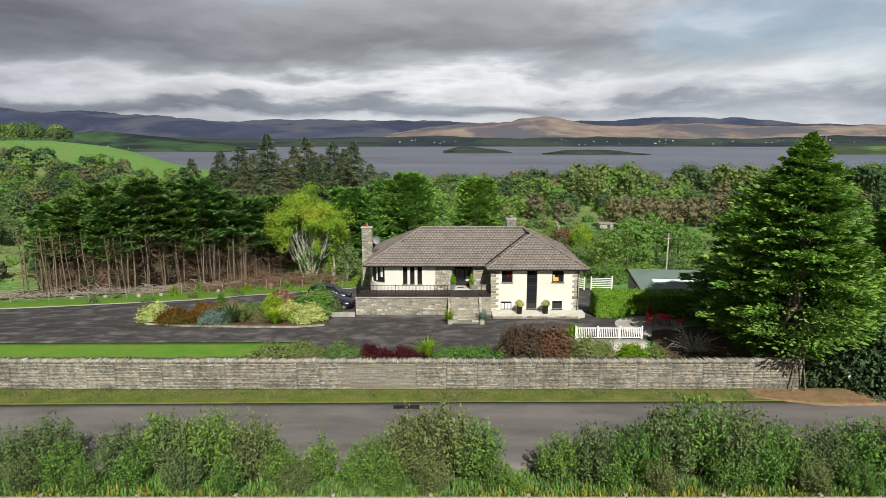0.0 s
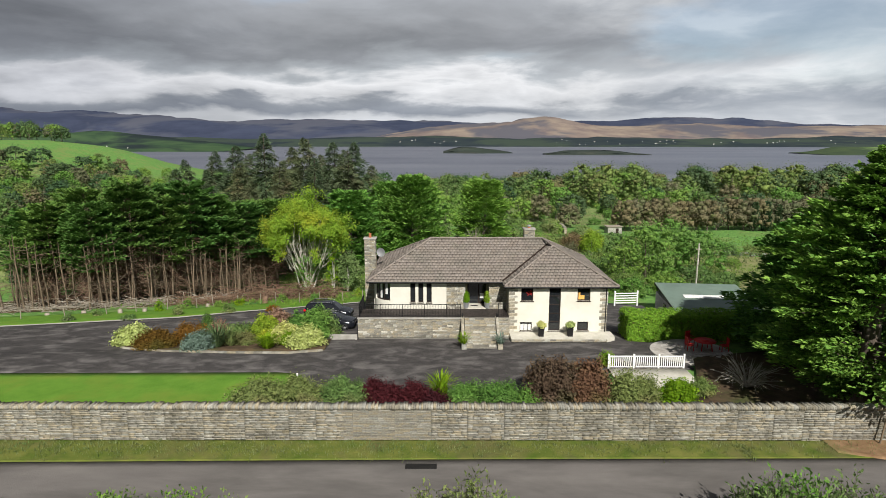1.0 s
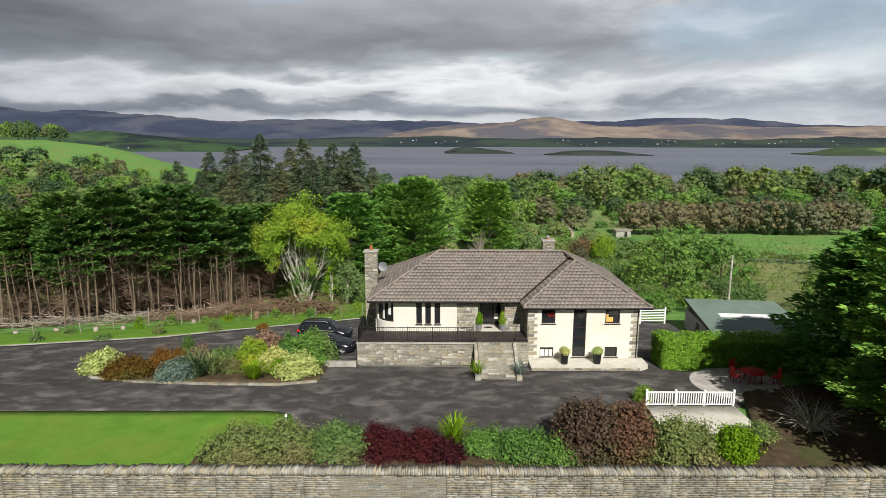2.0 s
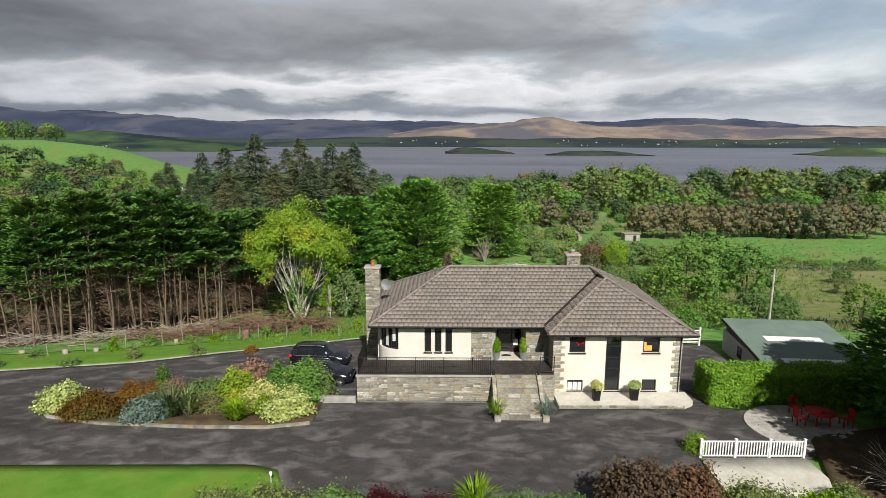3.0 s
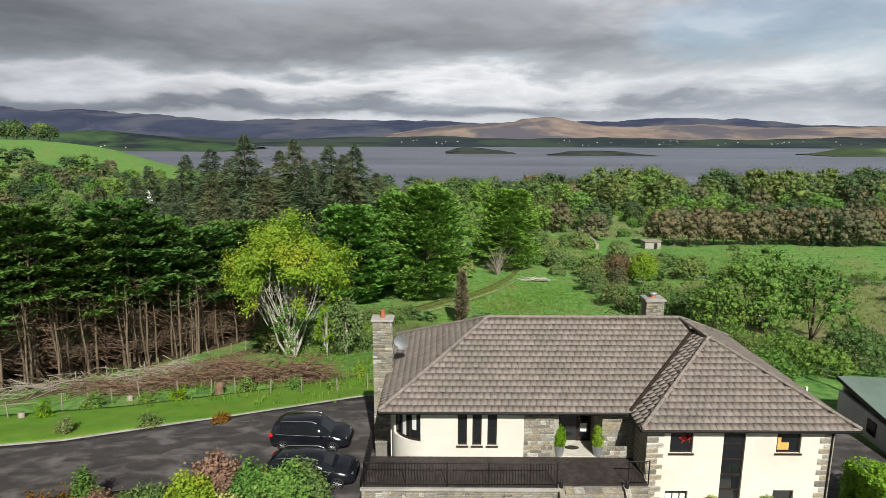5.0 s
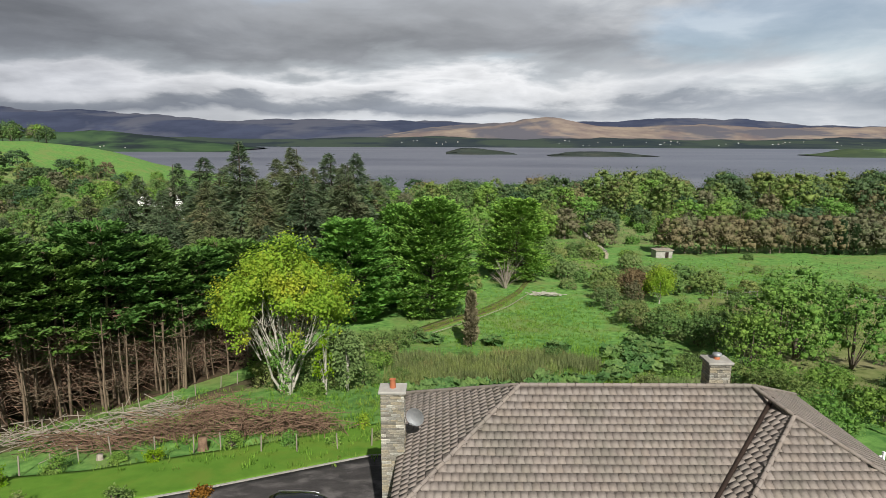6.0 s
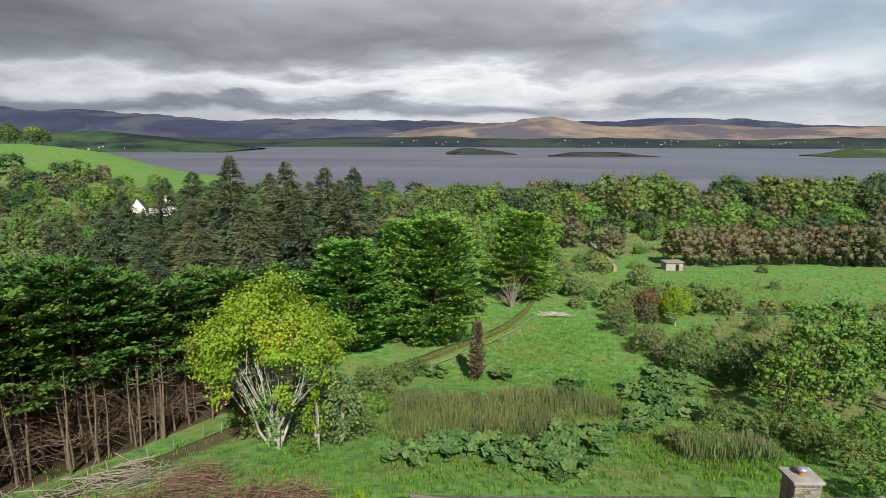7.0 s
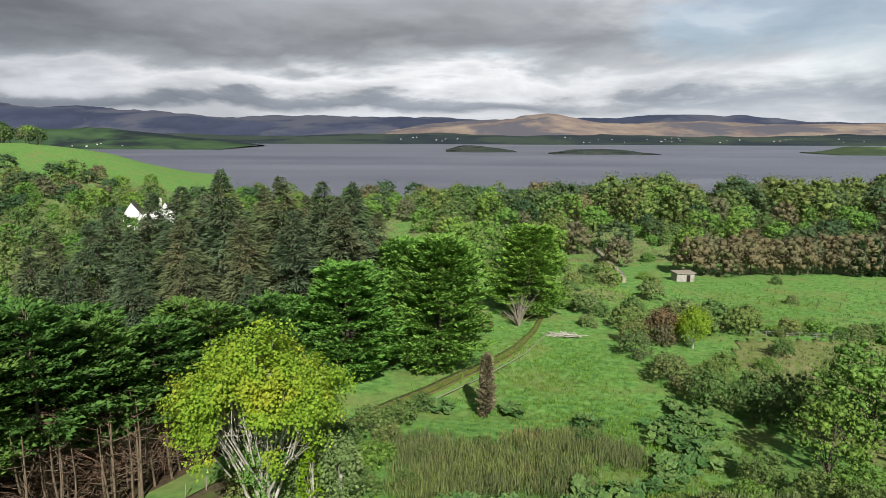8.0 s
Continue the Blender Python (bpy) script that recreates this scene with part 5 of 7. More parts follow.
# ---- the house ----
X0, X1, WX0 = -7.3, 12.9, 4.55            # main walls, and the wing's west side
FY, WY, BY = 56.45, 54.75, 66.4           # main front, wing front, back
EZ, TZ = 4.22, 1.65                       # roof edge, terrace
PITCH = 0.53
RX0, RX1, RY0, RY1, RWX, RWY = -7.65, 13.75, 55.95, 66.85, 4.1, 54.3
house = thing("house", "cream rendered house with stone trim and brown tiled hipped roof", "house")
ridge_y, half = (RY0 + RY1) / 2, (RY1 - RY0) / 2
wx, wh = (RWX + RX1) / 2, (RX1 - RWX) / 2
A, B = (RX0 + half, ridge_y), (RX1 - half, ridge_y)
WP, V1, V2 = (wx, RWY + wh), (RWX, RY0), (wx, RY0 + wh)


def roof_height(x, y):
    main = min(y - RY0, RY1 - y, x - RX0, RX1 - x) if RY0 - 0.01 <= y <= RY1 + 0.01 else -1
    wing = min(y - RWY, x - RWX, RX1 - x) if x >= RWX - 0.01 and y < 62 else -1
    return EZ + PITCH * max(main, wing, 0)


PLANES = [
    [(RX0, RY0), V1, V2, B, A],
    [V1, (RWX, RWY), WP, V2],
    [(RWX, RWY), (RX1, RWY), WP],
    [(RX1, RWY), (RX1, RY1), B, V2, WP],
    [(RX1, RY1), (RX0, RY1), A, B],
    [(RX0, RY1), (RX0, RY0), A],
]
roof = None
for pl in PLANES:
    bm = bmesh.new()
    top = [bm.verts.new((p[0], p[1], roof_height(*p) - 0.02)) for p in pl]
    low = [bm.verts.new((p[0], p[1], roof_height(*p) - 0.14)) for p in pl]
    bm.faces.new(top)
    bm.faces.new(low[::-1])
    for i in range(len(pl)):
        j = (i + 1) % len(pl)
        bm.faces.new((low[i], low[j], top[j], top[i]))
    bmesh.ops.recalc_face_normals(bm, faces=bm.faces)
    ob = part("roof_plane", bm, M_TILE, house)
    roof = roof or ob


def cap_row(p, q, dz=0.02, w=0.10, step=0.42):
    """Half-round cap tiles along a hip or ridge."""
    p, q = Vector((*p, roof_height(*p) + dz)), Vector((*q, roof_height(*q) + dz))
    n = max(1, int((q - p).length / step))
    return [tube([p.lerp(q, i / n), p.lerp(q, (i + 0.96) / n)], [w, w * 0.9], 8) for i in range(n)]


for nm, p, q in (("ridge_cap", A, B), ("hip_cap", (RX0, RY0), A), ("hip_cap", (RX0, RY1), A), ("hip_cap", (RX1, RY1), B), ("hip_cap", (RX1, RWY), WP), ("hip_cap", (RWX, RWY), WP), ("hip_cap", WP, B)):
    for V, F in cap_row(p, q):
        raw_mesh(nm, V, F, M_TILE, house)
V, F = tube([(V1[0], V1[1], roof_height(*V1) + 0.03), (V2[0], V2[1], roof_height(*V2) + 0.03)], [0.10, 0.10], 6)
raw_mesh("valley_gutter", V, F, M_BROWN, house, "dark valley gutter between two roof planes")

# soffit and gutters
part("soffit", prism([(RX0 + 0.05, RY0 + 0.05), (RWX + 0.05, RY0 + 0.05), (RWX + 0.05, RWY + 0.05), (RX1 - 0.05, RWY + 0.05), (RX1 - 0.05, RY1 - 0.05), (RX0 + 0.05, RY1 - 0.05)], EZ - 0.2, EZ - 0.145), M_BROWN, house, "dark brown soffit boards")
for a, b in (((RX0, RY0), V1), (V1, (RWX, RWY)), ((RWX, RWY), (RX1, RWY)), ((RX1, RWY), (RX1, RY1)), ((RX0, RY1), (RX0, RY0)), ((RX1, RY1), (RX0, RY1))):
    V, F = tube([(a[0], a[1], EZ - 0.10), (b[0], b[1], EZ - 0.10)], [0.075, 0.075], 8)
    raw_mesh("gutter", V, F, M_BLACK, house)
for x, y in ((X1 - 0.1, WY - 0.06), (X0 + 0.1, FY + 1.9)):
    V, F = tube([(x, y, EZ - 0.1), (x, y, 0.0)], [0.04, 0.04], 8)
    raw_mesh("downpipe", V, F, M_BLACK, house)


def wall_with_openings(x0, x1, y, z0, z1, holes, mat, thick=0.35):
    """A wall facing the road, pieced round its openings (x0, x1, z0, z1)."""
    bm = bmesh.new()
    xs = sorted({x0, x1, *[h[0] for h in holes], *[h[1] for h in holes]})
    for a, b in zip(xs[:-1], xs[1:]):
        cuts = sorted([(h[2], h[3]) for h in holes if h[0] < b - 1e-6 and h[1] > a + 1e-6])
        z = z0
        for c0, c1 in cuts:
            if c0 > z + 1e-4:
                box(bm, a, b, y, y + thick, z, c0)
            z = max(z, c1)
        if z < z1 - 1e-4:
            box(bm, a, b, y, y + thick, z, z1)
    bmesh.ops.remove_doubles(bm, verts=bm.verts, dist=1e-4)
    return part("wall", bm, mat, house)


def window(x0, x1, y, z0, z1, bars=(), rails=(), frame_mat=None, sill=True, blind=0.0, label="dark brown framed window"):
    """A window set back in its opening: frame, pane, sill; bars and rails divide it."""
    fm = frame_mat or M_BROWN
    d, w = y + 0.10, 0.06
    rows = [(x0, x0 + w, d, d + 0.07, z0, z1), (x1 - w, x1, d, d + 0.07, z0, z1), (x0 + w, x1 - w, d, d + 0.07, z0, z0 + w), (x0 + w, x1 - w, d, d + 0.07, z1 - w, z1)]
    rows += [(x0 + (x1 - x0) * t - 0.025, x0 + (x1 - x0) * t + 0.025, d + 0.005, d + 0.065, z0 + w, z1 - w) for t in bars]
    rows += [(x0 + w, x1 - w, d + 0.003, d + 0.067, z0 + (z1 - z0) * t - 0.03, z0 + (z1 - z0) * t + 0.03) for t in rails]
    f = part("window", boxes(*rows), fm, house, label)
    part("pane", boxes((x0 + w * 0.5, x1 - w * 0.5, d + 0.03, d + 0.045, z0 + w * 0.5, z1 - w * 0.5)), M_GLASS, f)
    if sill:
        part("sill", boxes((x0 - 0.07, x1 + 0.07, y - 0.07, d, z0 - 0.07, z0 - 0.002), bevel=0.01), fm, f)
    if blind:
        part("blind", boxes((x0 + w, x1 - w, d + 0.012, d + 0.026, z0 + w, z0 + (z1 - z0) * blind)), M_BLIND, f, "pale things behind the pane")
    return f


WINGW = [(5.58, 6.6, 2.82, 4.0), (7.97, 8.95, 0.2, 4.0), (10.36, 11.45, 2.84, 4.0), (5.52, 6.55, 0.15, 0.95), (10.44, 11.38, 0.22, 1.0)]
wall_with_openings(WX0, X1, WY, -0.4, EZ - 0.2, WINGW, M_RENDER)
a = window(*WINGW[0][:2], WY, *WINGW[0][2:])
a = window(*WINGW[1][:2], WY, *WINGW[1][2:], rails=(0.2, 0.4, 0.6, 0.8), sill=True, label="tall dark brown glazed stair window")
b = window(*WINGW[2][:2], WY, *WINGW[2][2:])
window(*WINGW[3][:2], WY, *WINGW[3][2:], bars=(0.36, 0.68), blind=0.75)
window(*WINGW[4][:2], WY, *WINGW[4][2:])
# bright things on the upper sills
V, F = clump_leaves(np.array([(6.25, WY + 0.125, 3.45), (6.4, WY + 0.125, 3.55)]), np.array([(0, -1.0, 0)] * 2), 40, 0.07, 0.1, 0.07)
V[:, 1] = WY + 0.127
raw_mesh("window_flowers", V, F, M_RED, house, "red flowers behind a window pane")
part("window_picture", boxes((10.47, 10.62, WY + 0.118, WY + 0.128, 2.95, 3.55), (10.62, 10.98, WY + 0.118, WY + 0.128, 2.95, 3.3)), material("yellow_cloth", (0.75, 0.5, 0.12), (0.8, 0.3, 0.1), 8.0, 0.7, 0.0), house, "yellow and orange cloth behind the window")

SLITS = [(-3.92, -3.48, 2.2, 3.95), (-3.22, -2.78, 2.2, 3.95), (-2.5, -2.05, 2.2, 3.95)]
wall_with_openings(-5.46, 0.68, FY, -0.5, EZ - 0.2, SLITS, M_RENDER)
for s in SLITS:
    window(s[0], s[1], FY, s[2], s[3], label="narrow dark brown slit window")
# recessed porch
part("wall", boxes((0.68, 0.9, FY, FY + 1.5, 0, EZ - 0.2), (2.95, 3.2, FY, FY + 1.5, 0, EZ - 0.2), (0.9, 2.95, FY + 1.5, FY + 1.8, 0, EZ - 0.2)), M_HSTONE, house)
part("wall", boxes((3.2, WX0 + 0.3, FY, FY + 0.35, -0.5, EZ - 0.2)), M_HSTONE, house)
part("porch_floor", boxes((0.9, 2.95, FY - 0.02, FY + 1.5, TZ - 0.2, TZ + 0.05)), M_SLAB, house, "pale porch floor")
dr = part("front_door", boxes((1.15, 1.24, FY + 1.42, FY + 1.49, TZ + 0.06, TZ + 2.15), (2.1, 2.2, FY + 1.42, FY + 1.49, TZ + 0.06, TZ + 2.15), (2.72, 2.8, FY + 1.42, FY + 1.49, TZ + 0.06, TZ + 2.15), (1.24, 2.72, FY + 1.42, FY + 1.49, TZ + 2.06, TZ + 2.15), (2.2, 2.72, FY + 1.43, FY + 1.48, TZ + 0.06, TZ + 0.25)), M_BROWN, house, "dark brown glazed front door")
part("pane", boxes((1.22, 2.74, FY + 1.45, FY + 1.47, TZ + 0.08, TZ + 2.08)), M_GLASS, dr)
part("pane", boxes((2.28, 2.6, FY + 1.44, FY + 1.449, TZ + 0.55, TZ + 1.0)), M_BLIND, dr, "pale picture in the side light")
bm = bmesh.new()
bmesh.ops.create_circle(bm, cap_ends=True, segments=20, radius=1.0, matrix=Matrix.Translation((1.75, FY + 0.75, TZ + 0.06)) @ Matrix.Diagonal((0.36, 0.2, 1, 1)))
tagged(mesh_object("doormat", bm, M_DECK), "oval brown doormat on the porch floor", "doormat")


# rounded corner room with a bow window
def arc_wall(cx, cy, r, a0, a1, z0, z1, thick, n=10):
    bm = bmesh.new()
    ring = []
    for i in range(n + 1):
        w = radians(a0 + (a1 - a0) * i / n)
        c, s = math.cos(w), math.sin(w)
        ring.append([bm.verts.new((cx + rr * c, cy + rr * s, z)) for rr, z in ((r, z0), (r, z1), (r - thick, z1), (r - thick, z0))])
    for i in range(n):
        for j in range(4):
            bm.faces.new((ring[i][j], ring[i + 1][j], ring[i + 1][(j + 1) % 4], ring[i][(j + 1) % 4]))
    bm.faces.new(ring[0])
    bm.faces.new(ring[-1][::-1])
    bmesh.ops.recalc_face_normals(bm, faces=bm.faces)
    return bm


BCX, BCY, BR = -5.46, FY + 1.75, 1.75
part("wall", arc_wall(BCX, BCY, BR, 180, 270, -0.5, 2.35, 0.3, 14), M_RENDER, house)
part("wall", arc_wall(BCX, BCY, BR, 180, 205, 2.35, EZ - 0.2, 0.3, 5), M_RENDER, house)
part("wall", arc_wall(BCX, BCY, BR, 262, 270, 2.35, EZ - 0.2, 0.3, 4), M_RENDER, house)
bow = part("bow_window", arc_wall(BCX, BCY, BR - 0.1, 205, 262, 2.36, 2.46, 0.08, 8), M_BROWN, house, "curved dark framed bow window")
part("head", arc_wall(BCX, BCY, BR - 0.1, 205, 262, 3.93, EZ - 0.2, 0.08, 8), M_BROWN, bow)
for w in (205, 224, 243, 262):
    part("mullion", arc_wall(BCX, BCY, BR - 0.1, w - 1.2, w + 1.2, 2.46, 3.93, 0.08, 1), M_BROWN, bow)
for w in (206, 225, 244):
    part("pane", arc_wall(BCX, BCY, BR - 0.13, w, w + 17, 2.46, 3.93, 0.015, 3), M_GLASS, bow)
for w in (226, 246):
    part("curtain", arc_wall(BCX, BCY, BR - 0.118, w, w + 8, 2.9 if w == 246 else 2.5, 3.9, 0.01, 3), M_BLIND, bow, "pale curtain behind the pane")
part("wall", boxes((X0 + 0.005, X0 + 0.35, BCY, BY, -4, EZ - 0.2)), M_RENDER, house)
part("wall", boxes((X1 - 0.35, X1, WY + 0.35, BY, -4, EZ - 0.2)), M_RENDER, house)
part("wall", boxes((X0 + 0.35, X1 - 0.35, BY - 0.35, BY, -6, EZ - 0.2)), M_RENDER, house)
part("floor_slab", boxes((X0 + 0.4, X1 - 0.4, FY + 1.85, BY - 0.4, TZ - 0.3, TZ - 0.05)), M_CONC, house)

# terrace, deck and steps
part("terrace_base", boxes((-8.12, 0.45, 53.85, FY - 0.02, -1.5, TZ - 0.09)), M_MORTAR, house)
part("terrace_base", boxes((0.45, WX0 - 0.02, 54.05, FY - 0.02, -1.0, TZ - 0.09)), M_MORTAR, house)
for i in range(19):
    y = 53.86 + i * 0.136
    part("deck_board", boxes((-8.14, 4.5 if y > 54.1 else 0.44, y, y + 0.128, TZ - 0.085, TZ - 0.02)), M_DECK, house)
part("terrace_edge", boxes((-8.25, 0.5, 53.68, 53.85, TZ - 0.1, TZ + 0.005), bevel=0.015), M_CONC, house, "worn concrete edge of the terrace")
# steps
NST = 9
for i in range(NST):
    z = TZ - 0.09 - i * 0.173
    y1, y0 = 54.05 - i * 0.335, 54.05 - (i + 1) * 0.335
    part("step", boxes((0.75, 3.3, y0 - 0.02, y1, -0.25, z - 0.05)), M_MORTAR, house)
for x0 in (0.42, 3.3):
    bm = prism([(54.05, -0.25), (54.05, TZ + 0.05), (53.75, TZ + 0.02), (51.35, 0.42), (51.2, -0.25)], x0 + 0.04, x0 + 0.28)
    for v in bm.verts:
        v.co = Vector((v.co.z, v.co.x, v.co.y))
    bmesh.ops.recalc_face_normals(bm, faces=bm.faces)
    part("stair_flank", bm, M_HSTONE, house, "sloping stone flank of the steps")


def railing(x0, y0, x1, y1, z, h=1.1, gap=0.13, label=""):
    d = Vector((x1 - x0, y1 - y0, 0))
    n = max(1, int(d.length / gap))
    pieces = [tube([(x0, y0, z + h), (x1, y1, z + h)], [0.028, 0.028], 6), tube([(x0, y0, z + 0.12), (x1, y1, z + 0.12)], [0.02, 0.02], 6)]
    V, F = joined(pieces)
    r = raw_mesh("railing", V, F, M_BLACK, house, "black iron terrace railing")
    for i in range(n + 1):
        p = Vector((x0, y0, 0)) + d * (i / n)
        post = i % 14 == 0 or i == n
        V, F = tube([(p.x, p.y, z), (p.x, p.y, z + h + (0.05 if post else 0))], [0.03 if post else 0.011] * 2, 6 if post else 4)
        raw_mesh("post" if post else "baluster", V, F, M_BLACK, r)
    return r


railing(-8.1, 53.95, 0.4, 53.95, TZ)
railing(-8.1, 53.95, -8.1, 56.9, TZ)
railing(3.6, 54.15, 4.5, 54.15, TZ)
for x in (0.58, 3.46):
    V, F = joined([tube([(x, 53.85, TZ), (x, 53.85, TZ + 0.28)], [0.1, 0.07], 8), tube([(x, 53.85, TZ + 0.28), (x, 53.85, TZ + 0.4)], [0.09, 0.02], 8)])
    raw_mesh("finial", V, F, M_BLACK, house, "black finial at the stair head")

# slab before the wing
part("patio_slab", prism([(4.6, 52.75), (12.5, 52.75), (13.3, 53.4), (13.3, WY), (4.6, WY)], -0.3, 0.13), M_SLAB, house, "pale pebbled slab before the wing")


# chimneys
def chimney(x0, x1, y0, y1, z0, z1, label):
    c = part("chimney", boxes((x0 + 0.03, x1 - 0.03, y0 + 0.03, y1 - 0.03, z0, z1)), M_MORTAR, house, label)
    part("cap", boxes((x0 - 0.09, x1 + 0.09, y0 - 0.09, y1 + 0.09, z1, z1 + 0.13), bevel=0.02), M_CONC, c, "pale concrete cap")
    return c


chL = chimney(-8.38, -7.36, 60.3, 61.1, -2.5, 7.15, "grey stone chimney on the end wall")
chR = chimney(6.75, 7.75, 62.3, 63.2, 4.5, 7.75, "grey stone chimney behind the ridge")
V, F = joined([tube([(-7.87, 60.7, 7.26), (-7.87, 60.7, 7.6), (-7.87, 60.7, 7.66)], [0.14, 0.12, 0.15], 12), tube([(-7.87, 60.7, 7.6), (-7.87, 60.7, 7.66)], [0.09, 0.09], 10)])
raw_mesh("chimney_pot", V, F, M_TERRA, chL, "short terracotta chimney pot")
V, F = joined([tube([(7.25, 62.75, 7.86), (7.25, 62.75, 8.0)], [0.15, 0.13], 12)])
raw_mesh("chimney_pot", V, F, M_TERRA, chR, "short terracotta chimney pot")
V, F = joined([tube([(7.25, 62.75, 8.0), (7.25, 62.75, 8.08), (7.25, 62.75, 8.16), (7.25, 62.75, 8.2)], [0.13, 0.22, 0.2, 0.02], 12)])
raw_mesh("cowl", V, F, M_LEAD, chR, "grey metal cowl")

# satellite dish behind the stone chimney
dish = thing("satellite_dish", "round grey satellite dish fixed beside the chimney", "dish", (-6.9, 60.75, 5.85), -20)
bm = bmesh.new()
n = 20
rings = []
for j, (rr, dd) in enumerate(((0.02, 0.09), (0.2, 0.06), (0.34, 0.0), (0.34, -0.015), (0.2, 0.045), (0.02, 0.075))):
    rings.append([bm.verts.new((rr * math.cos(2 * math.pi * i / n), dd, rr * math.sin(2 * math.pi * i / n))) for i in range(n)])
for j in range(5):
    for i in range(n):
        bm.faces.new((rings[j][i], rings[j][(i + 1) % n], rings[j + 1][(i + 1) % n], rings[j + 1][i]))
bmesh.ops.recalc_face_normals(bm, faces=bm.faces)
part("reflector", bm, M_LEAD, dish)
V, F = joined([tube([(0, 0.08, 0), (0, 0.3, -0.2), (-0.45, 0.3, -0.35)], [0.02, 0.02, 0.02], 6)])
raw_mesh("bracket", V, F, M_LEAD, dish)
V, F = joined([tube([(0, 0.02, -0.33), (0, -0.4, -0.08)], [0.012, 0.012], 6), tube([(0, -0.36, -0.1), (0, -0.46, -0.04)], [0.035, 0.035], 8)])
raw_mesh("receiver_arm", V, F, M_LEAD, dish)
dish.matrix_basis = dish.matrix_basis @ Matrix.Scale(1.25, 4)


# ---- garden: island bed, front bed, hedge, patio ----
strip("island_bed", -28.6, -10.4, line((-28.6, 53.6), (-27, 51.9), (-23, 50.6), (-18, 50.1), (-13, 50.0), (-10.4, 50.6)), line((-28.6, 54.2), (-26, 56.0), (-18, 57.6), (-13, 57.0), (-10.4, 55.5)), M_EARTH, 0.14, "raised earth bed in the drive", rows=10, skirt=0.25)
strip("front_bed", -14.8, 16.0, lambda x: 34.8, line((-14.8, 41.0), (-10.6, 42.2), (10.2, 42.2), (11, 41.9), (16, 41.9)), M_EARTH, 0.10, "planted earth bed behind the wall", rows=8)
strip("tree_floor", 16.0, 40, lambda x: 34.8, line((16.0, 43.5), (17.3, 46.7), (18, 49), (40, 54)), M_EARTH, 0.09, "brown needle litter under the great tree", rows=10)


def kerb(name, line_fn, x0, x1, off, w=0.16, h=0.1, step=0.9, mat=None):
    e = thing(name, "pale concrete kerb along the drive", "kerb", kind="structure")
    x = x0
    while x < x1:
        a, b = x, min(x + step, x1)
        p, q = Vector((a, line_fn(a) + off, 0)), Vector((b - 0.012, line_fn(b - 0.012) + off, 0))
        d = (q - p).normalized()
        n = Vector((-d.y, d.x, 0)) * w
        bm = bmesh.new()
        lo = [bm.verts.new((v.x, v.y, float(land(v.x, v.y)) - 0.1)) for v in (p, q, q + n, p + n)]
        hi = [bm.verts.new((v.co.x, v.co.y, v.co.z + 0.1 + h)) for v in lo]
        bm.faces.new(hi)
        for i in range(4):
            bm.faces.new((lo[i], lo[(i + 1) % 4], hi[(i + 1) % 4], hi[i]))
        bmesh.ops.recalc_face_normals(bm, faces=bm.faces)
        part("kerb_stone", bm, mat or M_CONC, e)
        x += step
    return e


kerb("kerb", fore_back, -66, -8.5, 0.0)
kerb("kerb_bed", line((-28.4, 53.4), (-27, 51.85), (-23, 50.5), (-18, 50.0), (-13, 49.9), (-10.4, 50.5)), -28.4, -10.5, -0.1, 0.2, 0.16, 0.7, M_STONE)
part_wall = thing("low_wall", "low stone edging beside the parked cars", "wall", kind="structure")
part("stone_edge", boxes((-10.9, -8.3, 53.75, 54.05, -0.6, 0.12), bevel=0.02), M_CONC, part_wall)

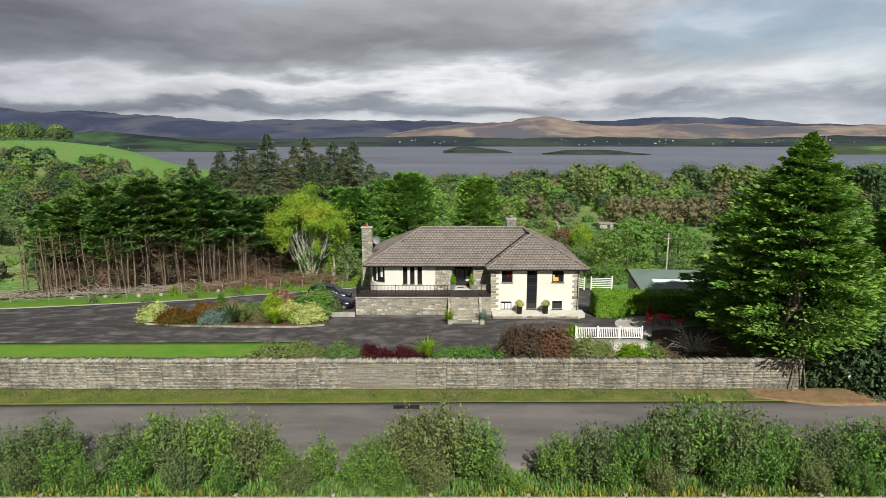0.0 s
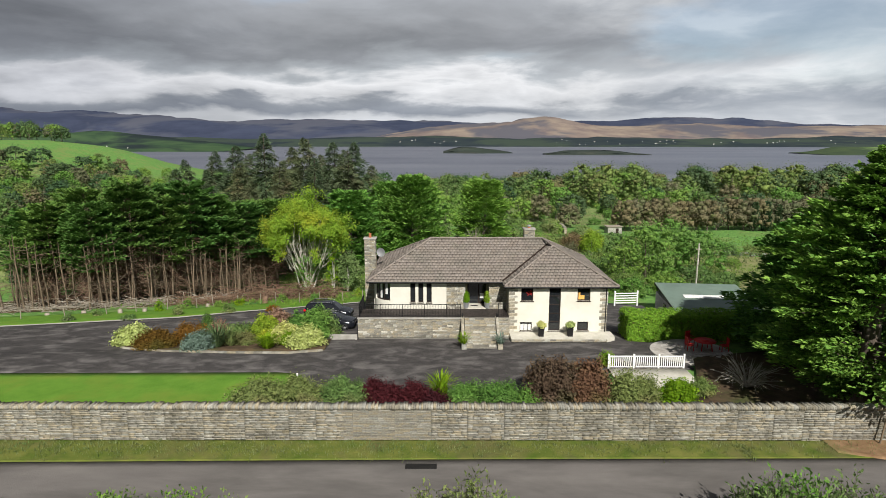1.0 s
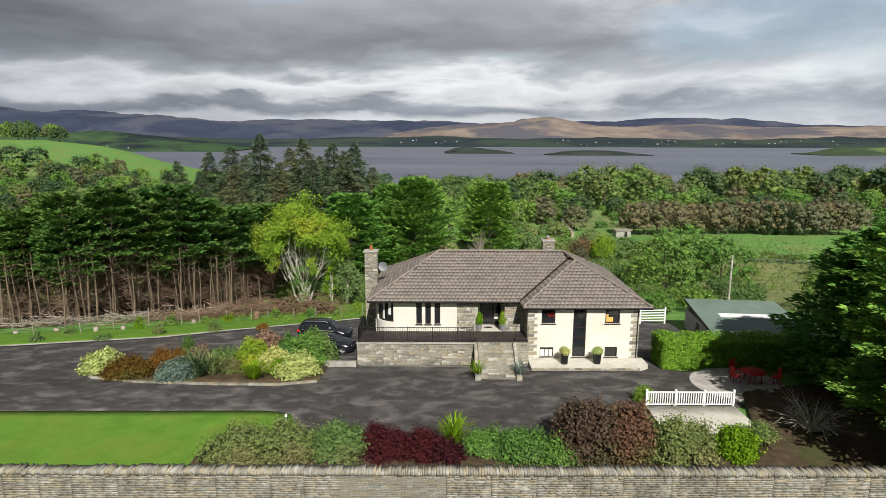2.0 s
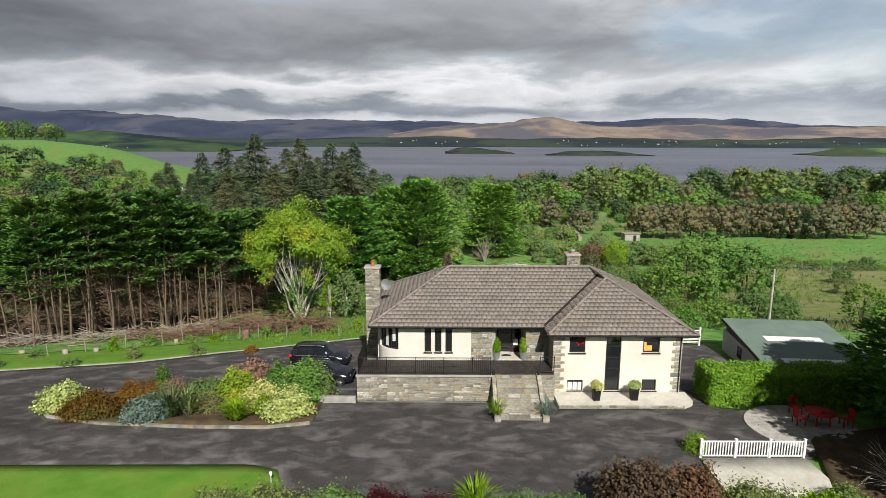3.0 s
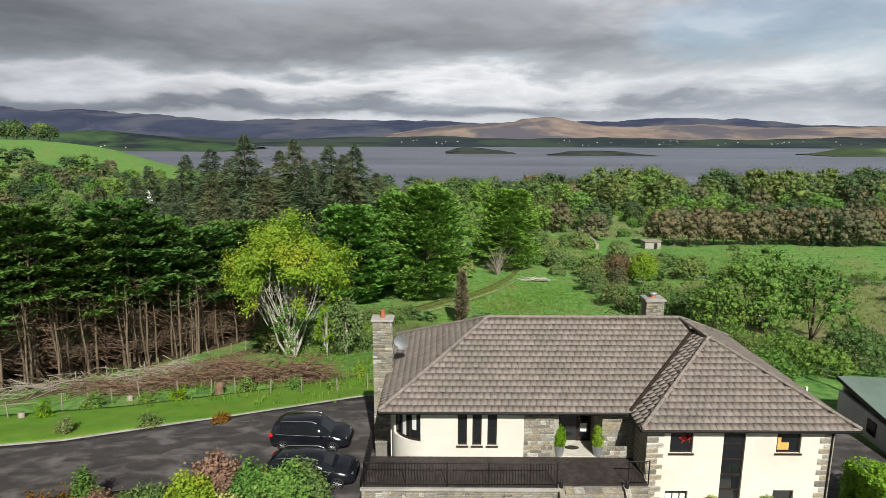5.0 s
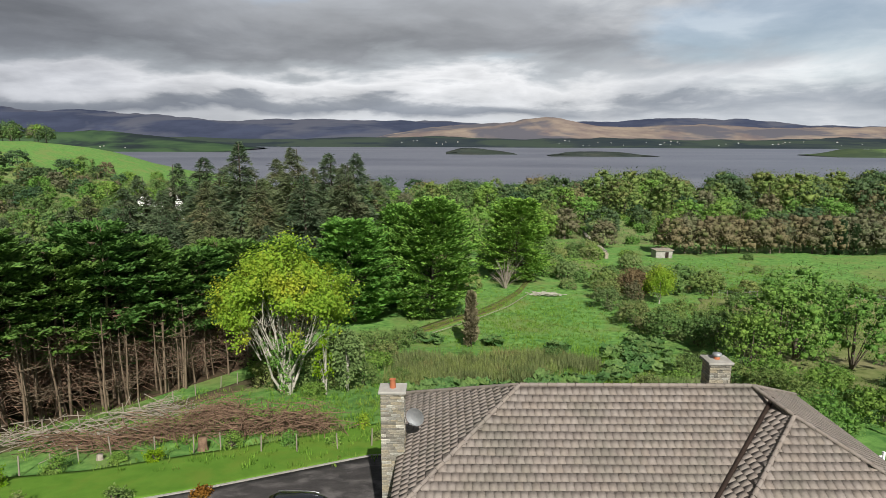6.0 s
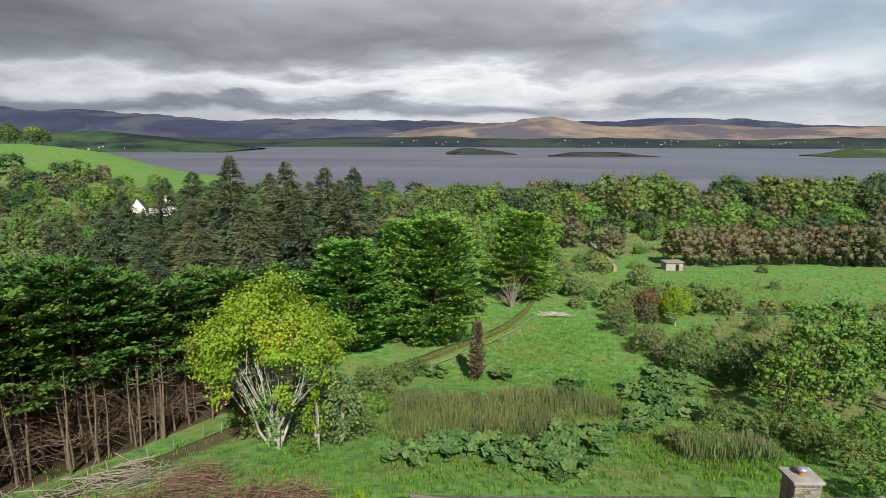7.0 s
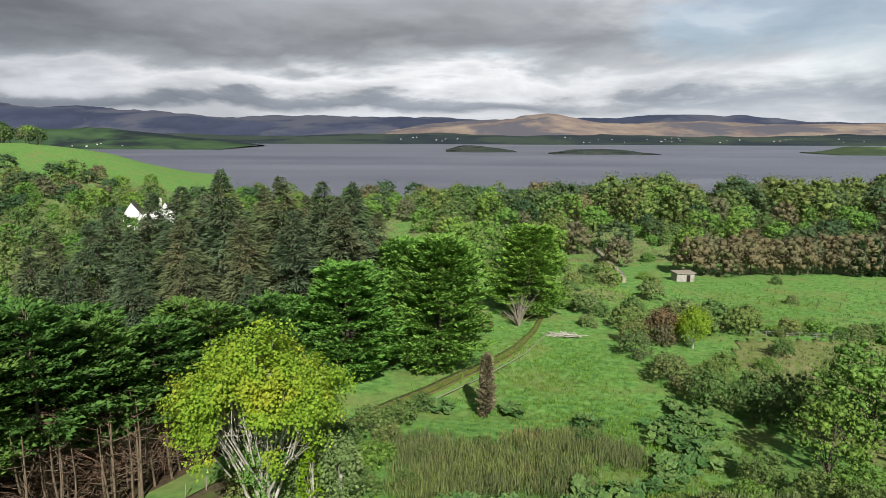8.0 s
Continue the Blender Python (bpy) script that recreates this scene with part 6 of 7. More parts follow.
# x, y, height, radius, leaf, kind of shrub
BED = [
    ("golden_privet", "golden-green variegated privet bush", -27.0, 53.4, 1.75, 1.35, L_GOLD, 0.16, 1.0), ("heather_bush", "rust-brown heather mound in the bed", -24.3, 52.2, 1.5, 1.75, L_RUST, 0.13, 0.7),
    ("heather_bush", "rust-brown heather mound with yellow tips", -22.2, 53.6, 1.6, 1.6, L_RUST, 0.13, 0.7), ("silver_shrub", "silver-grey leaved shrub in the bed", -20.6, 51.4, 1.35, 1.45, L_SILVER, 0.15, 0.7),
    ("dwarf_conifer", "small upright green conifer", -21.4, 55.3, 2.0, 0.6, L_CYP, 0.14, 0.5), ("rose_bush", "leggy pinkish-brown shrub in the bed", -19.8, 53.5, 2.0, 0.7, L_PINK, 0.12, 0.6),
    ("green_shrub", "dull green rounded shrub", -18.7, 54.9, 1.35, 1.5, L_OAK, 0.14, 0.6), ("dry_grass_tuft", "straw-coloured grassy tuft in the bed", -17.3, 52.6, 1.0, 0.8, L_REED, 0.22, 0.25),
    ("variegated_shrub", "yellow-green variegated shrub in the bed", -16.4, 54.8, 2.1, 1.3, L_YELLOW, 0.15, 0.7), ("hydrangea_bush", "pinkish-brown flowering hydrangea in the bed", -15.6, 56.6, 2.1, 1.25, L_PINK, 0.17, 0.8),
    ("gold_shrub", "bright pale-gold shrub in the bed", -14.2, 53.3, 1.75, 1.1, L_GOLD, 0.16, 0.8), ("gold_shrub", "bright pale-gold shrub in the bed", -12.2, 51.7, 1.6, 1.5, L_GOLD, 0.16, 0.8),
    ("laurel_bush", "tall glossy green laurel bush", -11.8, 54.0, 2.9, 1.25, L_ASH, 0.17, 0.6), ("laurel_bush", "rounded green laurel bush", -13.8, 56.0, 1.9, 1.1, L_ASH, 0.16, 0.6),
    ("dark_shrub", "dark green rounded evergreen shrub", -11.4, 55.6, 2.3, 1.3, L_OAK, 0.16, 0.6), ("lime_shrub", "lime-yellow small shrub in the bed", -13.4, 52.0, 1.2, 0.7, L_LIME, 0.14, 0.6),
    # bed behind the road wall
    ("juniper", "low spreading green juniper", -12.6, 40.6, 1.55, 1.9, L_WILLOW, 0.16, 0.4), ("juniper", "low spreading green juniper", -10.0, 40.9, 1.7, 1.8, L_WILLOW, 0.16, 0.4),
    ("cotoneaster", "arching dull green shrub behind the wall", -7.3, 41.0, 1.7, 1.6, L_OAK, 0.15, 0.5), ("barberry", "low dark purple barberry hedge", -5.1, 41.1, 1.5, 1.5, L_PURPLE, 0.12, 0.6),
    ("barberry", "low dark purple barberry hedge", -3.0, 40.9, 1.4, 1.3, L_PURPLE, 0.12, 0.6), ("barberry", "low dark purple barberry hedge", -1.6, 40.4, 1.0, 1.0, L_PURPLE, 0.12, 0.6),
    ("lime_shrub", "soft lime-green shrub behind the wall", 0.3, 41.3, 1.25, 1.1, L_ASH, 0.13, 0.5), ("hebe", "low mid-green hebe mound behind the wall", 2.3, 40.8, 1.5, 1.5, L_ASH, 0.13, 0.5),
    ("hebe", "low mid-green hebe mound behind the wall", 4.3, 40.4, 1.1, 1.2, L_ASH, 0.13, 0.5), ("maple_bush", "bronze-red maple with loose leaves", 5.9, 41.0, 3.1, 1.9, L_MAPLE, 0.17, 0.6),
    ("maple_bush", "bronze and green maple behind the wall", 7.9, 41.0, 3.0, 1.6, L_MAPLE, 0.17, 0.6), ("olive_shrub", "broad olive-green rounded shrub", 10.7, 40.6, 2.3, 2.0, L_WILLOW, 0.14, 0.5),
    ("lime_shrub", "bright yellow-lime shrub behind the wall", 13.7, 40.9, 1.7, 1.1, L_LIME, 0.15, 0.7), ("small_shrub", "small dark green shrub", 16.0, 42.6, 0.9, 0.8, L_OAK, 0.13, 0.5),
    ("small_shrub", "small pale yellow-green shrub", 11.0, 47.4, 1.1, 0.5, L_YELLOW, 0.1, 0.5), ("olive_shrub", "olive-green shrub beside the slab", 9.0, 42.0, 1.6, 1.0, L_WILLOW, 0.14, 0.5),
]
for i, (nm, lb, x, y, hh, rr, lm, lf, ra) in enumerate(BED):
    shrub(nm, lb, hh, rr, lm, int(50 + 40 * rr * hh), 44, 0.13 + 0.03 * rr, lf, ra, i * 1.3, at=at_land(x, y, 0.05), squash=0.9)


def blades(name, label, n, H, spread, mat, w, x, y, z=None, category="plant", base=0.15, at=None):
    e = thing(name, label, category, at or at_land(x, y, 0.05))
    az, t = RNG.uniform(0, 2 * math.pi, n), RNG.uniform(0.1, 1.0, n)
    out = np.stack([np.cos(az), np.sin(az), np.zeros(n)], axis=1)
    P = out * RNG.uniform(0, base, (n, 1))
    D = unit(out * (t * spread)[:, None] + np.array([0, 0, 1.0]))
    L = H * RNG.uniform(0.6, 1.1, n)
    mid = P + D * (L * 0.6)[:, None]
    D2 = unit(D + out * (0.5 * spread) + np.array([0, 0, -0.45]) * (t * spread)[:, None])
    V1_, F1_ = leaves(P, D, out + np.array([0, 0, 0.3]), L * 0.75, np.full(n, w))
    V2_, F2_ = leaves(mid, D2, np.array([0, 0, 1.0]) - out * 0.2, L * 0.5, np.full(n, w))
    V, F = joined([(V1_, F1_), (V2_, F2_)])
    raw_mesh("blade_clump", V, F, mat, e)
    return e


blades("flax", "dark spiky flax with arching blades", 130, 2.1, 0.8, L_DARK, 0.09, -19.2, 51.5)
blades("flax", "dark spiky flax with arching blades", 90, 1.7, 0.9, L_WILLOW, 0.09, -18.3, 51.9)
blades("daylily", "bright green arching daylily clump", 260, 1.35, 1.0, L_LIME, 0.06, -15.0, 50.9)
blades("flax", "bright lime-green spiky flax", 130, 1.7, 0.7, L_LIME, 0.08, -1.2, 41.8)

# clipped laurel hedge
def hedge(name, label, x0, x1, y0, y1, H, mat, n, leaf, turn_at=None):
    e = thing(name, label, "hedge", at_land((x0 + x1) / 2, (y0 + y1) / 2, 0))
    hx, hy = (x1 - x0) / 2, (y1 - y0) / 2
    part("core", boxes((-hx + 0.3, hx - 0.3, -hy + 0.3, hy - 0.3, -0.2, H - 0.25)), M_BROWNTWIG, e)
    face = RNG.choice(4, n, p=[0.45, 0.3, 0.15, 0.1])
    u, v = RNG.uniform(-1, 1, n), RNG.uniform(0, 1, n)
    P, N = np.zeros((n, 3)), np.zeros((n, 3))
    for i, (a, b, nn) in enumerate(((0, 2, (0, -1, 0)), (0, 1, (0, 0, 1)), (1, 2, (-1, 0, 0)), (1, 2, (1, 0, 0)))):
        m = face == i
        if i == 0:
            P[m] = np.stack([u[m] * hx, np.full(m.sum(), -hy), v[m] * H], axis=1)
        elif i == 1:
            P[m] = np.stack([u[m] * hx, (v[m] * 2 - 1) * hy, np.full(m.sum(), H)], axis=1)
        else:
            P[m] = np.stack([np.full(m.sum(), hx if i == 3 else -hx), u[m] * hy, v[m] * H], axis=1)
        N[m] = nn
    wob = np.array([noise.noise(Vector(p * 0.9)) for p in P])
    P += N * (wob * 0.22 + RNG.uniform(-0.25, 0.04, n))[:, None]
    N = unit(N + RNG.normal(size=(n, 3)) * 0.55)
    D = unit(np.cross(N, rand_dirs(n)))
    s = RNG.uniform(0.7, 1.3, n)
    V, F = leaves(P, D, N, leaf * s, leaf * 0.55 * s)
    raw_mesh("foliage", V, F, mat, e)
    return e


hedge("laurel_hedge", "clipped bright green laurel hedge beside the drive", 14.4, 25.5, 53.3, 55.9, 2.25, L_HEDGE, 26000, 0.17)

# white picket fence, pale slab, round patio
fence = thing("picket_fence", "white painted picket fence beside the pale slab", "fence", (10.95, 46.75, 0.0))
FL = 5.45
part("rail", boxes((0.02, FL, -0.02, 0.02, 0.93, 1.0)), M_WHITE, fence)
part("rail", boxes((0.02, FL, -0.02, 0.02, 0.12, 0.19)), M_WHITE, fence)
for i in range(4):
    x = i * FL / 3
    p = part("post", boxes((x - 0.06, x + 0.06, -0.06, 0.06, -0.1, 1.08), bevel=0.008), M_WHITE, fence)
    part("post_cap", boxes((x - 0.075, x + 0.075, -0.075, 0.075, 1.08, 1.13), bevel=0.02), M_WHITE, p)
for i in range(36):
    x = 0.14 + i * (FL - 0.28) / 35
    if min(abs(x - k_ * FL / 3) for k_ in range(4)) > 0.08:
        part("picket", boxes((x - 0.03, x + 0.03, -0.014, 0.014, 0.19, 0.93)), M_WHITE, fence)
strip("pale_slab", 10.9, 16.5, line((10.9, 42.4), (15.9, 42.4), (16.5, 42.9)), lambda x: 46.68, M_SLAB, 0.06, "pale concrete slab behind the bed", rows=4)
bm = prism([(18.4 + 3.1 * math.cos(w * math.pi / 18), 50.3 + 2.75 * math.sin(w * math.pi / 18)) for w in range(36)], -0.4, 0.03)
patio = tagged(mesh_object("round_patio", bm, M_GRAVEL), "round grey paved patio under the great tree", "patio", "", "structure")
rng = random.Random(8)
for j in range(-6, 7):
    for i in range(-6, 7):
        x, y = 18.4 + i * 0.46 + (0.23 if j % 2 else 0), 50.3 + j * 0.42
        if ((x - 18.4) / 2.8) ** 2 + ((y - 50.3) / 2.45) ** 2 < 1:
            part("paving_stone", prism([(x + 0.215 * math.cos(radians(a + 8)), y + 0.20 * math.sin(radians(a + 8))) for a in range(0, 360, 60)], 0.0, 0.045 + rng.uniform(0, 0.012)), M_GRAVEL, patio)
table = thing("garden_table", "red round garden table on the patio", "table", (19.6, 50.6, 0.04))
V, F = joined([tube([(0, 0, 0.70), (0, 0, 0.72), (0, 0, 0.75), (0, 0, 0.752)], [0.78, 0.82, 0.82, 0.01], 28)])
raw_mesh("tabletop", V, F, M_RED, table)
V, F = joined([tube([(0, 0, 0.755), (0, 0, 0.80), (0, 0, 0.802)], [0.3, 0.3, 0.01], 24)])
raw_mesh("turntable", V, F, M_RED, table)
for a in (45, 135, 225, 315):
    c, s = math.cos(radians(a)), math.sin(radians(a))
    V, F = tube([(c * 0.6, s * 0.6, 0), (c * 0.5, s * 0.5, 0.7)], [0.04, 0.04], 6)
    raw_mesh("leg", V, F, M_RED, table)


def garden_chair(at, turn):
    e = thing("garden_chair", "red wooden garden chair beside the table", "chair", at, turn, "chairs round the table")
    part("seat", boxes((-0.26, 0.26, -0.26, 0.26, 0.42, 0.46), bevel=0.01), M_RED, e)
    for i in range(5):
        part("back_slat", boxes((-0.25 + i * 0.105, -0.17 + i * 0.105, 0.23, 0.26, 0.46, 1.0)), M_RED, e)
    part("back_rail", boxes((-0.26, 0.26, 0.225, 0.265, 1.0, 1.08), bevel=0.01), M_RED, e)
    for x, y in ((-0.24, -0.24), (0.24, -0.24), (-0.24, 0.24), (0.24, 0.24)):
        part("leg", boxes((x - 0.025, x + 0.025, y - 0.025, y + 0.025, 0, 0.42)), M_RED, e)
    for x in (-0.27, 0.27):
        part("armrest", boxes((x - 0.035, x + 0.035, -0.26, 0.25, 0.64, 0.67), bevel=0.008), M_RED, e)
    return e


gc = garden_chair((18.35, 50.5, 0.04), 90)
copy_thing(gc, pose(18.9, 51.8, 0.04, 0, 0, 25))
copy_thing(gc, pose(21.0, 50.3, 0.04, 0, 0, -95))
# bare dead shrub
dead = thing("dead_shrub", "bare grey twiggy dead shrub", "shrub", at_land(19.3, 43.4, 0.05))
tw = []
for i in range(70):
    a, l, up = RNG.uniform(0, 2 * math.pi), RNG.uniform(0.8, 2.3), RNG.uniform(0.3, 2.0)
    d = np.array([math.cos(a) * l, math.sin(a) * l, up])
    tw.append(tube([(0, 0, 0), d * 0.5 + (0, 0, 0.25), d], [0.03, 0.02, 0.006], 4))
    for _ in range(2):
        tw.append(tube([d * 0.6 + (0, 0, 0.2), d * 0.8 + RNG.normal(size=3) * 0.35], [0.012, 0.004], 3 + 1))
V, F = joined(tw)
raw_mesh("twig_spray", V, F, M_PALEBARK, dead)

# ---- pots ----
def square_pot(at, h, w, mat, label, plant_mat, ph, pr):
    e = thing("plant_pot", label, "plant pot", at)
    bm = bmesh.new()
    r = bmesh.ops.create_cone(bm, cap_ends=True, segments=4, radius1=w * 0.55, radius2=w * 0.72, depth=h, matrix=Matrix.Translation((0, 0, h / 2)) @ Matrix.Rotation(radians(45), 4, "Z"))
    part("pot", bm, mat, e)
    part("soil", boxes((-w * 0.45, w * 0.45, -w * 0.45, w * 0.45, h - 0.02, h + 0.012)), M_EARTH, e)
    d = rand_dirs(90)
    d[:, 2] = np.abs(d[:, 2])
    C = d * np.array([pr, pr, ph]) * RNG.uniform(0.5, 1, (90, 1)) + (0, 0, h)
    V, F = clump_leaves(C, d, 26, 0.05, 0.09, 0.05)
    raw_mesh("plant", V, F, plant_mat, e)
    return e


square_pot((7.15, 53.55, 0.13), 0.85, 0.52, M_BLACK, "tall black square pot with a yellow shrub", L_GOLD, 0.42, 0.42)
square_pot((9.58, 53.6, 0.13), 0.85, 0.52, M_BLACK, "tall black square pot with a yellow shrub", L_GOLD, 0.42, 0.42)


def porch_pot(x, y, plant_mat, label):
    e = thing("topiary_pot", label, "plant pot", (x, y, TZ + 0.05))
    bm = bmesh.new()
    bmesh.ops.create_cone(bm, cap_ends=True, segments=20, radius1=0.2, radius2=0.29, depth=0.5, matrix=Matrix.Translation((0, 0, 0.25)))
    part("pot", bm, M_LEAD, e)
    t = RNG.uniform(0, 1, 160)
    a = RNG.uniform(0, 2 * math.pi, 160)
    r = 0.27 * np.sqrt(1 - t) * (0.6 + 0.6 * np.sin(np.clip(t * 3, 0, 1.57)))
    C = np.stack([r * np.cos(a), r * np.sin(a), 0.5 + t * 0.95], axis=1)
    d = np.stack([np.cos(a), np.sin(a), np.full(160, 0.3)], axis=1)
    V, F = clump_leaves(C, d, 20, 0.04, 0.08, 0.045)
    raw_mesh("topiary", V, F, plant_mat, e)


porch_pot(0.98, FY + 0.1, L_LIME, "grey pot with a clipped green cone bush")
porch_pot(2.85, FY + 0.1, L_YELLOW, "grey pot with a clipped orange-tipped cone bush")
for x in (0.62, 3.5):
    e = thing("yucca_planter", "stone planter with a spiky striped yucca", "plant pot", (x, 50.95, 0.0))
    part("planter", boxes((-0.2, 0.2, -0.2, 0.2, -0.1, 0.4), bevel=0.02), M_HSTONE, e)
    y_ = blades("yucca", "x", 70, 1.0, 1.1, L_LIME if x < 1 else L_SILVER, 0.05, x, 51.0)
    for ch in list(y_.children):
        ch.parent = e
        ch.name = "yucca_leaves"
        ch.location = (0, 0, 0.36)
    bpy.data.objects.remove(y_)


# ---- cars ----
def car(name, label, at, turn, L, W, H, estate=True):
    """A car pointing along +x: a skinned body, glass let in, wheels and lamps."""
    e = thing(name, label, "car", at, turn)
    hl = L / 2
    # along the car: x, sill, bonnet or belt, roof, half width low, belt, roof
    st = [(-hl, .50, .80, .82, .60, .66, .55), (-hl + .06, .34, .95, 1.0, .82, .84, .66), (-hl + .3, .26, 1.0, H - .22, .92, .92, .68), (-hl + .75, .24, 1.0, H - .03, .95, .96, .72), (-.35, .24, .98, H, .95, .96, .73), (.25, .24, .96, H - .04, .95, .96, .72),
          (.62, .24, .95, H - .16, .95, .95, .70), (1.28, .24, .95, .99, .95, .94, .80), (hl - .5, .25, .88, .90, .93, .91, .74), (hl - .12, .3, .76, .78, .84, .82, .66), (hl, .40, .60, .62, .64, .64, .5)]
    k = W / 1.92
    rings = []
    for x, s, b, r, wl, wb, wr in st:
        half_ring = [(wl * .86, s), (wl, s + .16), (wb * 1.0, (s + b) / 2 + .05), (wb * .97, b), (wr + (wb - wr) * .12, r - .06 if r > b + .1 else (b + r) / 2), (wr * .8, r)]
        ring = [(x, -w * k, z) for w, z in half_ring] + [(x, w * k, z) for w, z in half_ring[::-1]]
        rings.append(ring)
    m = len(rings[0])
    V = np.array(rings).reshape(-1, 3)
    body_f, glass_f = [], []
    for i in range(len(rings) - 1):
        for j in range(m - 1):
            q = (i * m + j, (i + 1) * m + j, (i + 1) * m + j + 1, i * m + j + 1)
            side_glass = j in (3, m - 5) and 2 <= i <= 6
            wind = j in (4, 5, 6) and i == 6
            rear = j in (4, 5, 6) and i == 1
            (glass_f if (side_glass or wind or rear) else body_f).append(q)
    bm = bmesh.new()
    vs = [bm.verts.new(v) for v in V]
    for q in body_f + glass_f:
        bm.faces.new([vs[i] for i in q])
    bm.faces.new(vs[:m])
    bm.faces.new(vs[-m:][::-1])
    bmesh.ops.recalc_face_normals(bm, faces=bm.faces)
    for f in bm.faces:
        f.smooth = True
    bmesh.ops.bevel(bm, geom=[g for g in bm.edges if g.calc_face_angle(0) > 0.5], offset=0.02, segments=2, affect="EDGES")
    body = part("body", bm, M_CARPAINT, e)
    C = V.mean(axis=0)
    bm = bmesh.new()
    for q in glass_f:
        p = np.array([V[i] for i in q])
        c = p.mean(axis=0)
        nrm = np.cross(p[1] - p[0], p[3] - p[0])
        nrm = nrm / np.linalg.norm(nrm)
        if np.dot(nrm, c - (c[0], 0, 0.8)) < 0:
            nrm = -nrm
        bm.faces.new([bm.verts.new(c + (v - c) * 0.9 + nrm * 0.012) for v in p])
    part("glass", bm, M_GLASS, body, "dark tinted car windows")
    for y in (-0.935 * k, 0.935 * k):
        V_, F_ = tube([(-hl + .45, y, 1.01), (-.3, y, .995), (1.15, y, .965)], [.016] * 3, 6)
        raw_mesh("window_trim", V_, F_, M_ALLOY, body, "bright metal strip below the windows")
    for y in (-0.66 * k, 0.66 * k):
        V_, F_ = tube([(-hl + .7, y, H - .02), (-hl + 1.0, y, H + .04), (.2, y, H + .035), (.45, y, H - .05)], [.018] * 4, 6)
        raw_mesh("roof_rail", V_, F_, M_ALLOY, body, "bright metal roof rail")
    for x in (-hl + .85, hl - .9):
        for s in (-1, 1):
            y = s * .86 * k
            V_, F_ = tube([(x, y - .11, .33), (x, y - .105, .33), (x, y + .105, .33), (x, y + .11, .33)], [.25, .33, .33, .25], 22)
            wv = raw_mesh("wheel", V_, F_, M_TYRE, e)
            V_, F_ = tube([(x, y - .112, .33), (x, y + .112, .33)], [.2, .2], 20)
            rim = raw_mesh("rim", V_, F_, M_BLACK, wv)
            sp = []
            for a in range(0, 360, 36):
                c, sn = math.cos(radians(a)), math.sin(radians(a))
                sp.append(tube([(x, y + s * .118, .33), (x + c * .23, y + s * .118, .33 + sn * .23)], [.03, .02], 4))
            sp.append(tube([(x, y + s * .10, .33), (x, y + s * .125, .33)], [.24, .24], 20))
            V_, F_ = joined(sp[:-1])
            raw_mesh("spoke_set", V_, F_, M_ALLOY, wv, "silver alloy spokes")
    for s in (-1, 1):
        part("headlight", boxes((hl - .34, hl - .13, s * .62 * k - .13, s * .62 * k + .13, .66, .80), bevel=.03), M_ALLOY, body, "clear headlight")
        part("tail_light", boxes((-hl + .02, -hl + .28, s * .80 * k - .09, s * .80 * k + .09, .82, 1.02), bevel=.03), M_REDLIGHT, body, "red tail light")
        part("mirror", boxes((.72, .9, s * 1.02 * k - .09, s * 1.02 * k + .09, .95, 1.08), bevel=.03), M_CARPAINT, body)
    return e


car("suv_car", "black sport utility car parked beside the terrace", (-12.3, 62.4, float(land(-12.3, 62.4)) + 0.03), -3, 4.65, 1.9, 1.68)
car("estate_car", "black estate car parked behind the bushes", (-11.35, 58.25, float(land(-11.35, 58.25)) + 0.03), -2, 4.7, 1.85, 1.48)

# ---- shed, gates and pole beside the house ----
shed = thing("shed", "low grey shed with a green sheet roof", "shed")
shed.matrix_basis = Matrix.Translation((20.5, 57.4, -0.5)) @ Matrix.Rotation(radians(-6), 4, "Z") @ Matrix.Translation((-19.6, -57.0, 0))
SX0, SX1, SY0, SY1 = 19.6, 27.5, 57.0, 66.6
part("wall", boxes((SX0, SX0 + 0.2, SY0, SY1, -3, 0.95), (SX0 + 0.2, SX1, SY0, SY0 + 0.2, -3, 0.75), (SX1 - 0.2, SX1, SY0 + 0.2, SY1, -3, 0.95), (SX0 + 0.2, SX1 - 0.2, SY1 - 0.2, SY1, -3, 1.5)), M_SHEDWALL, shed)
bm = bmesh.new()
box(bm, SX0 - 0.15, SX1 + 0.15, SY0 - 0.2, SY1 + 0.15, 0, 0.1)
for v in bm.verts:
    v.co.z += 0.95 + (v.co.y - SY0) * 0.085
part("roof", bm, M_GREENROOF, shed, "green sheet roof with pale skylights")
for x0, x1, y0, y1 in ((21.3, 25.6, 62.2, 63.1), (21.0, 25.4, 58.2, 59.1)):
    bm = bmesh.new()
    box(bm, x0, x1, y0, y1, 0.1, 0.13)
    for v in bm.verts:
        v.co.z += 0.955 + (v.co.y - SY0) * 0.085
    part("skylight", bm, M_WHITE, shed, "pale translucent roof sheet")
bm = bmesh.new()
box(bm, SX0 - 0.19, SX0 - 0.12, SY0 - 0.22, SY1 + 0.17, -0.12, 0.1)
for v in bm.verts:
    v.co.z += 0.94 + (v.co.y - SY0) * 0.085
part("bargeboard", bm, M_BLACK, shed)
for y0 in (59.3, 62.4):
    w_ = part("window", boxes((SX0 - 0.03, SX0 + 0.02, y0, y0 + 0.9, -0.25, 0.65)), M_BROWN, shed)
    part("pane", boxes((SX0 - 0.035, SX0 - 0.028, y0 + 0.08, y0 + 0.82, -0.17, 0.57)), M_GLASS, w_)


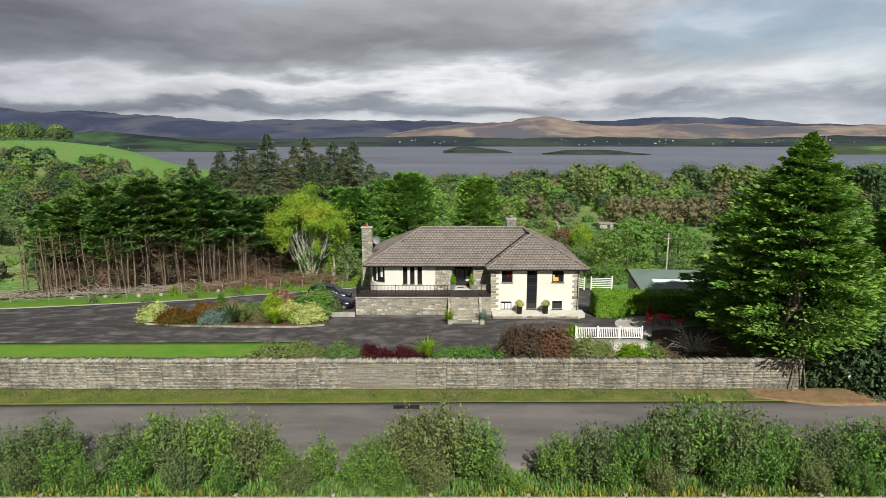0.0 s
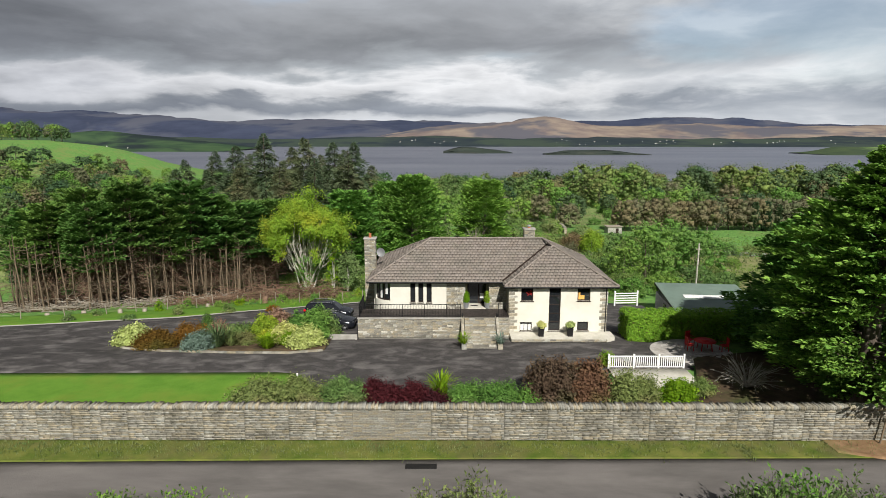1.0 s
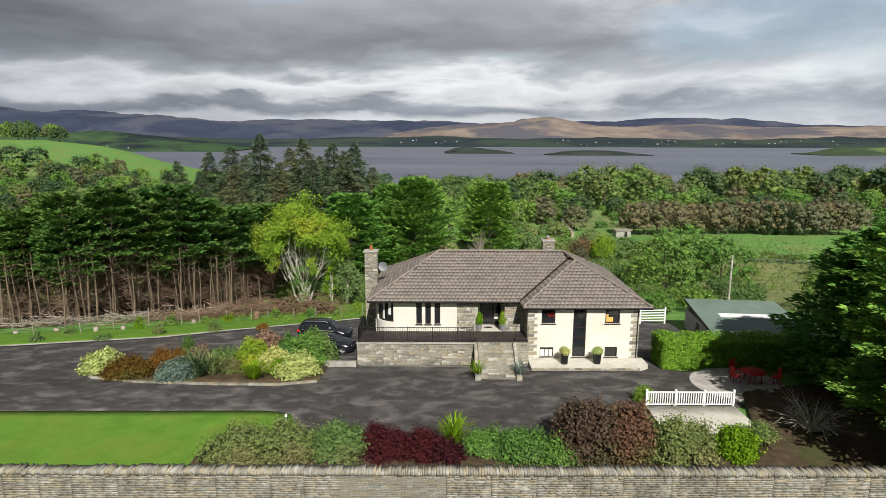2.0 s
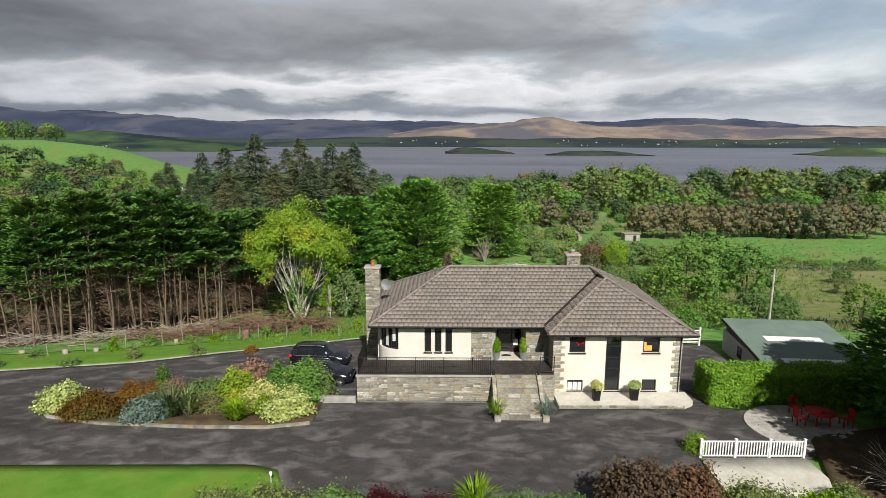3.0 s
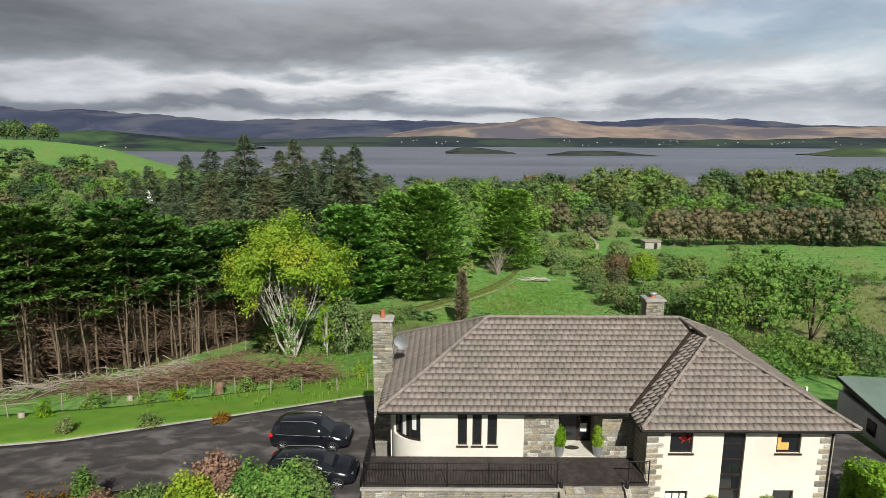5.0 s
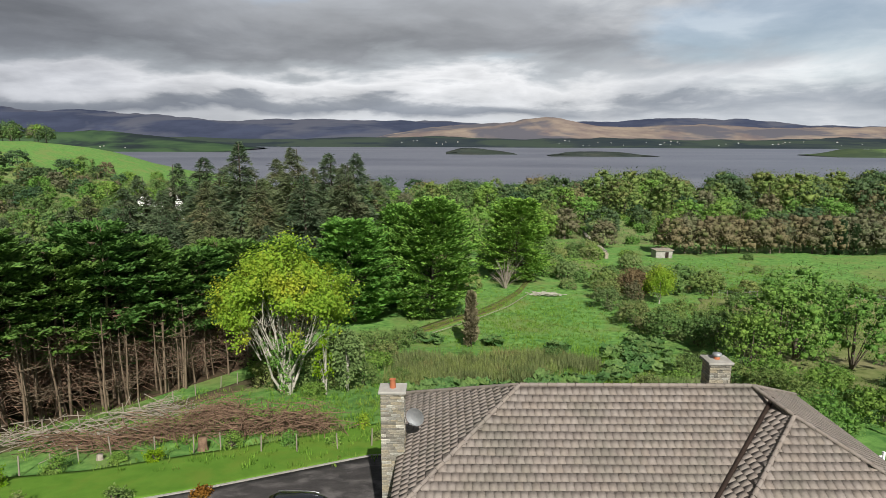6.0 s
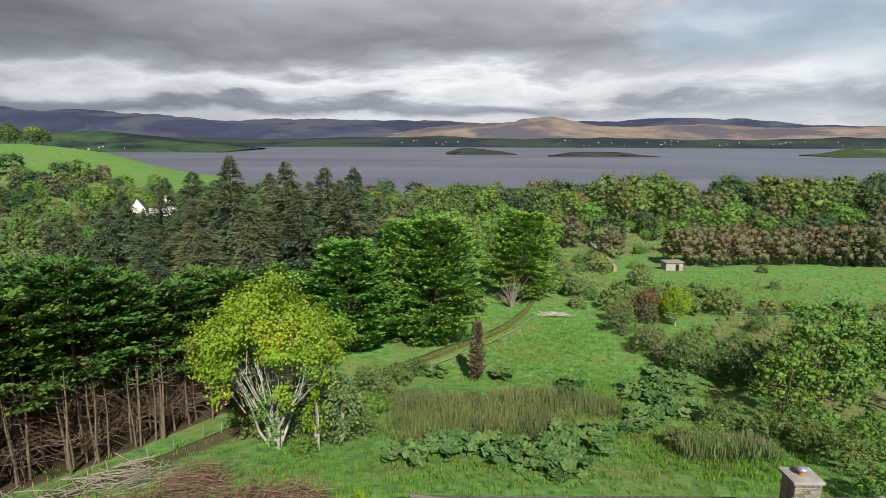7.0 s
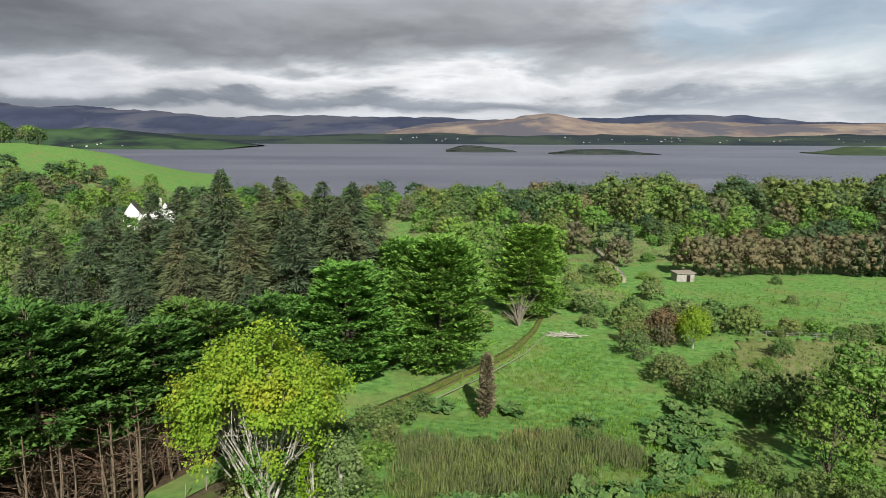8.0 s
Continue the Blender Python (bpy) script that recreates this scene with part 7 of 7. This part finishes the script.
def gate(at, turn, L=2.6, H=1.25):
    e = thing("field_gate", "white painted five-bar timber gate", "gate", at, turn, "white gates")
    for x in (0.05, L - 0.05):
        part("post", boxes((x - 0.07, x + 0.07, -0.07, 0.07, -0.3, H + 0.25), bevel=0.01), M_WHITE, e)
    for i in range(5):
        part("bar", boxes((0.12, L - 0.12, -0.02, 0.02, 0.12 + i * 0.26, 0.22 + i * 0.26)), M_WHITE, e)
    return e


g1 = gate((17.3, 67.5, float(land(17.3, 67.5)) + 0.2), 5)
copy_thing(g1, pose(14.6, 69.5, float(land(14.6, 69.5)) + 0.3, 0, 0, -35))
pole = thing("utility_pole", "pale wooden utility pole with a small bracket", "pole", at_land(26.8, 69.5, -0.4))
V, F = tube([(0, 0, 0), (0, 0, 7.2)], [0.11, 0.08], 8)
raw_mesh("shaft", V, F, M_PALEBARK, pole)
part("bracket", boxes((-0.3, 0.3, -0.05, 0.05, 6.5, 6.6)), M_WOOD, pole)

# ---- fence line, stumps and brushwood behind the back lawn ----
def post_at(x, y, h=1.15, lean=0.0):
    e = thing("fence_post", "thin weathered wooden fence post", "post", at_land(x, y, -0.2), 0, "fence posts behind the lawn")
    V, F = tube([(0, 0, 0), (lean, 0, h + 0.2)], [0.05, 0.045], 6)
    raw_mesh("stake", V, F, M_WOOD, e)
    return e


for x, y in [(-52, 63), (-48, 63.5), (-44, 64), (-40, 64.8), (-36.3, 65.9), (-34, 67.4), (-31.4, 69.0), (-30.1, 70.0), (-29, 71), (-27.6, 72.2), (-24.9, 72.6), (-22.2, 72.4), (-20.4, 72.4), (-17.6, 72), (-15.2, 71.8), (-12.6, 72.2), (-10.4, 72.6),
             (-35.5, 77), (-33.9, 79), (-32.3, 82.3), (-31.7, 83.8), (-30.6, 87.5), (-29.4, 89.5), (-28.1, 92.4), (-26.9, 93.7)]:
    post_at(x, y, RNG.uniform(1.0, 1.4), RNG.normal() * 0.08)


def stump(x, y, h, r, mat):
    e = thing("tree_stump", "cut pale tree stump at the lawn's edge", "stump", at_land(x, y, -0.1))
    V, F = tube([(0, 0, 0), (0, 0, h * 0.4), (0.02, 0, h), (0.02, 0, h + 0.01)], [r * 1.25, r, r * 0.95, 0.01], 10)
    raw_mesh("bole", V, F, mat, e)


for x, y, h, r in [(-39.8, 67.6, .4, .26), (-35.3, 66.6, .6, .24), (-33.1, 67.4, .5, .22), (-32.3, 68.6, .35, .2), (-28, 71.6, .35, .2), (-43, 66.5, .4, .25)]:
    stump(x, y, h, r, M_WOOD)
stump(-21.8, 72.9, 0.9, 0.3, M_BROWNTWIG)


def brush_pile(name, label, n, spots, mat, lmin=0.8, lmax=3.0, rad=0.03):
    e = thing(name, label, "brushwood", kind="stuff")
    tw = []
    for _ in range(n):
        x0, y0, rx, ry, hh = spots[int(RNG.integers(len(spots)))]
        x, y = x0 + RNG.normal() * rx * 0.5, y0 + RNG.normal() * ry * 0.5
        z = float(land(x, y)) + abs(RNG.normal()) * hh * 0.5
        a, l = RNG.normal() * 0.6 + (0 if RNG.uniform() < 0.75 else 1.4), RNG.uniform(lmin, lmax)
        dx, dy, dz = math.cos(a) * l / 2, math.sin(a) * l / 2, RNG.normal() * 0.12 * l
        r = rad * RNG.uniform(0.4, 1.3)
        tw.append(tube([(x - dx, y - dy, z - dz), (x + RNG.normal() * 0.08, y, z + 0.06), (x + dx, y + dy, z + dz)], [r, r * 0.9, r * 0.5], 4))
    V, F = joined(tw)
    raw_mesh("brushwood_sticks", V, F, mat, e)
    return e


brush_pile("brushwood", "long heap of cut brown branches behind the lawn", 1500, [(-19, 75.8, 3, 1.4, 2.0), (-22.5, 76, 3, 1.5, 2.2), (-15.8, 76, 2.5, 1.3, 1.6), (-26, 75.2, 3, 1.3, 1.4), (-30, 73.8, 4, 1.4, .9), (-23.5, 81, 2, 2.5, 1.2)], M_BROWNTWIG)
brush_pile("brushwood", "grey dead branches fallen under the windbreak", 700, [(-33, 76, 6, 3, .8), (-40, 74, 7, 4, .9), (-47, 73, 7, 4, .9), (-54, 71, 6, 4, .9), (-30, 82, 4, 4, .7)], M_WOOD, 1.0, 3.5, 0.035)

# small plants on the back lawn
for i, (x, y, m_) in enumerate([(-18.9, 65.7, L_RUST), (-23.3, 65.2, L_OAK), (-28, 64.2, L_WILLOW), (-32.3, 62.4, L_OAK), (-38, 62.2, L_WILLOW), (-29.5, 69.5, L_ASH), (-26.5, 71, L_ASH), (-24, 71, L_LIME), (-31.5, 67.5, L_LIME), (-37, 65.2, L_OAK), (-13, 73, L_ASH), (-16, 73.2, L_ASH), (-10, 74, L_OAK), (-20, 73.3, L_ASH), (-11.5, 76.5, L_YELLOW)]):
    shrub("young_shrub", "small young shrub planted in the grass", 0.6 + 0.3 * (i % 3), 0.5 + 0.2 * (i % 2), m_, 24, 26, 0.12, 0.13, 0.55, i, at=at_land(x, y, 0.02))

# small things by the road and lawn
mk = thing("marker_post", "white and black roadside marker post", "post", at_land(25.0, 34.4, -0.1))
part("stake", boxes((-0.06, 0.06, -0.04, 0.04, 0, 0.8), bevel=0.01), M_BLACK, mk)
part("band", boxes((-0.065, 0.065, -0.045, 0.045, 0.8, 1.25), bevel=0.01), M_WHITE, mk)
for x in (21.2, 22.1):
    pr = thing("tree_prop", "dark timber prop under the overhanging branch", "prop", at_land(x, 33.9, -0.05))
    V, F = tube([(0, 0, 0), (0.45 if x < 21.5 else -0.45, 0.1, 3.1)], [0.05, 0.05], 6)
    raw_mesh("pole", V, F, M_STEM, pr)
dc = thing("drain_cover", "dark iron drain cover set in the lane", "drain", at_land(-2.1, 31.75, 0.06))
part("grating", boxes((-0.75, 0.75, -0.22, 0.22, -0.02, 0.012), bevel=0.005), M_BLACK, dc)
sl = thing("garden_light", "small white solar light in the lawn", "light", at_land(-11.0, 44.2, 0.05))
V, F = joined([tube([(0, 0, 0), (0, 0, 0.45)], [0.02, 0.02], 6), tube([(0, 0, 0.45), (0, 0, 0.62), (0, 0, 0.64)], [0.07, 0.07, 0.01], 10)])
raw_mesh("lamp", V, F, M_WHITE, sl)


# ---- single pieces: tiles and stones ----
def block_mesh(name, mat, bevel=0.12):
    bm = bmesh.new()
    box(bm, -0.5, 0.5, -0.5, 0.5, -0.5, 0.5)
    bmesh.ops.bevel(bm, geom=bm.edges[:], offset=bevel, segments=1, affect="EDGES")
    me = bpy.data.meshes.new(name)
    bm.to_mesh(me)
    bm.free()
    me.materials.append(mat)
    return me


def blocks(name, rows, me, parent):
    for x0, x1, y0, y1, z0, z1 in rows:
        ob = new(name, me)
        ob.parent = parent
        ob.location = ((x0 + x1) / 2, (y0 + y1) / 2, (z0 + z1) / 2)
        ob.scale = (x1 - x0, y1 - y0, z1 - z0)


STONE_BLOCK = block_mesh("stone", M_HSTONE, 0.06)
rng = random.Random(17)
# terrace front and its west end
blocks("stone", stone_wall(-8.2, 0.42, 53.76, -0.1, TZ - 0.1, rng, hmin=0.06, hmax=0.21, lmin=0.14, lmax=0.62), STONE_BLOCK, house)
blocks("stone", [(-8.2 - rng.uniform(0, 0.02), -8.08, 53.95 + i * 0.42, 54.36 + i * 0.42, z, z + 0.2) for i in range(6) for z in (-0.6, -0.39, -0.18, 0.03, 0.24, 0.45, 0.66, 0.87, 1.08, 1.29)], STONE_BLOCK, house)
blocks("stone", stone_wall(3.62, WX0 + 0.02, 53.98, -0.1, TZ - 0.1, rng, hmin=0.13, hmax=0.25, lmin=0.25, lmax=0.6), STONE_BLOCK, house)
# panels beside the porch
blocks("stone", stone_wall(-0.75, 0.68, FY - 0.04, TZ - 0.02, EZ - 0.21, rng, hmin=0.07, hmax=0.27, lmin=0.14, lmax=0.55), STONE_BLOCK, house)
blocks("stone", stone_wall(2.95, WX0, FY - 0.04, TZ - 0.02, EZ - 0.21, rng, hmin=0.07, hmax=0.27, lmin=0.14, lmax=0.55), STONE_BLOCK, house)
# quoins
z, i = 0.0, 0
while z < EZ - 0.3:
    hh = min(rng.uniform(0.22, 0.34), EZ - 0.2 - z)
    w0, w1 = (0.75, 0.42) if i % 2 else (0.5, 0.62)
    blocks("quoin", [(WX0 - 0.03, WX0 + w0, WY - 0.03, WY + 0.25, z + 0.01, z + hh - 0.01), (X1 - w1, X1 + 0.03, WY - 0.03, WY + 0.25, z + 0.01, z + hh - 0.01)], STONE_BLOCK, house)
    blocks("quoin", [(WX0 - 0.035, WX0 + 0.1, WY + 0.26, WY + 0.26 + 1.4, z + 0.01, z + hh - 0.01)], STONE_BLOCK, house)
    z += hh
    i += 1
# risers and treads of the steps
for i in range(NST):
    zt = TZ - 0.09 - i * 0.173
    y1, y0 = 54.05 - i * 0.335, 54.05 - (i + 1) * 0.335
    x = 0.74
    while x < 3.28:
        l = min(rng.uniform(0.35, 0.8), 3.3 - x)
        blocks("step_stone", [(x + 0.008, x + l - 0.008, y0 - 0.05 - rng.uniform(0, 0.02), y1 - 0.0, zt - 0.06, zt), (x + 0.01, x + l - 0.01, y0 - 0.035, y0 + 0.05, zt - 0.172, zt - 0.065)], STONE_BLOCK, house)
        x += l
# edge of the slab
blocks("stone", stone_wall(4.6, 12.5, 52.66, -0.1, 0.12, rng, hmin=0.09, hmax=0.13, lmin=0.25, lmax=0.6), STONE_BLOCK, house)
# chimney faces
for ch, x0, x1, y0, y1, z0, z1 in ((chL, -8.38, -7.36, 60.3, 61.1, 0.2, 7.13), (chR, 6.75, 7.75, 62.3, 63.2, 6.4, 7.73)):
    blocks("stone", stone_wall(x0, x1, y0 - 0.02, z0, z1, rng, hmin=0.07, hmax=0.17, lmin=0.16, lmax=0.5), STONE_BLOCK, ch)
    z = max(z0, 4.0)
    while z < z1 - 0.05:
        hh = min(rng.uniform(0.13, 0.22), z1 - z)
        for a, b in ((0, 0.38), (0.38, 0.8)):
            blocks("stone", [(x1 - 0.08, x1 + rng.uniform(0.0, 0.02), y0 + a + 0.02, y0 + b, z + 0.008, z + hh - 0.008), (x0 - rng.uniform(0.0, 0.02), x0 + 0.08, y0 + a + 0.02, y0 + b, z + 0.008, z + hh - 0.008)], STONE_BLOCK, ch)
        z += hh


# roof tiles
def inside(p, poly):
    c = False
    for (x0, y0), (x1, y1) in zip(poly, poly[1:] + poly[:1]):
        if (y0 > p[1]) != (y1 > p[1]) and p[0] < (x1 - x0) * (p[1] - y0) / (y1 - y0) + x0:
            c = not c
    return c


TW, TR = 0.33, 0.335
for n_, pl in enumerate(PLANES):
    a, b = Vector((*pl[0], 0)), Vector((*pl[1], 0))
    ed = (b - a).normalized()
    cen = Vector((sum(p[0] for p in pl) / len(pl), sum(p[1] for p in pl) / len(pl), 0))
    ud = Vector((-ed.y, ed.x, 0))
    if ud.dot(cen - a) < 0:
        ud = -ud
    reach = max((Vector((*p, 0)) - a).dot(ud) for p in pl)
    us = [(Vector((*p, 0)) - a).dot(ed) for p in pl]
    VV, r = [], 0
    v = -0.05
    while v < reach:
        u = min(us) - TW * (0.5 if r % 2 else 0.0)
        while u < max(us):
            cu, cv = u + TW / 2, v + TR / 2
            p = a + ed * cu + ud * max(cv, 0.03)
            if inside((p.x, p.y), pl):
                jz = rng.uniform(-0.003, 0.004)
                q = []
                for thick in (-0.010, 0.0):
                    for uu, vv, lift in ((u + 0.003, v, 0.018), (u + TW - 0.003, v, 0.018), (u + TW - 0.003, min(v + TR + 0.04, reach), 0.007), (u + 0.003, min(v + TR + 0.04, reach), 0.007)):
                        w_ = a + ed * uu + ud * vv
                        q.append((w_.x, w_.y, EZ + PITCH * vv + lift + jz + thick))
                VV.append(q)
            u += TW
        v += TR
        r += 1
    f = [(0, 3, 2, 1), (4, 5, 6, 7), (0, 1, 5, 4), (1, 2, 6, 5), (2, 3, 7, 6), (3, 0, 4, 7)]
    if n_ in (1, 2):
        for q in VV:
            raw_mesh("roof_tile", q, f, M_TILE, house)
    else:
        VA = np.array(VV).reshape(-1, 3)
        FA = (np.arange(len(VV))[:, None, None] * 8 + np.array(f)[None]).reshape(-1, 4)
        tagged(raw_mesh("roof_tiles", VA, FA, M_TILE, house), "", "", "", "stuff")
# the wall stones nearest to the middle of the lane front
near = [s for s in ROAD_STONES if -6.5 < s[0] < 2.5][:300]
ROAD_BLOCK = block_mesh("stone", M_STONE, 0.05)
blocks("stone", near, ROAD_BLOCK, road_wall)
rest = [s for s in ROAD_STONES if s not in set(near)]
V, F = box_arrays(rest)
tagged(raw_mesh("stones", V, F, M_STONE, road_wall), "", "", "", "stuff")
